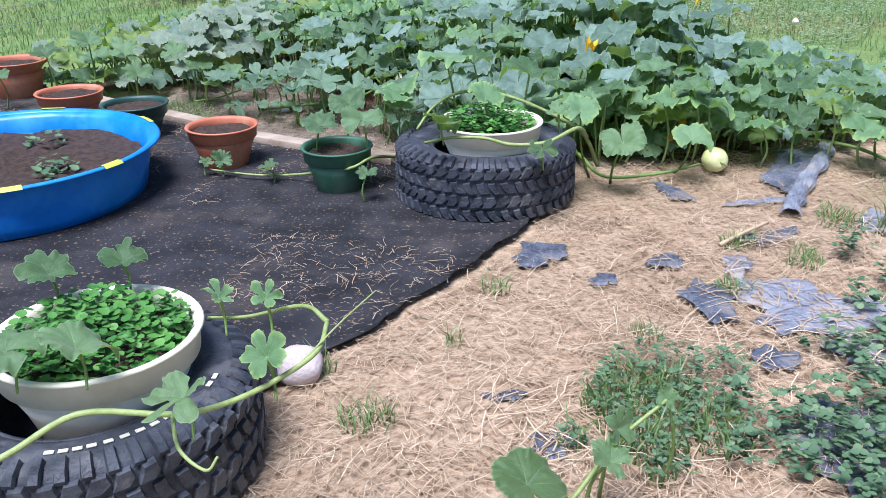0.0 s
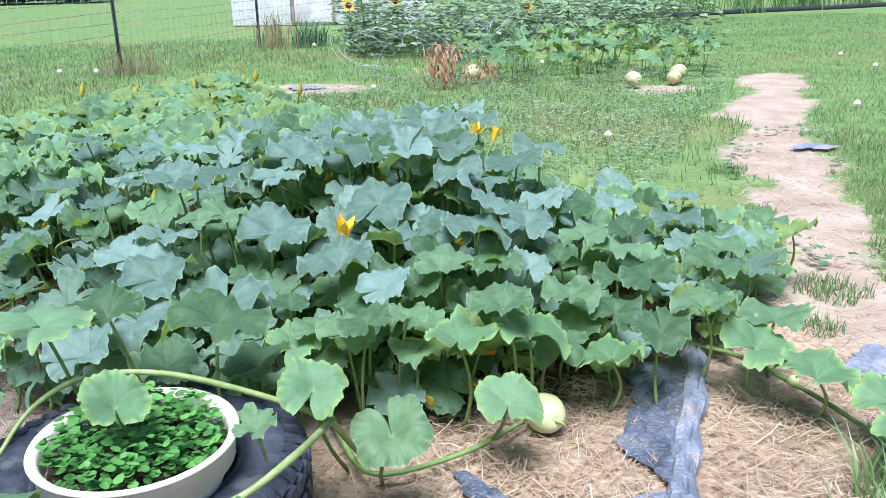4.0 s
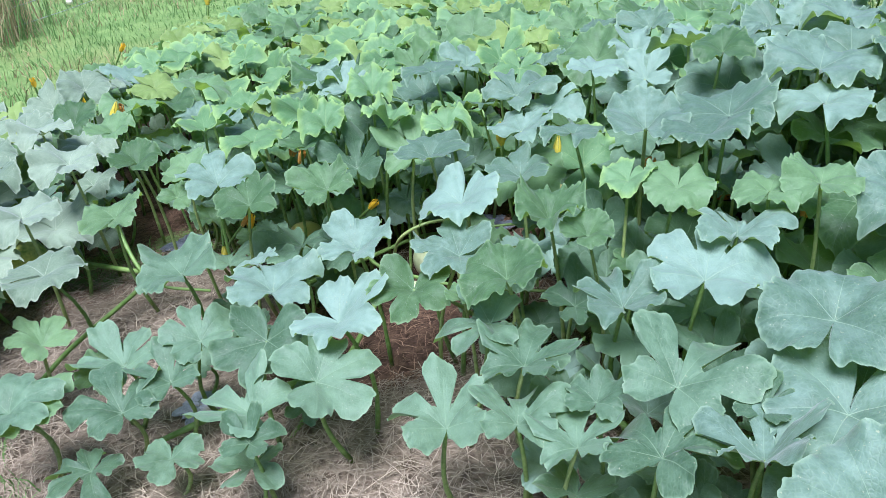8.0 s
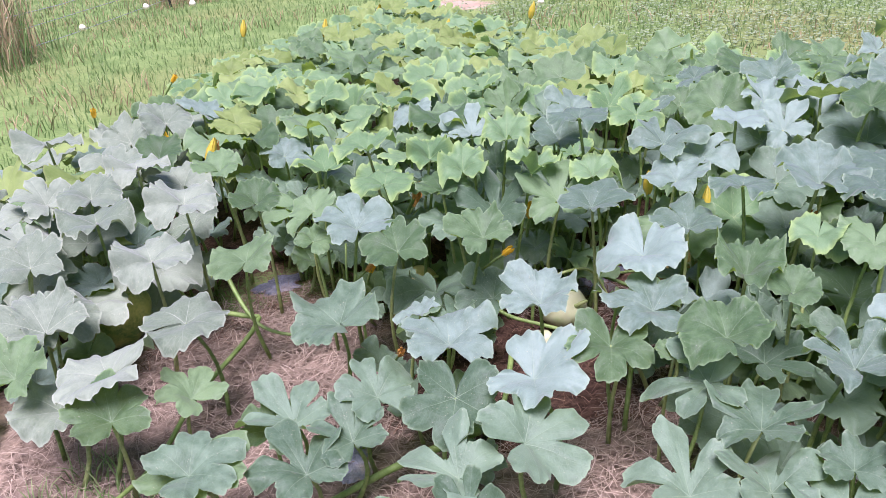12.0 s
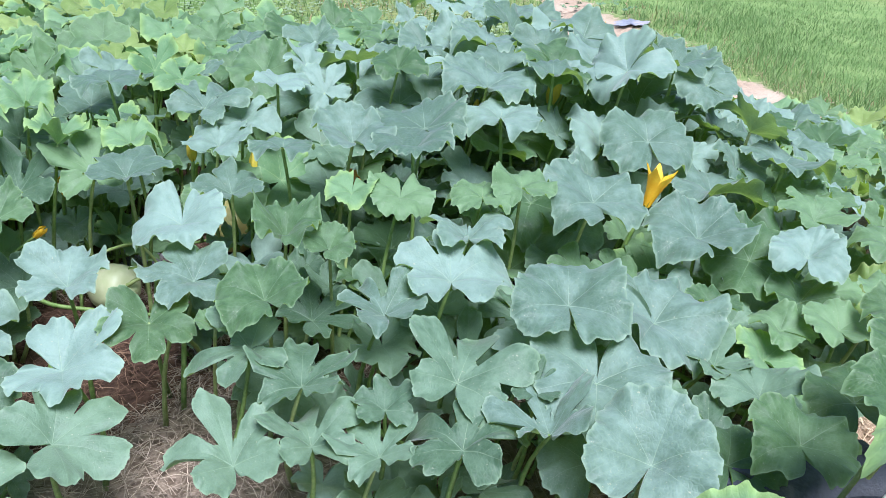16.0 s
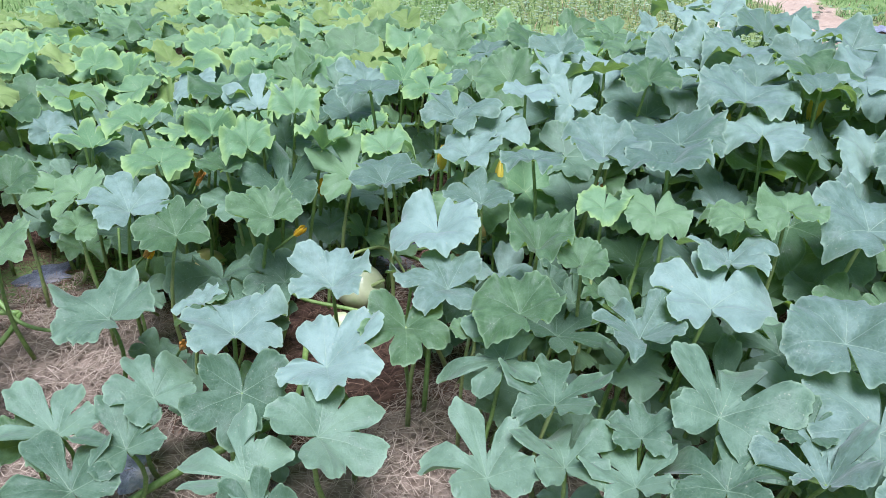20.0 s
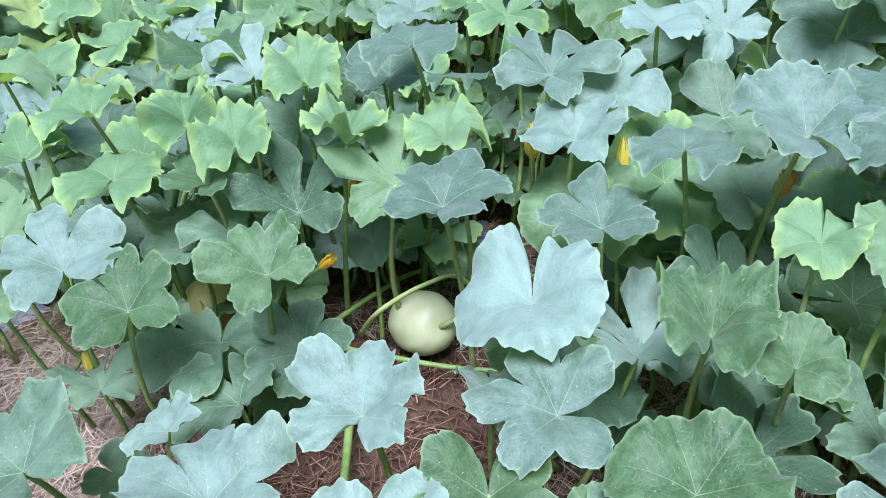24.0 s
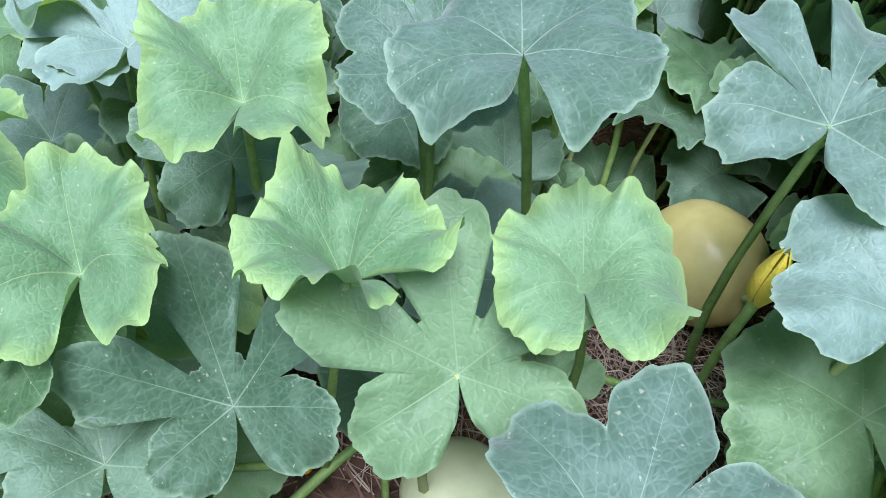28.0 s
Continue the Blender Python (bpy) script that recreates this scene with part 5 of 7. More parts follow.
blossom(mid_plant, 0.03, 6.50, 0.23, "wilted", 0.6, (20, 40))
blossom(mid_plant, 0.24, 6.38, 0.09, "wilted", 0.8, (60, 0))
blossom(mid_plant, 0.23, 6.73, 0.30, "wilted", 0.9, (20, 20))
blossom(mid_plant, 1.15, 6.13, 0.28, "wilted", 0.8, (10, -20))
blossom(mid_plant, 1.26, 6.11, 0.22, "wilted", 1.1, (70, 20))
blossom(mid_plant, -0.031, 6.474, 0.19, "bud", 0.6, (150, 10))
blossom(squash_a, 0.021, 6.125, 0.18, "wilted", 0.6, (40, 0))
blossom(left_plant, -0.33, 7.11, 0.40, "bud", 1.2, (10, 20))
blossom(left_plant, -0.30, 7.16, 0.42, "wilted", 0.9, (20, 0))
blossom(left_plant, -0.46, 7.43, 0.36, "open", 0.8, (20, 0))
blossom(left_plant, -0.60, 6.95, 0.14, "wilted", 0.8, (60, 0))
blossom(left_plant, -0.74, 8.05, 0.38, "fresh", 0.8, (30, 0))
blossom(left_plant, -0.43, 8.53, 0.38, "fresh", 0.8, (30, 30))
for bx, by in ((1.15, 9.65), (1.24, 9.9), (0.79, 9.55), (0.97, 8.75), (-0.02, 9.52), (1.55, 9.0), (0.4, 9.2)):
    blossom(back_plant, bx, by, 0.38, "bud", 1.25, (8 * bx, 10))


# ---- fruit ----
def fruit(x, y, z, r, tall, mat, label, ribs=10, depth=0.035, tilt=(0, 0), name="pumpkin", stripes=None, scar=True):
    t = thing(name, label, name, (x, y, z), "fruits of the patch")
    m = pose(0, 0, 0, tilt[0], tilt[1], 0)
    verts, faces = [], []
    rows, segs = 18, 60
    for i in range(rows + 1):
        b = math.pi * i / rows
        for s in range(segs):
            a = 2 * math.pi * s / segs
            k = 1 - depth * (0.5 + 0.5 * math.cos(ribs * a)) * math.sin(b) ** 0.7
            q = r * math.sin(b) ** 0.85 * k
            dip = 0.10 * r * math.exp(-(math.sin(b) / 0.22) ** 2)
            verts.append(m @ Vector((q * math.cos(a), q * math.sin(a), (r * tall * math.cos(b)) - dip * (1 if b < 1.57 else -1))))
    for i in range(rows):
        for s in range(segs):
            u = (s + 1) % segs
            faces.append((i * segs + s, (i + 1) * segs + s, (i + 1) * segs + u, i * segs + u))
    part("rind", (verts, faces), mat, t)
    stem = [m @ Vector(p) for p in ((0, 0, r * tall * 0.82), (0.004, 0, r * tall * 0.97), (0.15 * r, 0.1 * r, r * tall * 1.16), (0.4 * r, 0.2 * r, r * tall * 1.22))]
    part("stem", tube(spline(stem, 3), 0.065 * r + 0.002, 7, 0.8), STEM_PALE, t)
    if scar:
        part("blossom_scar", moved(lathe([(0.001, -0.004), (0.09 * r, -0.002), (0.12 * r, 0.004), (0.10 * r, 0.012)], 12), m @ Matrix.Translation((0, 0, -r * tall * 0.93))), FRUIT_SCAR, t)
    return t


STRIPED = plain("striped_rind", (0.10, 0.20, 0.04), (0.52, 0.50, 0.14), 14.0, 0.4, 0.1, 0.002)
fruit(0.538, 6.349, 0.080, 0.062, 1.25, PUMPKIN_PALE, "large cream-white young pumpkin lying in brown mulch", 9, 0.02, (62, 14))
fruit(0.455, 6.285, 0.03, 0.026, 1.15, PUMPKIN_PALE, "tiny cream baby pumpkin on dark mulch", 8, 0.03, (70, 10), scar=False)
fruit(0.960, 6.480, 0.085, 0.080, 1.05, PUMPKIN_GOLD, "large pale golden pumpkin under broad leaves", 9, 0.03, (80, -8))
fruit(0.20, 6.62, 0.09, 0.06, 1.1, PUMPKIN_GOLD, "small golden pumpkin between stalks", 9, 0.03, (50, 25))
fruit(2.00, 4.80, 0.058, 0.056, 1.02, PUMPKIN_LIME, "pale lime-yellow pumpkin at the straw's edge", 8, 0.02, (75, 65))
fruit(-0.66, 6.78, 0.115, 0.105, 0.95, STRIPED, "green and yellow striped pumpkin under leaves", 10, 0.05, (20, 10))
fruit(2.80, 4.84, 0.035, 0.018, 1.1, PUMPKIN_LIME, "tiny yellow fruit bud on a creeping stem", 8, 0.02, (30, 0), scar=False)
fruit(3.62, 12.1, 0.10, 0.095, 1.0, SQUASH_TAN, "pale round squash among wire and weeds", 10, 0.04, (40, 10), name="squash")
fruit(5.12, 11.15, 0.085, 0.08, 1.4, SQUASH_TAN, "long pale yellow squash on bare soil", 8, 0.02, (85, 60), name="squash")
fruit(5.62, 11.22, 0.075, 0.07, 1.2, SQUASH_TAN, "pale yellow squash on bare soil", 8, 0.02, (75, 30), name="squash")
fruit(5.74, 11.36, 0.11, 0.08, 1.2, SQUASH_TAN, "pale yellow squash leaning on another", 8, 0.02, (60, 50), name="squash")


# ---- tyres with planters ----
def tyre(x, y, radius, tall, turn):
    t = thing("tyre", "old black off-road tyre lying flat, scuffed, with chunky tread", "tyre", (x, y, 0.0), "tyre planters")
    t.rotation_euler = (0, 0, radians(turn))
    R, w = radius, tall
    prof = [(R * 0.56, w * 0.80), (R * 0.60, w * 0.90), (R * 0.68, w * 0.965), (R * 0.78, w * 0.985), (R * 0.88, w * 0.96), (R * 0.94, w * 0.90), (R * 0.955, w * 0.80),
            (R * 0.96, w * 0.5), (R * 0.955, w * 0.2), (R * 0.94, w * 0.10), (R * 0.88, w * 0.04), (R * 0.78, w * 0.012), (R * 0.66, w * 0.02), (R * 0.60, w * 0.1),
            (R * 0.70, w * 0.2), (R * 0.88, w * 0.3), (R * 0.9, w * 0.7), (R * 0.70, w * 0.84), (R * 0.60, w * 0.80)]
    part("casing", lathe(prof, 72), RUBBER, t)
    part("bead", lathe([(R * 0.56, w * 0.80), (R * 0.555, w * 0.84), (R * 0.575, w * 0.90), (R * 0.60, w * 0.905), (R * 0.60, w * 0.88)], 60), RUBBER, t)
    rng = np.random.default_rng(int(turn) + 5)
    blocks = []
    n = 48
    for row, (z0, z1, shift) in enumerate(((0.06, 0.27, 0.0), (0.28, 0.49, 0.5), (0.50, 0.71, 0.0), (0.72, 0.91, 0.5))):
        for i in range(n):
            a = 2 * math.pi * (i + shift) / n
            half = math.pi / n * rng.uniform(0.70, 0.84)
            skew = rng.uniform(0.3, 0.75) * half * (1 if row % 2 else -1)
            pts = []
            for r in (R * 0.952, R * (0.992 + rng.uniform(-0.012, 0.006))):
                s = 1.0 if r < R * 0.96 else 0.84
                for da, z in ((-half * s - skew, z0 + 0.01), (half * s - skew, z0 + 0.02), (half * s + skew, (z0 + z1) / 2), (half * s * 0.6 + skew, z1 - 0.01), (-half * s + skew, z1 - 0.025), (-half * s * 1.0 + 0.5 * skew, (z0 + z1) / 2)):
                    zz = z * w if r < R * 0.96 else ((z - (z0 + z1) / 2) * 0.86 + (z0 + z1) / 2) * w
                    pts.append((r * math.cos(a + da), r * math.sin(a + da), zz))
            f = [tuple(range(6, 12))] + [(k, (k + 1) % 6, 6 + (k + 1) % 6, 6 + k) for k in range(6)]
            blocks.append((pts, f))
    # shoulder lugs that run up onto the side walls
    for i in range(n):
        a = 2 * math.pi * (i + 0.25) / n
        half = math.pi / n * 0.55
        for top in (True, False):
            pts = []
            for lift in (0.0, 0.010):
                for r, z in ((0.965, 0.88), (0.93, 0.935), (0.84, 0.982)):
                    zz = (z if top else 1 - z) * w + (lift if top else -lift * 0.3)
                    for da in (-half, half):
                        pts.append((R * r * (1 + lift) * math.cos(a + da * (0.7 if lift else 1)), R * r * (1 + lift) * math.sin(a + da * (0.7 if lift else 1)), max(zz, 0.001)))
            f = [(6, 7, 9, 8), (8, 9, 11, 10), (0, 6, 8, 2), (2, 8, 10, 4), (1, 3, 9, 7), (3, 5, 11, 9), (0, 1, 7, 6), (4, 10, 11, 5)]
            blocks.append((pts, f))
    part("tread", join(*blocks), RUBBER, t, smooth=False)
    return t


def tuft(name, label, category, x, y, z, spots, rng, mat, size, at_kind="stuff", leaflets=1, stem=0.03):
    """Many small round leaves on short stems, each leaf slightly cupped. spots: (x, y, height) rows."""
    verts, faces = [], []
    for px, py, h in spots:
        a0 = rng.uniform(0, 6.28)
        tilt = rng.uniform(-0.45, 0.45, 2)
        for k in range(leaflets):
            a = a0 + 2 * math.pi * k / max(leaflets, 1)
            s = size * rng.uniform(0.7, 1.25)
            off = 0.55 * s if leaflets > 1 else 0.0
            cx, cy = px + off * math.cos(a), py + off * math.sin(a)
            b = len(verts)
            verts.append((cx, cy, h - 0.12 * s))
            for q in range(7):
                u = a + 2 * math.pi * q / 7
                rr = s * (0.55 if q else 0.62)
                dx, dy = rr * math.cos(u), rr * 0.86 * math.sin(u)
                verts.append((cx + dx, cy + dy, h + tilt[0] * dx + tilt[1] * dy + 0.05 * s * math.sin(2 * u)))
            faces.extend((b, b + 1 + q, b + 1 + (q + 1) % 7) for q in range(7))
    ob = new(name, mesh_of(name, verts, faces, mat))
    ob.location = (x, y, z)
    return tagged(ob, label, category, kind=at_kind)


def disc_spots(n, r, rng, low, high):
    out = []
    for _ in range(n):
        a, q = rng.uniform(0, 6.28), r * math.sqrt(rng.uniform())
        out.append((q * math.cos(a), q * math.sin(a), rng.uniform(low, high) * (1 - 0.25 * (q / r) ** 3)))
    return out


def planter(x, y, foot, r, tall, mat, label, soil=0.82, rim=0.05, lip=1.06, ribs=0):
    """A round pot: body, rolled rim, soil."""
    t = thing("plant_pot", label, "plant pot", (x, y, foot), "plant pots")
    w = 0.008
    body = [(0.001, 0.0), (r * 0.62, 0.0), (r * 0.66, 0.006), (r * 0.80, tall * 0.45), (r * 0.94, tall - rim), (r * 0.94 - w, tall - rim), (r * 0.78, tall * 0.45), (r * 0.60, 0.012), (0.001, 0.012)]
    part("body", lathe(body, 56), mat, t)
    ring = [(r * 0.94, tall - rim - 0.004), (r * 0.98, tall - rim), (r, tall - 0.010), (r * lip * 0.98, tall - 0.004), (r * lip, tall), (r * lip * 0.985, tall + 0.005), (r * 0.97, tall + 0.003), (r * 0.93, tall - 0.006), (r * 0.92, tall - rim)]
    part("rim", lathe(ring, 64, close=True), mat, t)
    verts, faces = [(0, 0, tall * soil + 0.006)], []
    rng = np.random.default_rng(int(abs(x) * 100))
    for k, q in enumerate((0.3, 0.6, 0.88)):
        for s in range(28):
            a = 2 * math.pi * s / 28
            verts.append((r * q * math.cos(a), r * q * math.sin(a), tall * soil + rng.uniform(-0.004, 0.006)))
    faces += [(0, 1 + s, 1 + (s + 1) % 28) for s in range(28)]
    for k in range(2):
        faces += [(1 + k * 28 + s, 1 + (k + 1) * 28 + s, 1 + (k + 1) * 28 + (s + 1) % 28, 1 + k * 28 + (s + 1) % 28) for s in range(28)]
    part("soil", (verts, faces), SOIL, t)
    return t


tyre(0.975, 4.53, 0.372, 0.25, 12)
near_tyre = tyre(0.07, 2.75, 0.36, 0.25, 50)
for a in (-81, -76, -71, -66, -60, -54, -48, -42, -36, -10, -4):
    bar = moved(block(-0.005, 0.005, -0.009, 0.009, 0, 0.003, 0.001), pose(0.281 * math.cos(radians(a - 50)), 0.281 * math.sin(radians(a - 50)), 0.2465, 0, 0, a - 50))
    part("lettering", bar, POT_WHITE, near_tyre, "worn white raised mark")
planter(0.99, 4.45, 0.105, 0.200, 0.230, POT_WHITE, "round cream-white plastic pot of seedlings set in a tyre", 0.80, 0.06, 1.05)
planter(0.10, 2.77, 0.10, 0.21, 0.235, POT_WHITE, "round white plastic pot of seedlings set in a tyre", 0.80, 0.06, 1.05)
R2 = np.random.default_rng(5)
tuft("seedlings", "dense bright green seedlings filling a white pot", "seedlings", 0.99, 4.45, 0.280, disc_spots(900, 0.175, R2, 0.015, 0.115), R2, SEEDLING, 0.019)
tuft("seedlings", "dense bright green seedlings filling a white pot", "seedlings", 0.10, 2.77, 0.285, disc_spots(1000, 0.19, R2, 0.01, 0.10), R2, SEEDLING, 0.019)
planter(-0.21, 4.93, 0.012, 0.155, 0.185, POT_TERRA, "terracotta-coloured plastic pot of bare soil on black fabric", 0.86)
planter(0.36, 4.585, 0.012, 0.142, 0.185, POT_GREEN, "green plastic pot with dark soil beside a tyre", 0.86)
planter(-0.79, 5.43, 0.012, 0.160, 0.17, POT_DARK, "dark green plastic pot of dry soil", 0.88)
planter(-1.26, 5.74, 0.012, 0.170, 0.165, POT_TERRA, "wide terracotta-coloured plastic pot of bare soil", 0.88)
planter(-1.86, 6.36, 0.012, 0.185, 0.22, POT_TERRA, "terracotta-coloured plastic pot beside the vines", 0.88)

# vines that grow over the planters
vine_far = thing("pumpkin_vine", "green pumpkin vine arching over a white pot in a tyre", "pumpkin vine", (0.99, 4.45, 0.25))
runner(vine_far, [(1.47, 4.72, 0.06), (1.38, 4.60, 0.24), (1.22, 4.58, 0.34), (1.04, 4.58, 0.41), (0.88, 4.58, 0.42), (0.77, 4.56, 0.37), (0.70, 4.50, 0.29)], 0.0085, STEM_PALE)
runner(vine_far, [(1.40, 4.62, 0.22), (1.31, 4.28, 0.35), (1.19, 4.20, 0.32), (1.06, 4.19, 0.315), (0.96, 4.19, 0.34), (0.84, 4.20, 0.34), (0.74, 4.24, 0.31)], 0.0085, STEM_PALE)
for q in ((1.17, 4.17, 0.30, 0.10, 170, -35, 10, "lobed"), (0.80, 4.17, 0.40, 0.13, 60, 10, 25, "round"), (0.97, 4.40, 0.43, 0.14, 10, 25, 5, "round"), (0.60, 4.62, 0.38, 0.14, 30, 15, 10, "half"),
          (1.24, 4.30, 0.40, 0.09, -40, 10, 0, "half"), (0.64, 4.72, 0.40, 0.15, -20, 20, -10, "round")):
    leaf(vine_far, *q[:7], q[7], LEAF_YOUNG if q[3] > 0.135 else LEAF_MID, int(q[3] * 100) % 8, stalk=False)
    runner(vine_far, [(q[0], q[1], q[2]), (q[0] + 0.006, q[1] + 0.02, q[2] - 0.05), (q[0] + 0.012, q[1] + 0.035, q[2] - 0.09)], 0.005)
vine_near = thing("pumpkin_vine", "young pumpkin vine with a curling tip reaching over a tyre", "pumpkin vine", (0.30, 2.45, 0.25))
runner(vine_near, [(-0.05, 2.33, 0.27), (0.08, 2.39, 0.30), (0.19, 2.46, 0.34), (0.37, 2.43, 0.36), (0.46, 2.43, 0.38), (0.55, 2.44, 0.42), (0.62, 2.47, 0.46), (0.63, 2.54, 0.48)], 0.0070, STEM_PALE)
runner(vine_near, [(0.63, 2.54, 0.48), (0.57, 2.63, 0.465), (0.44, 2.71, 0.40), (0.33, 2.80, 0.35)], 0.0050, STEM_PALE)
runner(vine_near, [(0.60, 2.46, 0.45), (0.66, 2.50, 0.50), (0.72, 2.52, 0.55)], 0.002, STEM_PALE)
runner(vine_near, [(0.37, 2.43, 0.36), (0.40, 2.36, 0.34), (0.45, 2.33, 0.32), (0.47, 2.34, 0.34)], 0.004, STEM_PALE)
for q in ((0.19, 2.50, 0.45, 0.13, 40, 8, 15, "round"), (0.41, 2.39, 0.42, 0.10, 150, -30, 10, "lobed"), (0.54, 2.45, 0.46, 0.075, 25, 30, -35, "half"), (0.50, 2.63, 0.48, 0.055, -20, 40, 20, "lobed"),
          (0.38, 2.73, 0.43, 0.065, 40, 20, 20, "lobed"), (0.11, 2.93, 0.42, 0.10, 10, 10, 0, "half"), (-0.03, 2.87, 0.42, 0.11, 60, 10, 10, "half"), (0.05, 2.52, 0.43, 0.12, 80, 10, 0, "round")):
    leaf(vine_near, *q[:7], q[7], LEAF_YOUNG if q[3] < 0.08 else LEAF_MID, int(q[3] * 100) % 8, stalk=False)
    runner(vine_near, [(q[0], q[1], q[2]), (q[0] + 0.004, q[1] + 0.01, q[2] - 0.04), (q[0] + 0.01, q[1] - 0.01, q[2] - 0.08)], 0.004)
sprout = thing("pumpkin_vine", "young pumpkin shoot rising out of weeds on straw", "pumpkin vine", (1.05, 2.6, 0.0))
runner(sprout, [(1.0, 2.5, 0.02), (1.08, 2.52, 0.10), (1.17, 2.58, 0.19), (1.27, 2.62, 0.26)], 0.006, STEM_PALE)
for q in ((0.99, 2.49, 0.16, 0.135, 20, 20, 0, "round"), (1.15, 2.53, 0.18, 0.09, 60, 20, 0, "half"), (1.17, 2.58, 0.22, 0.07, 20, 50, 20, "half"), (1.27, 2.62, 0.26, 0.04, -30, 50, 0, "half")):
    leaf(sprout, *q[:7], q[7], LEAF_MID, int(q[3] * 100) % 8)
pot_vine = thing("pumpkin_vine", "pumpkin vine trailing from a green pot over black fabric", "pumpkin vine", (0.36, 4.58, 0.1))
runner(pot_vine, [(0.66, 4.85, 0.06), (0.52, 4.55, 0.16), (0.42, 4.46, 0.14), (0.16, 4.66, 0.05), (-0.02, 4.69, 0.04), (-0.23, 4.74, 0.05)], 0.007, STEM_PALE)
for q in ((0.29, 4.60, 0.28, 0.15, 40, 15, 10, "round"), (0.48, 4.56, 0.31, 0.16, -10, 20, 0, "round"), (0.62, 4.66, 0.34, 0.14, 10, 20, 0, "round"), (-0.16, 4.70, 0.10, 0.09, 30, 45, 10, "half"), (0.05, 4.64, 0.08, 0.09, -60, 5, 0, "half"),
          (0.50, 4.42, 0.13, 0.09, 160, -25, 0, "half"), (-0.24, 4.73, 0.08, 0.06, 60, 30, 0, "half"), (0.40, 4.75, 0.34, 0.15, 5, 25, 0, "round")):
    leaf(pot_vine, *q[:7], q[7], LEAF_MID, int(q[3] * 100) % 8)

# loose leaves by the far pots
edge_plant = thing("pumpkin_plant", "pumpkin leaves spilling out between the pots", "pumpkin plant", (-1.6, 6.1, 0.0), "pumpkin plants of the patch")
for q in ((-1.55, 6.15, 0.30, 0.16), (-1.75, 5.95, 0.22, 0.12), (-0.95, 5.95, 0.22, 0.15), (-0.60, 6.0, 0.25, 0.16), (-1.35, 6.3, 0.34, 0.17), (-1.1, 6.2, 0.30, 0.17), (-0.8, 6.2, 0.28, 0.17), (-0.45, 6.1, 0.2, 0.14), (0.1, 5.9, 0.16, 0.13),
          (-1.95, 5.75, 0.16, 0.11), (-0.3, 5.95, 0.18, 0.13)):
    leaf(edge_plant, *q, 30 * q[0] * 7 % 90 - 45, 20, 5, "half", LEAF_MID, int(q[3] * 100) % 8)


# ---- paddling pool ----
def pool(x, y, r, tall):
    t = thing("paddling_pool", "round blue plastic paddling pool used as a raised bed", "paddling pool", (x, y, 0.02))
    segs = 96
    prof = [(0.86, 0.0), (0.90, 0.012), (0.915, 0.18), (0.93, 0.35), (0.94, 0.52), (0.955, 0.70), (0.965, 0.86), (0.985, 0.95), (1.01, 0.99), (1.03, 0.985), (1.04, 0.95), (1.02, 0.93), (0.975, 0.95), (0.94, 0.85), (0.925, 0.6), (0.90, 0.3), (0.88, 0.1)]
    verts, faces = [], []
    for s in range(segs):
        a = 2 * math.pi * s / segs
        for i, (q, z) in enumerate(prof):
            wave = 0.012 * math.sin(12 * a + (2.2 if z < 0.4 else 0)) * math.exp(-((z - 0.55) / 0.28) ** 2) + 0.006 * math.sin(24 * a + 8 * z) * (0.1 < z < 0.9)
            verts.append((r * (q + wave) * math.cos(a), r * (q + wave) * math.sin(a), tall * z))
    k = len(prof)
    for s in range(segs):
        u = (s + 1) % segs
        faces += [(s * k + i, u * k + i, u * k + i + 1, s * k + i + 1) for i in range(k - 1)]
    part("wall", (verts, faces), POOL_BLUE, t)
    part("floor", lathe([(0.001, 0.004), (r * 0.89, 0.004), (r * 0.89, 0.0), (0.001, 0.0)], 48), POOL_BLUE, t)
    rng = np.random.default_rng(9)
    verts, faces = [(0, 0, tall * 0.60)], []
    for q in (0.15, 0.3, 0.45, 0.6, 0.75, 0.91):
        for s in range(40):
            a = 2 * math.pi * s / 40
            verts.append((r * q * math.cos(a), r * q * math.sin(a), tall * 0.58 + rng.uniform(-0.012, 0.016)))
    faces += [(0, 1 + s, 1 + (s + 1) % 40) for s in range(40)]
    for j in range(5):
        faces += [(1 + j * 40 + s, 1 + (j + 1) * 40 + s, 1 + (j + 1) * 40 + (s + 1) % 40, 1 + j * 40 + (s + 1) % 40) for s in range(40)]
    part("soil", (verts, faces), SOIL, t)
    for a, half in ((-62, 5), (-25, 4), (40, 6), (95, 5), (130, 4)):
        pts = []
        for q, z in ((1.0, 0.997), (1.032, 0.995), (1.047, 0.95)):
            for s in range(7):
                b = radians(a + half * (s / 3 - 1))
                pts.append((r * (q + 0.002) * math.cos(b), r * (q + 0.002) * math.sin(b), tall * z + 0.002))
        part("yellow_mark", (pts, [(j * 7 + s, j * 7 + s + 1, (j + 1) * 7 + s + 1, (j + 1) * 7 + s) for j in range(2) for s in range(6)]), POOL_MARK, t, "faded yellow print mark")
    return t


pool(-1.0, 4.5, 0.60, 0.22)
R3 = np.random.default_rng(15)
for i in range(9):
    a, q = R3.uniform(0, 6.28), 0.45 * math.sqrt(R3.uniform(0.1, 1))
    tuft("young_plant", "low green seedlings in the blue pool's soil", "seedlings", -1.0 + q * math.cos(a), 4.5 + q * math.sin(a), 0.15, disc_spots(26, 0.085, R3, 0.01, 0.06), R3, WEED, 0.028)


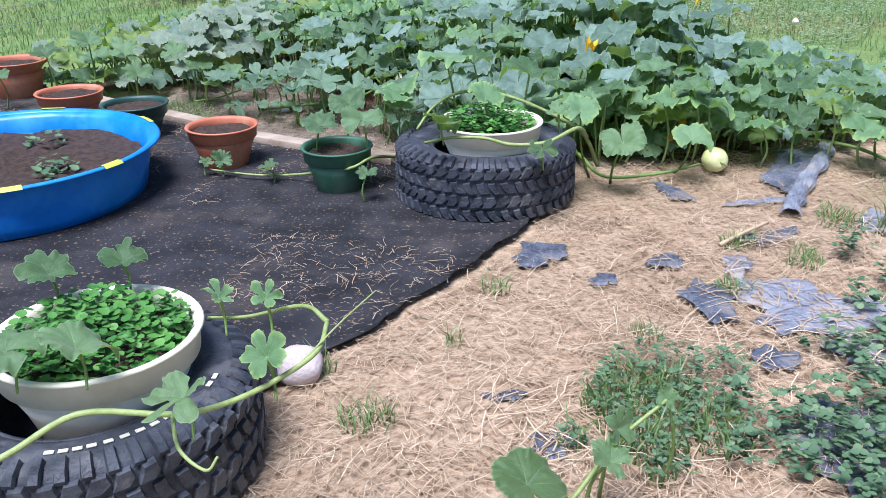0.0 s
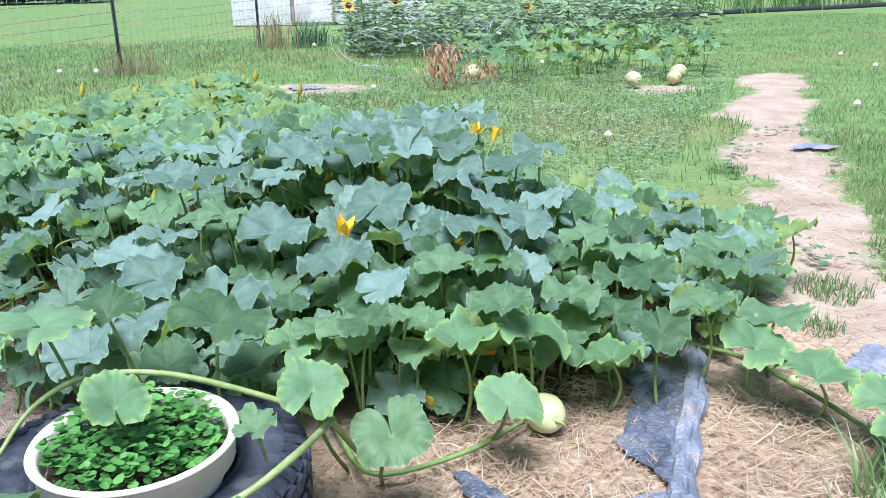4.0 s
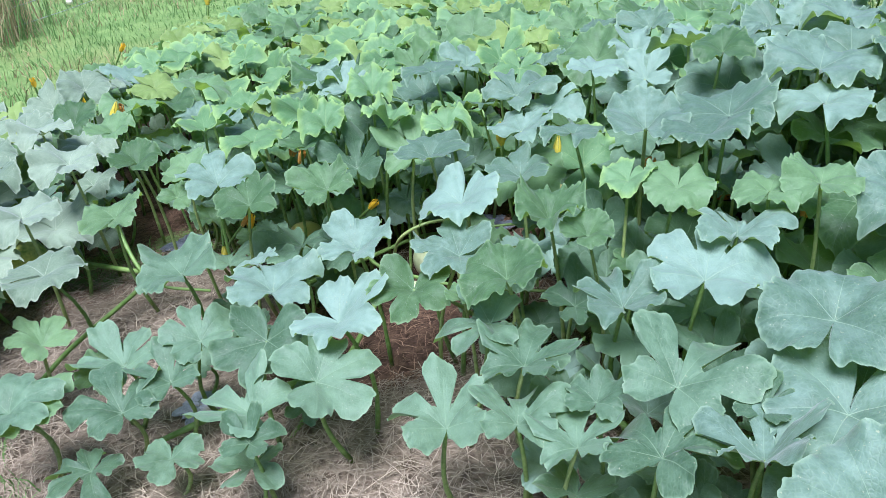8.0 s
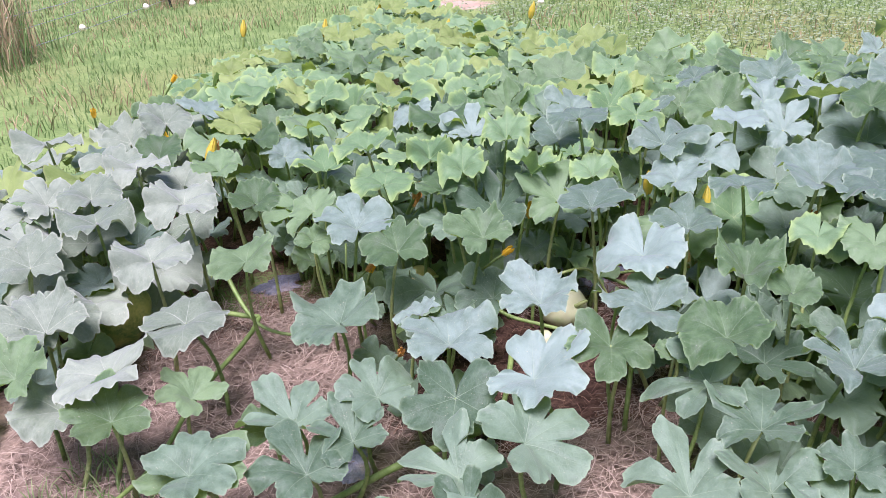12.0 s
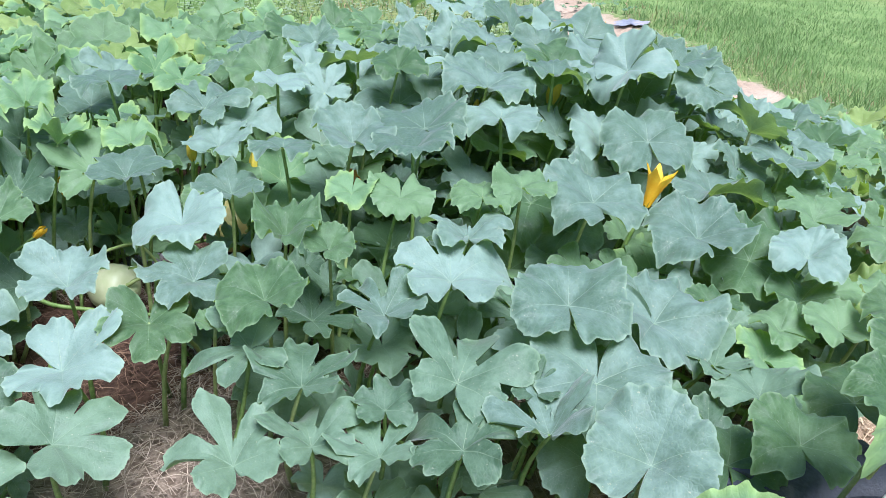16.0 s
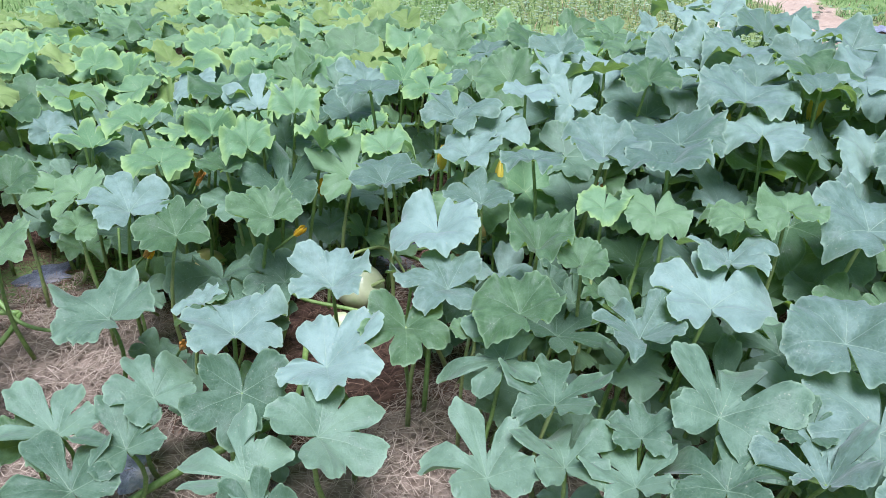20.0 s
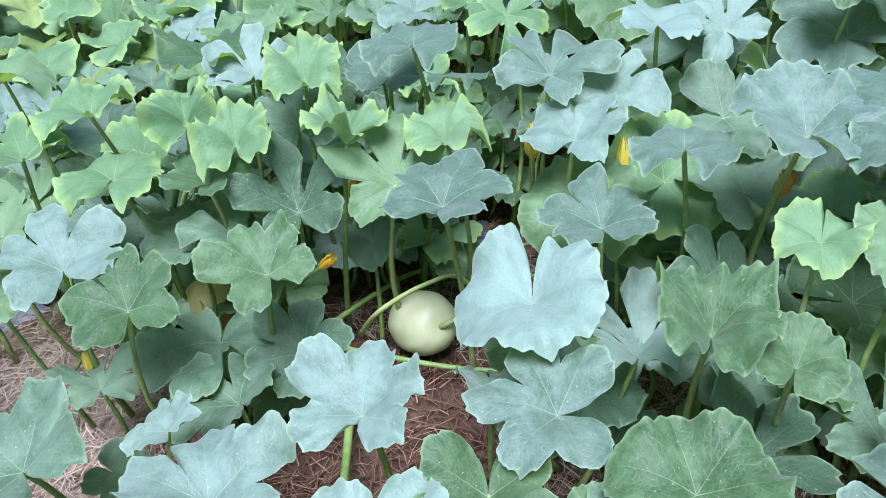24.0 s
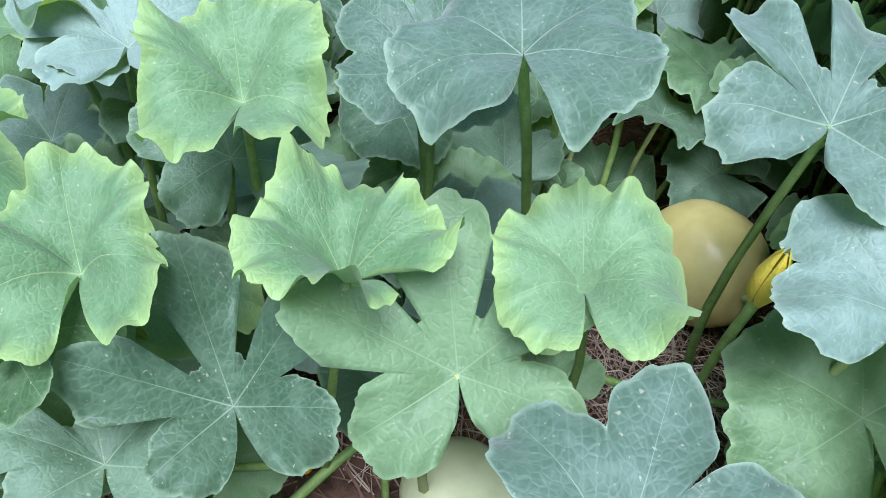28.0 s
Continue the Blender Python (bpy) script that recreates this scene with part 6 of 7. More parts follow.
# ---- loose things on the ground ----
def plank(points, wide, thick, label):
    t = thing("board", label, "board", points[0])
    a, b = Vector(points[0]), Vector(points[1])
    d = b - a
    t.rotation_euler = (0, -math.asin(d.z / d.length), math.atan2(d.y, d.x))
    part("plank", block(0, d.length, -wide / 2, wide / 2, 0, thick, 0.004), WOOD, t)


plank(((-1.42, 6.22, 0.02), (-0.50, 5.588, 0.02)), 0.085, 0.035, "weathered grey-brown board lying at the fabric's edge")
plank(((-0.22, 5.34, 0.02), (0.58, 4.90, 0.02)), 0.085, 0.035, "weathered board lying beside the pots")


def stone(x, y, r, flat, label):
    bm = bmesh.new()
    bmesh.ops.create_icosphere(bm, subdivisions=3, radius=r)
    for v in bm.verts:
        k = 1 + 0.16 * noise.noise(v.co / r * 1.3 + Vector((x, y, 0)))
        v.co = Vector((v.co.x * k, v.co.y * k * 0.85, v.co.z * k * flat))
    me = bpy.data.meshes.new("stone")
    bm.to_mesh(me)
    bm.free()
    me.polygons.foreach_set("use_smooth", [True] * len(me.polygons))
    me.materials.append(STONE)
    ob = new("stone", me)
    ob.location = (x, y, r * flat * 0.8)
    tagged(ob, label, "stone")


stone(0.45, 3.10, 0.062, 0.95, "smooth pale pinkish stone holding down the fabric")
stone(0.40, 5.06, 0.05, 0.5, "flat pale stone beside the board")


def scrap(x, y, w, d, turn, mat, label, lift=0.012, seed=0, fold=0.0):
    """A torn piece of plastic film, crumpled, with an uneven border."""
    rng = np.random.default_rng(seed + 100)
    n, rings = 48, 7
    ph = rng.uniform(0, 6.28, 6)
    verts, faces = [(0, 0, 0.006)], []
    for k in range(1, rings + 1):
        for s in range(n):
            a = 2 * math.pi * s / n
            r = (1 + 0.22 * math.sin(2 * a + ph[0]) + 0.16 * math.sin(3 * a + ph[1]) + 0.12 * math.sin(5 * a + ph[2]) + 0.09 * math.sin(9 * a + ph[3]) + 0.07 * math.sin(13 * a + ph[4])) * k / rings
            px, py = r * w / 2 * math.cos(a), r * d / 2 * math.sin(a)
            z = 0.002 + lift * (0.5 + 0.5 * noise.noise((px * 14 + seed, py * 14, 3))) + fold * max(0, 1 - abs(px) / (0.3 * w)) * 0.5
            if k == rings:
                z -= 0.006
            verts.append((px, py, z))
    faces += [(0, 1 + s, 1 + (s + 1) % n) for s in range(n)]
    for k in range(rings - 1):
        faces += [(1 + k * n + s, 1 + (k + 1) * n + s, 1 + (k + 1) * n + (s + 1) % n, 1 + k * n + (s + 1) % n) for s in range(n)]
    ob = new("plastic_scrap", mesh_of("plastic_scrap", verts, faces, mat, smooth=False))
    ob.location, ob.rotation_euler = (x, y, 0.0), (0, 0, radians(turn))
    tagged(ob, label, "plastic scrap", "torn plastic film in the straw")


DARK_LABEL, PALE_LABEL = "torn dark grey plastic film half buried in straw", "torn dusty blue-grey plastic film lying in straw"
for i, (x, y, w, d, turn, pale) in enumerate((
        (1.76, 4.53, 0.10, 0.20, 25, 0), (1.15, 3.91, 0.20, 0.18, 10, 0), (2.12, 4.42, 0.30, 0.06, 10, 1), (1.99, 4.05, 0.22, 0.13, 30, 0), (1.57, 3.84, 0.15, 0.08, 5, 0),
        (1.80, 3.80, 0.10, 0.16, -30, 1), (1.64, 3.55, 0.15, 0.26, 15, 0), (1.92, 3.50, 0.42, 0.34, 20, 1), (2.44, 4.18, 0.15, 0.20, -10, 1), (5.04, 7.95, 0.30, 0.18, 10, 1), (1.34, 3.70, 0.09, 0.08, 0, 0),
        (2.60, 4.00, 0.20, 0.12, 0, 0), (3.16, 4.95, 0.24, 0.16, 20, 1), (1.78, 2.80, 0.30, 0.42, 20, 0), (2.0, 3.2, 0.26, 0.2, 5, 1), (1.72, 3.2, 0.14, 0.1, 40, 0), (0.98, 3.02, 0.09, 0.05, 0, 0), (1.08, 2.83, 0.13, 0.09, 20, 0), (0.80, 5.02, 0.2, 0.1, 0, 0),
        (-0.18, 6.98, 0.16, 0.12, 0, 0), (-0.14, 6.00, 0.12, 0.10, 30, 1), (1.75, 12.3, 0.45, 0.3, 0, 1), (0.75, 6.62, 0.24, 0.2, 0, 0), (1.18, 6.0, 0.18, 0.14, 0, 0), (1.72, 5.0, 0.22, 0.14, 10, 0))):
    scrap(x, y, w, d, turn, PLASTIC_PALE if pale else PLASTIC, PALE_LABEL if pale else DARK_LABEL, 0.014, i)


def film_strip():
    """A torn sheet of film whose long edge is rolled into a narrow fold; it runs out of the leaves."""
    base = Vector((2.3, 4.6, 0.0))
    t = thing("plastic_strip", "torn grey plastic film with a long rolled edge on straw", "plastic strip", base)
    line = [Vector(p) - base for p in spline([(2.63, 5.14, 0.02), (2.53, 4.94, 0.03), (2.40, 4.73, 0.025), (2.27, 4.51, 0.02), (2.19, 4.36, 0.02), (2.13, 4.24, 0.015)], 8)]
    side = [Vector(p) - base for p in spline([(2.34, 5.06, 0.01), (2.33, 4.92, 0.012), (2.20, 4.72, 0.012), (2.16, 4.62, 0.012), (2.22, 4.50, 0.012), (2.16, 4.34, 0.012)], 8)]
    verts, faces, wide = [], [], 9
    for i, (p, q) in enumerate(zip(line, side)):
        for k in range(wide):
            u = k / (wide - 1)
            m = p.lerp(q, u)
            m.z = 0.006 + 0.016 * abs(noise.noise((m.x * 17, m.y * 17, 2.0))) + 0.012 * abs(math.sin(7 * u + 3 * math.sin(i * 0.35)))
            m.x += 0.012 * noise.noise((i * 0.6, k * 0.9, 5.0)) * (1 + 2 * (k == wide - 1))
            m.y += 0.012 * noise.noise((i * 0.6, k * 0.9, 9.0)) * (1 + 2 * (k == wide - 1))
            verts.append(m)
    for i in range(len(line) - 1):
        faces += [(i * wide + k, i * wide + k + 1, (i + 1) * wide + k + 1, (i + 1) * wide + k) for k in range(wide - 1)]
    part("sheet", (verts, faces), PLASTIC, t, "crumpled dark grey sheet", smooth=False)
    verts, faces, round_ = [], [], ((-0.034, 0.004), (-0.024, 0.026), (-0.006, 0.034), (0.010, 0.024), (0.018, 0.032), (0.032, 0.022), (0.040, 0.004))
    for i, p in enumerate(line):
        d = (line[min(i + 1, len(line) - 1)] - line[max(i - 1, 0)]).normalized()
        s = Vector((-d.y, d.x, 0))
        for k, (u, z) in enumerate(round_):
            verts.append(Vector((p.x, p.y, 0)) + s * u * (1 + 0.2 * math.sin(i * 0.7 + k)) + Vector((0, 0, z + 0.008 + 0.004 * math.sin(i * 1.3 + k * 2))))
    for i in range(len(line) - 1):
        faces += [(i * 7 + k, i * 7 + k + 1, (i + 1) * 7 + k + 1, (i + 1) * 7 + k) for k in range(6)]
    part("rolled_edge", (verts, faces), PLASTIC_PALE, t, "pale dusty rolled edge", smooth=False)


film_strip()
stick = thing("stick", "short pale dry stick on straw", "stick", (1.9, 4.0, 0.02))
part("twig", tube(spline([(-0.12, -0.06, 0.0), (0.0, 0.03, 0.012), (0.1, 0.10, 0.02)], 4), 0.008, 7, 0.7), STRAW_BITS, stick)


# ---- far things ----
def fence():
    t = thing("wire_fence", "wire mesh fence on dark steel posts", "fence", (0, 0, 0))
    spots = [(-5.7, 4.2), (-4.0, 7.5), (-2.2, 10.9), (-0.45, 14.3), (1.3, 17.4), (3.15, 20.8), (5.0, 24.2)]
    for x, y in spots:
        prof = join(block(x - 0.022, x + 0.022, y - 0.006, y + 0.006, -0.05, 1.45, 0.002), block(x - 0.006, x + 0.006, y - 0.006, y + 0.03, -0.05, 1.45, 0.002))
        part("post", prof, POST, t)
    for (x0, y0), (x1, y1) in zip(spots, spots[1:]):
        wires = []
        for k in range(9):
            z = 0.08 + 0.14 * k
            sag = 0.02 * math.sin(k * 2.1)
            wires.append(tube([(x0, y0, z), ((x0 + x1) / 2, (y0 + y1) / 2, z - 0.02 + sag), (x1, y1, z)], 0.0028, 4))
        n = 26
        for i in range(1, n):
            u = i / n
            x, y = x0 + (x1 - x0) * u, y0 + (y1 - y0) * u
            wires.append(tube([(x, y, 0.05), (x + 0.01 * math.sin(i), y, 0.6), (x, y, 1.2)], 0.0018, 4))
        part("mesh_panel", join(*wires), STEEL, t)


fence()


def outbuilding():
    t = thing("outbuilding", "low white painted outbuilding with a panelled front", "building", (0.72, 23.7, 0.0))
    t.rotation_euler = (0, 0, radians(-14))
    part("wall", block(0, 4.6, 0, 3.0, 0, 2.5, 0.02), CONCRETE, t)
    part("roof", block(-0.2, 4.8, -0.25, 3.2, 2.5, 2.62, 0.02), POST, t)
    for x0, x1 in ((1.42, 2.42),):
        part("panel_frame", join(block(x0, x1, -0.05, -0.004, 0.62, 0.68), block(x0, x0 + 0.06, -0.05, -0.004, 0.05, 2.0), block(x1 - 0.06, x1, -0.05, -0.004, 0.05, 2.0)), WOOD, t)
        part("panel", block(x0 + 0.06, x1 - 0.06, -0.03, -0.006, 0.06, 0.60, 0.004), CONCRETE, t)
    part("pilaster", block(1.28, 1.40, -0.06, -0.004, 0.0, 2.4, 0.01), CONCRETE, t)


outbuilding()
road = tagged(new("road", mesh_of("road", [(-60, 66, 0.03), (-6.5, 54, 0.03), (0.2, 50.5, 0.03), (14, 44, 0.03), (20, 56, 0.03), (2, 66, 0.03), (-60, 90, 0.03)], [(0, 1, 2, 3, 4, 5, 6)], ROAD)), "pale concrete drive beyond the lawn", "road", kind="structure")


def far_table():
    t = thing("picnic_table", "weathered picnic table standing on the pale drive", "picnic table", (-2.6, 52.6, 0.03))
    part("tabletop", block(-1.0, 1.0, -0.38, 0.38, 0.70, 0.75, 0.01), WOOD, t)
    for y in (-0.68, 0.68):
        part("bench", block(-1.0, 1.0, y - 0.13, y + 0.13, 0.42, 0.46, 0.01), WOOD, t)
    for x in (-0.75, 0.75):
        for s in (-1, 1):
            part("leg", tube([(x, s * 0.62, 0.0), (x, s * 0.22, 0.70)], 0.05, 4), WOOD, t)


def trailer():
    t = thing("utility_trailer", "dark low trailer parked on the drive", "trailer", (0.2, 53.5, 0.03))
    part("bed", block(-1.6, 1.6, -0.7, 0.7, 0.45, 0.9, 0.03), DARK_METAL, t)
    for x in (-0.5, 0.5):
        for y in (-0.78, 0.78):
            part("wheel", moved(lathe([(0.001, -0.09), (0.2, -0.09), (0.3, -0.06), (0.3, 0.06), (0.2, 0.09), (0.001, 0.09)], 24), pose(x, y, 0.3, 90)), RUBBER, t)
    part("drawbar", tube([(-1.6, 0, 0.5), (-2.6, 0, 0.45)], 0.05, 6), DARK_METAL, t)


far_table()
trailer()


def blades(xs, ys, z0, heights, widths, lean, rng):
    """Grass: each blade two quads long and a tip. Returns arrays for one mesh."""
    n = len(xs)
    a = rng.uniform(0, 2 * math.pi, n)
    dx, dy = np.cos(a), np.sin(a)
    l = rng.uniform(0.2, 1.0, n) * lean * heights
    b = rng.uniform(0, 2 * math.pi, n)
    lx, ly = l * np.cos(b), l * np.sin(b)
    w = widths / 2
    v = np.empty((n, 5, 3))
    v[:, 0] = np.stack([xs - dx * w, ys - dy * w, z0], 1)
    v[:, 1] = np.stack([xs + dx * w, ys + dy * w, z0], 1)
    v[:, 2] = np.stack([xs + lx * 0.3 + dx * w * 0.8, ys + ly * 0.3 + dy * w * 0.8, z0 + heights * 0.6], 1)
    v[:, 3] = np.stack([xs + lx * 0.3 - dx * w * 0.8, ys + ly * 0.3 - dy * w * 0.8, z0 + heights * 0.6], 1)
    v[:, 4] = np.stack([xs + lx, ys + ly, z0 + heights], 1)
    k = np.arange(n) * 5
    quads = np.stack([k, k + 1, k + 2, k + 3], 1).tolist()
    tips = np.stack([k + 3, k + 2, k + 4], 1).tolist()
    return v.reshape(-1, 3), quads + tips


def scatter(n, box, rng, keep, fade=0.0):
    xs, ys = rng.uniform(box[0], box[1], n), rng.uniform(box[2], box[3], n)
    ok = keep(xs, ys)
    if (box[1] - box[0]) * (box[3] - box[2]) > 8 and fade:
        # wide sheets thin out towards their borders
        rim = np.minimum(np.minimum(xs - box[0], box[1] - xs), np.minimum(ys - box[2], box[3] - ys))
        ok &= rng.uniform(0, 1, n) < np.clip(rim / fade, 0, 1) + 0.15 * bumps(xs, ys, 0.6, 97)
    return xs[ok], ys[ok]


def open_lawn(x, y, limit=0.42):
    s, b, d, dull = zones(x, y)
    r = bumps(x, y, 0.13, 31) * 0.16
    return (s + r < limit) & (b + r < limit) & (d + r < limit) & ~inside(x, y, FABRIC_EDGE)


RS = np.random.default_rng(77)


def grass_sheet(name, label, n, box, tall, wide, lean, mat, keep, patch=0.5, category="grass"):
    xs, ys = scatter(n, box, RS, keep, 1.2)
    vary = 1 + patch * bumps(xs, ys, 0.45, 41)
    h = RS.uniform(tall[0], tall[1], len(xs)) * vary
    v, f = blades(xs, ys, ground_height(xs, ys), h, RS.uniform(wide[0], wide[1], len(xs)), lean, RS)
    tagged(new(name, mesh_of(name, v, f, mat, smooth=False)), label, category, kind="stuff")


right_of_path = lambda x, y: open_lawn(x, y) & (x > np.minimum(1.72 + (y - 3.0) * 0.62, 6.5))
grass_sheet("lawn_grass", "lush green lawn grass beside the path", 130000, (1.4, 7.6, 1.6, 8.6), (0.025, 0.065), (0.0016, 0.0034), 1.2, GRASS, right_of_path)
grass_sheet("lawn_grass", "mown green lawn grass in the distance", 110000, (3.5, 16.0, 6.5, 22.0), (0.02, 0.050), (0.003, 0.007), 1.3, GRASS, right_of_path)
grass_sheet("lawn_grass", "long lush grass at the edge of the straw", 34000, (1.4, 6.2, 1.6, 7.2), (0.05, 0.14), (0.0022, 0.0045), 1.1, GRASS, lambda x, y: right_of_path(x, y) & (x < 3.35 + (y - 3.0) * 0.52 + 0.25 * bumps(x, y, 0.5, 43)))
grass_sheet("dry_lawn_grass", "dry straw-coloured grass along the path's edge", 16000, (2.4, 8.5, 3.5, 13.0), (0.02, 0.075), (0.003, 0.006), 1.1, GRASS_DRY, lambda x, y: right_of_path(x, y) & (edge_distance(x, y, PATHWAY, False) < 0.75))
back_side = lambda x, y: open_lawn(x, y) & (y > 6.3)
grass_sheet("rough_grass", "rough green grass behind the patch", 70000, (-5.0, 6.5, 6.8, 20.0), (0.02, 0.09), (0.003, 0.008), 0.9, GRASS, back_side)
grass_sheet("dry_lawn_grass", "patchy dry grass behind the patch", 12000, (-5.0, 5.0, 8.0, 18.0), (0.03, 0.10), (0.005, 0.010), 1.0, GRASS_DRY, lambda x, y: back_side(x, y) & (bumps(x, y, 0.9, 52) > -0.1))
near_tuft = lambda cx, cy, r: (lambda x, y: np.hypot(x - cx, y - cy) < r * (0.7 + 0.3 * bumps(x, y, 0.1, 3)))
grass_sheet("grass_tuft", "tall dark green grass tuft at the path's edge", 2600, (2.3, 3.2, 3.7, 4.6), (0.08, 0.22), (0.004, 0.008), 0.9, GRASS, near_tuft(2.72, 4.13, 0.34), 0.2)
grass_sheet("grass_tuft", "low weedy grass tuft on straw", 3200, (0.95, 1.8, 2.5, 3.3), (0.03, 0.09), (0.004, 0.008), 1.0, GRASS, near_tuft(1.33, 2.92, 0.28), 0.2)
for tx, ty, tr, tn in ((1.72, 3.62, 0.07, 110), (2.05, 3.84, 0.10, 160), (1.86, 3.98, 0.07, 90), (0.62, 2.9, 0.10, 120), (0.50, 3.15, 0.05, 60), (0.98, 3.65, 0.07, 60), (0.85, 3.3, 0.06, 50), (2.3, 4.2, 0.12, 150), (1.4, 3.35, 0.06, 50), (3.45, 5.55, 0.18, 380), (3.2, 5.25, 0.12, 200), (4.1, 7.5, 0.18, 280), (3.75, 6.6, 0.14, 160), (-0.72, 6.05, 0.25, 420), (-0.6, 5.8, 0.2, 220)):
    grass_sheet("grass_tuft", "small green grass tuft growing through straw", tn * 2, (tx - tr, tx + tr, ty - tr, ty + tr), (0.02, 0.075), (0.003, 0.005), 1.1, GRASS, near_tuft(tx, ty, tr), 0.2)
grass_sheet("dry_grass_clump", "tall dry straw-yellow grass clump by the fence", 5200, (-3.6, -1.0, 10.6, 13.4), (0.25, 0.75), (0.006, 0.012), 0.55, GRASS_DRY, near_tuft(-2.3, 12.0, 1.05), 0.3)
grass_sheet("green_clump", "tall green grass growing through dry grass", 2200, (-3.4, -1.0, 10.6, 13.4), (0.15, 0.50), (0.006, 0.012), 0.6, GRASS, near_tuft(-2.1, 11.9, 1.0), 0.3)
grass_sheet("dry_grass_clump", "dry grass at the foot of a fence post", 500, (-0.9, 0.3, 13.9, 14.9), (0.12, 0.40), (0.006, 0.012), 0.6, GRASS_DRY, near_tuft(-0.35, 14.4, 0.45), 0.3)
grass_sheet("dry_grass_clump", "dry yellow grass at the foot of a fence post", 420, (1.0, 2.1, 17.0, 18.0), (0.3, 0.6), (0.008, 0.016), 0.4, GRASS_DRY, near_tuft(1.55, 17.5, 0.4), 0.3)
grass_sheet("green_clump", "dark weeds beside a fence post", 600, (1.7, 2.7, 17.0, 18.2), (0.15, 0.45), (0.012, 0.03), 0.6, WEED, near_tuft(2.15, 17.6, 0.4), 0.3, "weeds")


def weed_sheet(name, label, n, box, keep, size, tall, mat=None, leaflets=3):
    xs, ys = scatter(n, box, RS, keep)
    h = RS.uniform(tall[0], tall[1], len(xs)) * (1 + 0.4 * bumps(xs, ys, 0.3, 71))
    tuft(name, label, "weeds", 0, 0, 0, list(zip(xs, ys, h)), RS, mat or WEED, size, leaflets=leaflets)


def clover_keep(x, y):
    band = (x > 1.56 + 0.55 * (y - 2.6) + 0.26 * bumps(x, y, 0.35, 81) + 0.20 * bumps(x, y, 0.09, 82)) & (x < 3.3 + 0.35 * (y - 3.0)) & (y < 4.05)
    return band


weed_sheet("clover_patch", "dense low clover-like weeds beside the straw", 11500, (1.3, 3.6, 2.0, 4.2), lambda x, y: clover_keep(x, y) & (x < 3.15 + 0.3 * bumps(x, y, 0.4, 98)) & (y > 2.25 + 0.25 * bumps(x, y, 0.35, 99)), 0.0165, (0.02, 0.11))
weed_sheet("clover_patch", "low feathery weeds on straw", 3400, (1.0, 1.9, 2.4, 3.5), near_tuft(1.40, 2.95, 0.38), 0.009, (0.01, 0.07))
weed_sheet("ground_weeds", "low grey-green weeds behind the patch", 26000, (1.7, 7.2, 6.8, 12.6), lambda x, y: back_side(x, y) & (x < 2.6 + (y - 6.0) * 0.72) & (bumps(x, y, 0.8, 92) + 0.6 * bumps(x, y, 0.25, 93) > -0.45), 0.011, (0.01, 0.09), FAR_WEED)
weed_sheet("ground_weeds", "low weeds along the sandy path", 1500, (2.6, 6.0, 4.8, 9.5), lambda x, y: (edge_distance(x, y, PATHWAY, False) < 0.42) & (bumps(x, y, 0.5, 91) > 0.35), 0.022, (0.01, 0.05))
weed_sheet("hedge", "dark shrubs beyond the lawn", 5200, (-13.0, -5.4, 43.0, 45.5), lambda x, y: x < 99, 0.17, (0.1, 1.7), leaflets=2)
weed_sheet("far_weeds", "tall green weeds and sunflower leaves beyond the squash", 3000, (2.6, 8.5, 15.0, 18.5), lambda x, y: x < 99, 0.085, (0.05, 0.85), FAR_WEED, leaflets=2)


def straws(name, label, n, box, keep, mat, length, thick, height=0.006, category="straw"):
    xs, ys = scatter(n, box, RS, keep)
    n = len(xs)
    a, l = RS.uniform(0, math.pi, n), RS.uniform(length[0], length[1], n) / 2
    w = RS.uniform(thick[0], thick[1], n) / 2
    dx, dy = np.cos(a), np.sin(a)
    z = ground_height(xs, ys) + RS.uniform(0.004, 0.014, n) + height
    t = RS.uniform(-0.25, 0.25, n) * l
    v = np.empty((n, 6, 3))
    bend = RS.uniform(-0.25, 0.25, n) * l
    for k, (u, s) in enumerate(((-1, -1), (-1, 1), (0, 1), (0, -1), (1, 1), (1, -1))):
        off = bend if u == 0 else 0
        v[:, k] = np.stack([xs + u * dx * l - s * dy * w - dy * off, ys + u * dy * l + s * dx * w + dx * off, z + u * t + (0.003 if u == 0 else 0)], 1)
    q = np.arange(n) * 6
    f = np.concatenate([np.stack([q, q + 1, q + 2, q + 3], 1), np.stack([q + 3, q + 2, q + 4, q + 5], 1)]).tolist()
    tagged(new(name, mesh_of(name, v.reshape(-1, 3), f, mat, smooth=False)), label, category, kind="stuff")


on_straw = lambda x, y: (signed(x, y, STRAW) + 0.12 * bumps(x, y, 0.3, 61) > -0.06) & ~inside(x, y, FABRIC_EDGE)
fresh = lambda x, y: y < 5.0 + 0.25 * bumps(x, y, 0.5, 12)
straws("loose_straw", "weathered grey-brown straw between the squash plants", 42000, (-1.0, 1.9, 4.8, 7.0), lambda x, y: on_straw(x, y) & ~fresh(x, y) & (np.hypot(x - 0.30, y - 6.22) > 0.30), STRAW_DULL, (0.02, 0.09), (0.0009, 0.0021))
straws("loose_straw", "loose golden straw mulch", 40000, (-0.2, 3.2, 1.8, 5.4), lambda x, y: on_straw(x, y) & fresh(x, y), STRAW_BITS, (0.025, 0.11), (0.0011, 0.0026))
straws("loose_straw", "wisps of straw scattered over black fabric", 9000, (-2.2, 1.2, 2.2, 6.0), lambda x, y: inside(x, y, FABRIC_EDGE) & (bumps(x, y, 0.6, 63) + 0.5 * bumps(x, y, 0.2, 64) > 0.0), STRAW_BITS, (0.015, 0.07), (0.0010, 0.0022), 0.034)
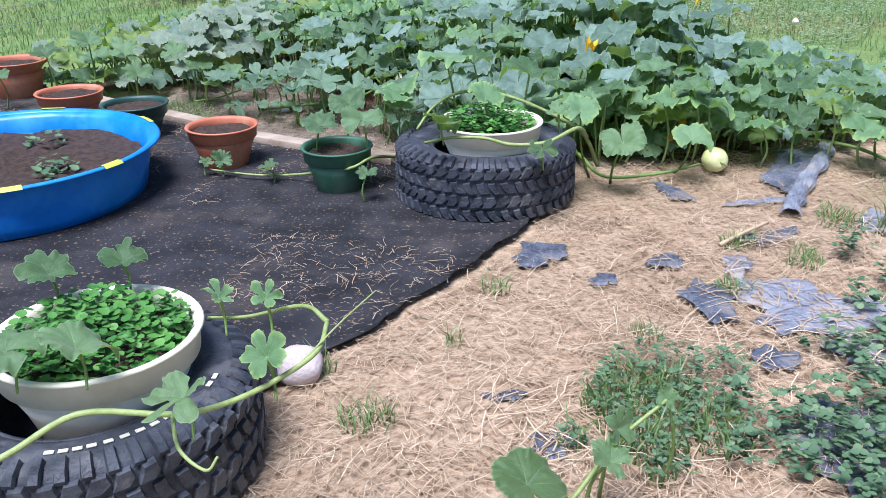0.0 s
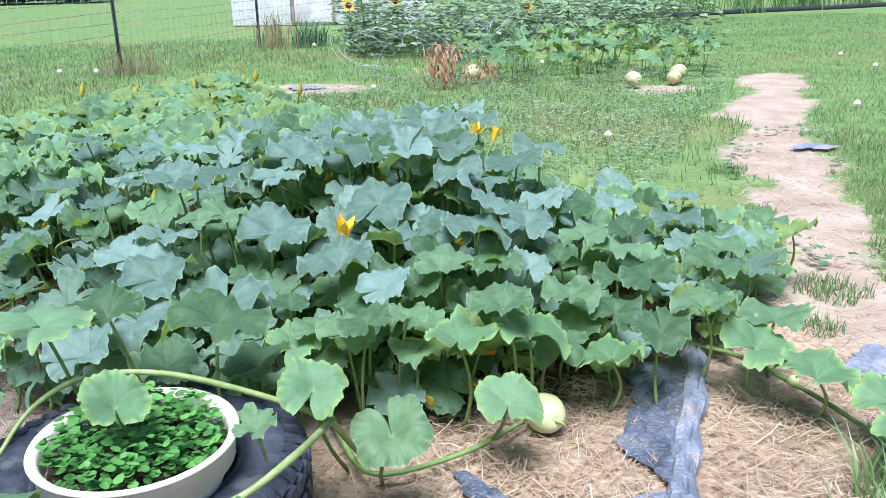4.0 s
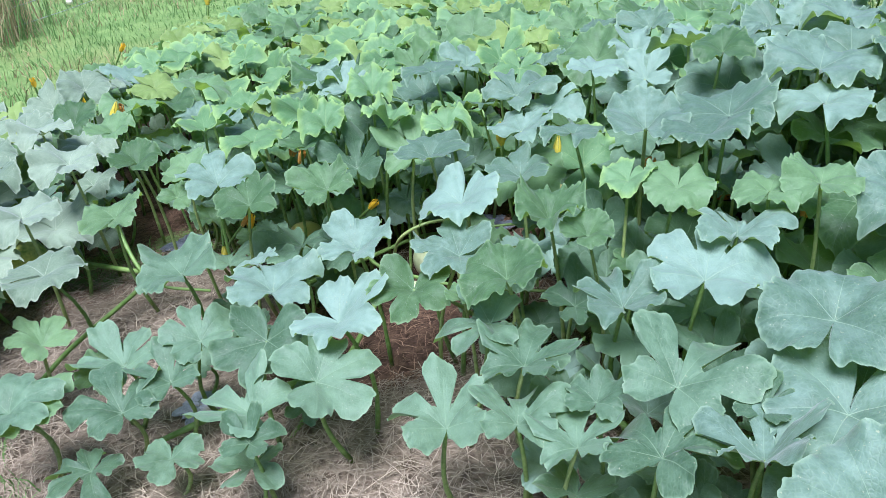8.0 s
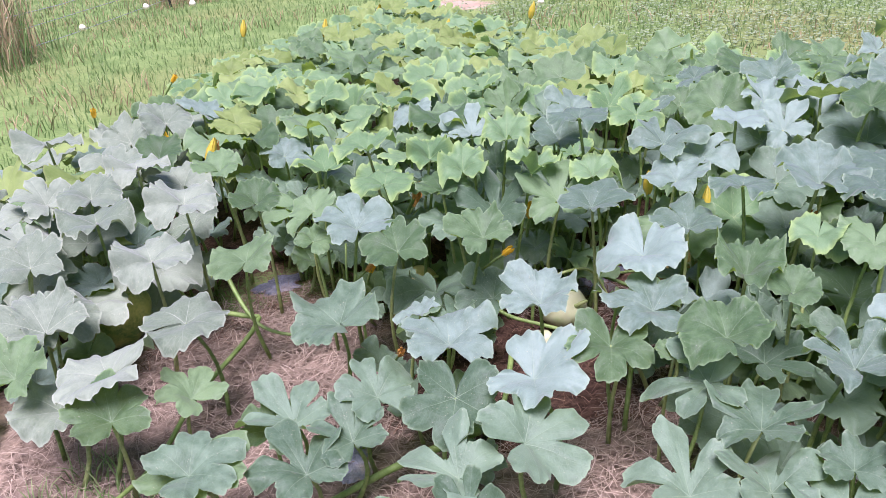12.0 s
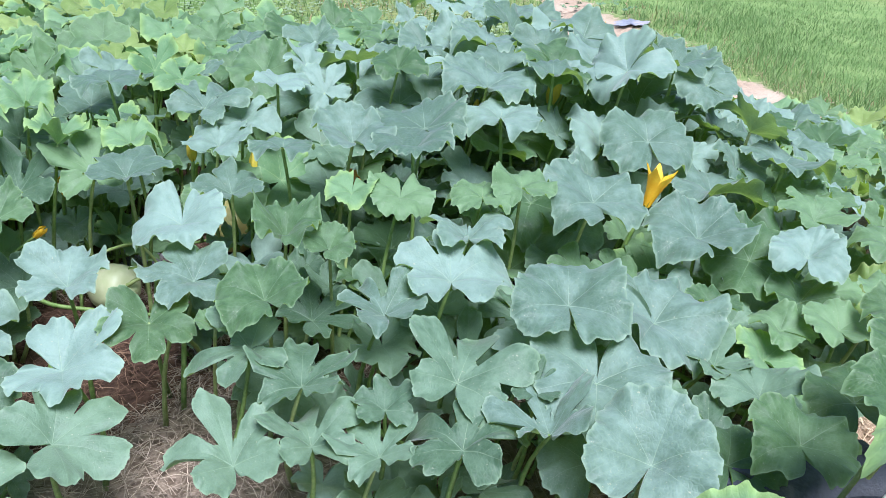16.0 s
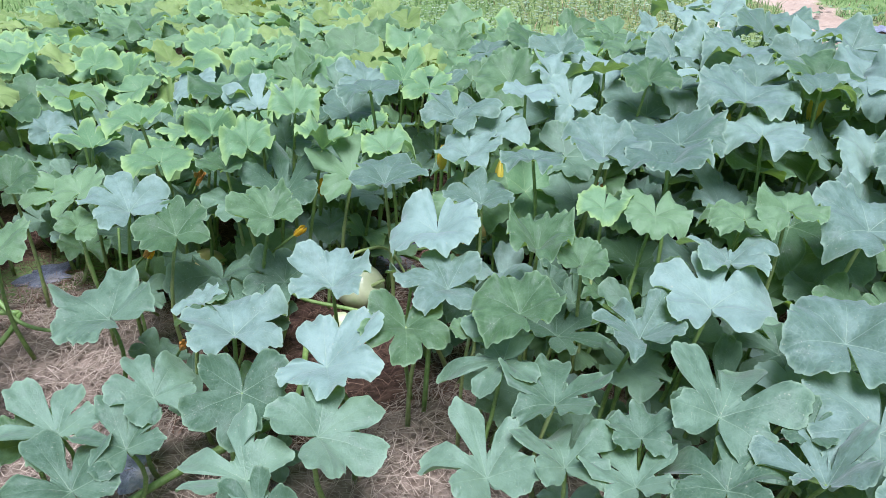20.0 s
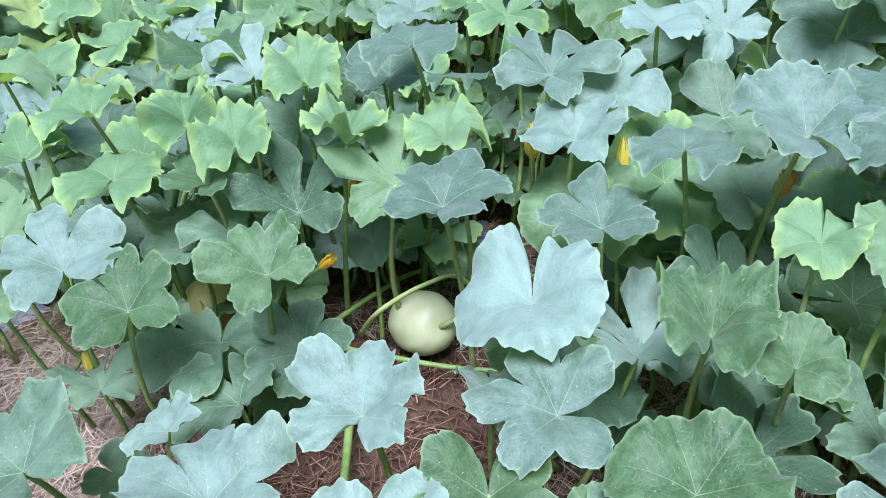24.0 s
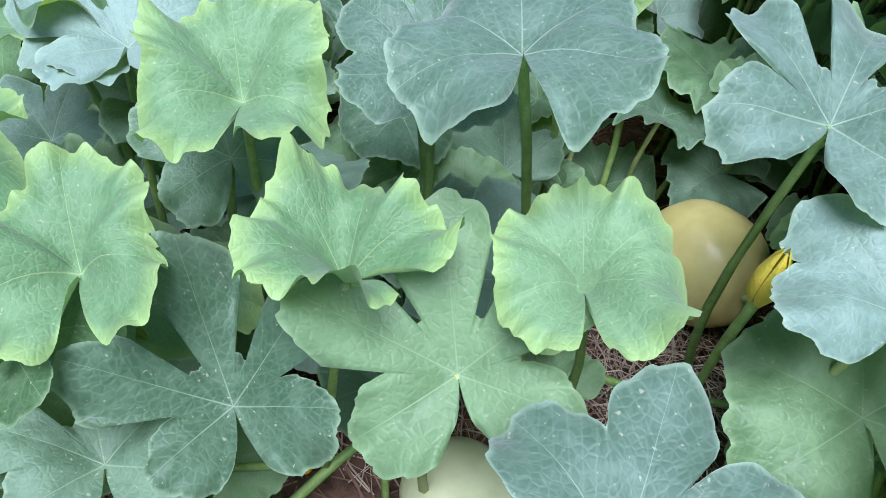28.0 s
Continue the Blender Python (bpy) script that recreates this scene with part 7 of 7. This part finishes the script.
straws("loose_straw", "thin straw scattered over the sandy path", 6500, (2.4, 5.5, 4.2, 9.0), lambda x, y: edge_distance(x, y, PATHWAY, False) < 0.4, STRAW_BITS, (0.03, 0.11), (0.0014, 0.003), 0.004)
straws("loose_straw", "straw lying over torn plastic film", 4200, (1.0, 2.9, 2.5, 5.0), lambda x, y: on_straw(x, y) & (bumps(x, y, 0.25, 66) + 0.5 * bumps(x, y, 0.09, 67) > 0.05), STRAW_BITS, (0.04, 0.16), (0.0018, 0.004), 0.022)
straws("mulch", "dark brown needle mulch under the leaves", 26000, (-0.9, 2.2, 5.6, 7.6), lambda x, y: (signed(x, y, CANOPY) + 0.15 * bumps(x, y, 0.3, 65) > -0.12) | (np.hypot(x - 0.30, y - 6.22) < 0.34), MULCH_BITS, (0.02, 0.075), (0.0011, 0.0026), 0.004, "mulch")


# ---- squash bed, wire and sunflowers beyond ----
far_squash = thing("squash_plant", "far squash plants with upright green leaves", "squash plant", (5.0, 12.2, 0.0))
for i in range(150):
    a, q = RS.uniform(0, 6.28), math.sqrt(RS.uniform())
    x, y = 5.15 + 1.75 * q * math.cos(a), 12.6 + 1.2 * q * math.sin(a)
    if y < 11.45:
        y += 0.6
    leaf(far_squash, x, y, RS.uniform(0.18, 0.52) * (1.15 - 0.4 * q), RS.uniform(0.12, 0.20), RS.uniform(-90, 90), RS.normal(22, 16), RS.normal(0, 18), ("half", "lobed")[i % 2], (LEAF_MID, LEAF_OLD_LIT, LEAF_YOUNG)[i % 3], i % 8, False, stalk=i % 3 == 0)


def wire_tangle():
    t = thing("wire_tangle", "tangled heap of old fence wire among weeds", "wire tangle", (3.2, 12.6, 0.0))
    rng = np.random.default_rng(3)
    for i in range(30):
        c = Vector((rng.uniform(-1.0, 1.3), rng.uniform(-0.5, 0.6), 0))
        r, h = rng.uniform(0.15, 0.42), rng.uniform(0.12, 0.55)
        turn, tilt = rng.uniform(0, 6.28), rng.uniform(0.4, 1.3)
        pts = []
        for k in range(15):
            a = 5.2 * k / 14
            p = Vector((r * math.cos(a), r * math.sin(a) * math.cos(tilt), max(h + r * math.sin(a) * math.sin(tilt), 0.01)))
            pts.append(c + Matrix.Rotation(turn, 3, "Z") @ p)
        part("wire", tube(pts, 0.0032, 4), STEEL, t)


wire_tangle()


def dead_plant(x, y, tall, n, seed):
    t = thing("dead_plant", "dead rust-brown plant among wire", "dead plant", (x, y, 0.0))
    rng = np.random.default_rng(seed)
    part("stalk", tube(spline([(0, 0, 0), (0.02, 0.01, tall * 0.5), (0.0, 0.02, tall)], 4), 0.012, 6, 0.5), RUST, t)
    pts = [(rng.normal(0, 0.11), rng.normal(0, 0.1), rng.uniform(0.02, tall)) for _ in range(n)]
    xs, ys, zs = (np.array(q) for q in zip(*pts))
    v, f = blades(xs, ys, zs, rng.uniform(0.04, 0.12, n), rng.uniform(0.01, 0.03, n), 1.2, rng)
    part("foliage", (v, f), RUST, t, smooth=False)


dead_plant(3.20, 11.7, 0.42, 220, 1)
dead_plant(3.75, 11.9, 0.20, 60, 2)


def sunflower(x, y, z, turn):
    t = thing("sunflower", "tall sunflower with yellow petals and a dark centre", "sunflower", (x, y, 0.0), "sunflowers beyond the squash bed")
    part("stalk", tube(spline([(0, 0, 0), (0.04, 0.03, z * 0.5), (0.0, 0.03, z)], 5), 0.016, 7, 0.7), STEM, t)
    m = pose(0, -0.02, z, 78, 0, turn)
    part("centre", moved(lathe([(0.001, 0.014), (0.035, 0.012), (0.052, 0.0), (0.03, -0.014), (0.001, -0.016)], 20), m), SUN_EYE, t)
    ring = []
    for k in range(20):
        a = 2 * math.pi * k / 20
        w = 0.15
        ring.append(([(0.046 * math.cos(a - w), 0.046 * math.sin(a - w), 0), (0.046 * math.cos(a + w), 0.046 * math.sin(a + w), 0), (0.085 * math.cos(a + 0.1), 0.085 * math.sin(a + 0.1), 0.012), (0.115 * math.cos(a), 0.115 * math.sin(a), 0.004), (0.085 * math.cos(a - 0.1), 0.085 * math.sin(a - 0.1), 0.012)], [(0, 1, 2, 3, 4)]))
    part("petals", moved(join(*ring), m), SUNFLOWER, t)
    for k in range(7):
        zz = z * (0.15 + 0.11 * k)
        a = k * 137
        part("leaf", leaf_mesh("round", k, LEAF_MID, False), LEAF_MID, t, m=pose(0.02, 0.02, zz, 0, 0, a) @ pose(0, 0.05, 0, -15, 0, 0) @ Matrix.Scale(0.16, 4))


for sx, sy, sz, turn in ((2.71, 16.5, 0.69, 0), (3.45, 16.5, 0.74, 20), (5.63, 16.5, 0.60, -20), (3.09, 16.5, 0.95, 40), (4.6, 16.9, 0.98, 0), (6.4, 16.7, 0.95, 10), (2.95, 16.9, 0.88, -30)):
    sunflower(sx, sy, sz, turn)


# ---- lilies along the far border, seed heads in the lawn ----
def lily(x, y, seed):
    rng = np.random.default_rng(seed)
    n = 34
    t = thing("border_lily", "clump of long strap-shaped leaves in the far border", "lily", (x, y, 0.0), "lilies along the far border")
    xs, ys = rng.normal(0, 0.14, n), rng.normal(0, 0.14, n)
    v, f = blades(xs, ys, np.zeros(n), rng.uniform(0.35, 0.75, n), rng.uniform(0.02, 0.035, n), 0.9, rng)
    part("leaves", (v, f), GRASS, t, smooth=False)


for i in range(44):
    u = i / 43
    lily(9.4 + 17.0 * u + 0.3 * math.sin(i * 5.1), 22.3 + 3.4 * u + 0.4 * math.sin(i * 3.3), 200 + i)
edging = thing("border_edging", "black plastic edging along the far border", "edging", (0, 0, 0))
part("strip", tube([(9.0 + 18 * k / 12, 21.75 + 3.5 * k / 12 + 0.08 * math.sin(k * 2.3), 0.04) for k in range(13)], 0.07, 6), DARK_METAL, edging)


def seed_head(x, y, z):
    t = thing("dandelion", "dandelion seed head on a thin stalk", "dandelion", (x, y, 0.0), "dandelions in the grass")
    part("stalk", tube([(0.01, 0, 0), (0, 0.005, z * 0.5), (0, 0, z)], 0.003, 5), STEM_PALE, t)
    bm = bmesh.new()
    bmesh.ops.create_icosphere(bm, subdivisions=2, radius=0.024)
    bm.verts.index_update()
    for v in bm.verts:
        v.co *= 1 + 0.12 * (v.index % 2)
    v = [p.co + Vector((0, 0, z)) for p in bm.verts], [tuple(q.index for q in f.verts) for f in bm.faces]
    bm.free()
    part("seed_ball", v, POT_WHITE, t, smooth=False)


for x, y, z in ((3.49, 7.93, 0.18), (5.33, 7.94, 0.29), (-0.6, 11.6, 0.35), (-0.25, 11.5, 0.35), (-1.05, 11.2, 0.3), (4.4, 12.0, 0.2), (2.3, 10.6, 0.2), (7.5, 10.5, 0.2), (2.0, 14.2, 0.3), (8.2, 12.0, 0.15)):
    seed_head(x, y, z)
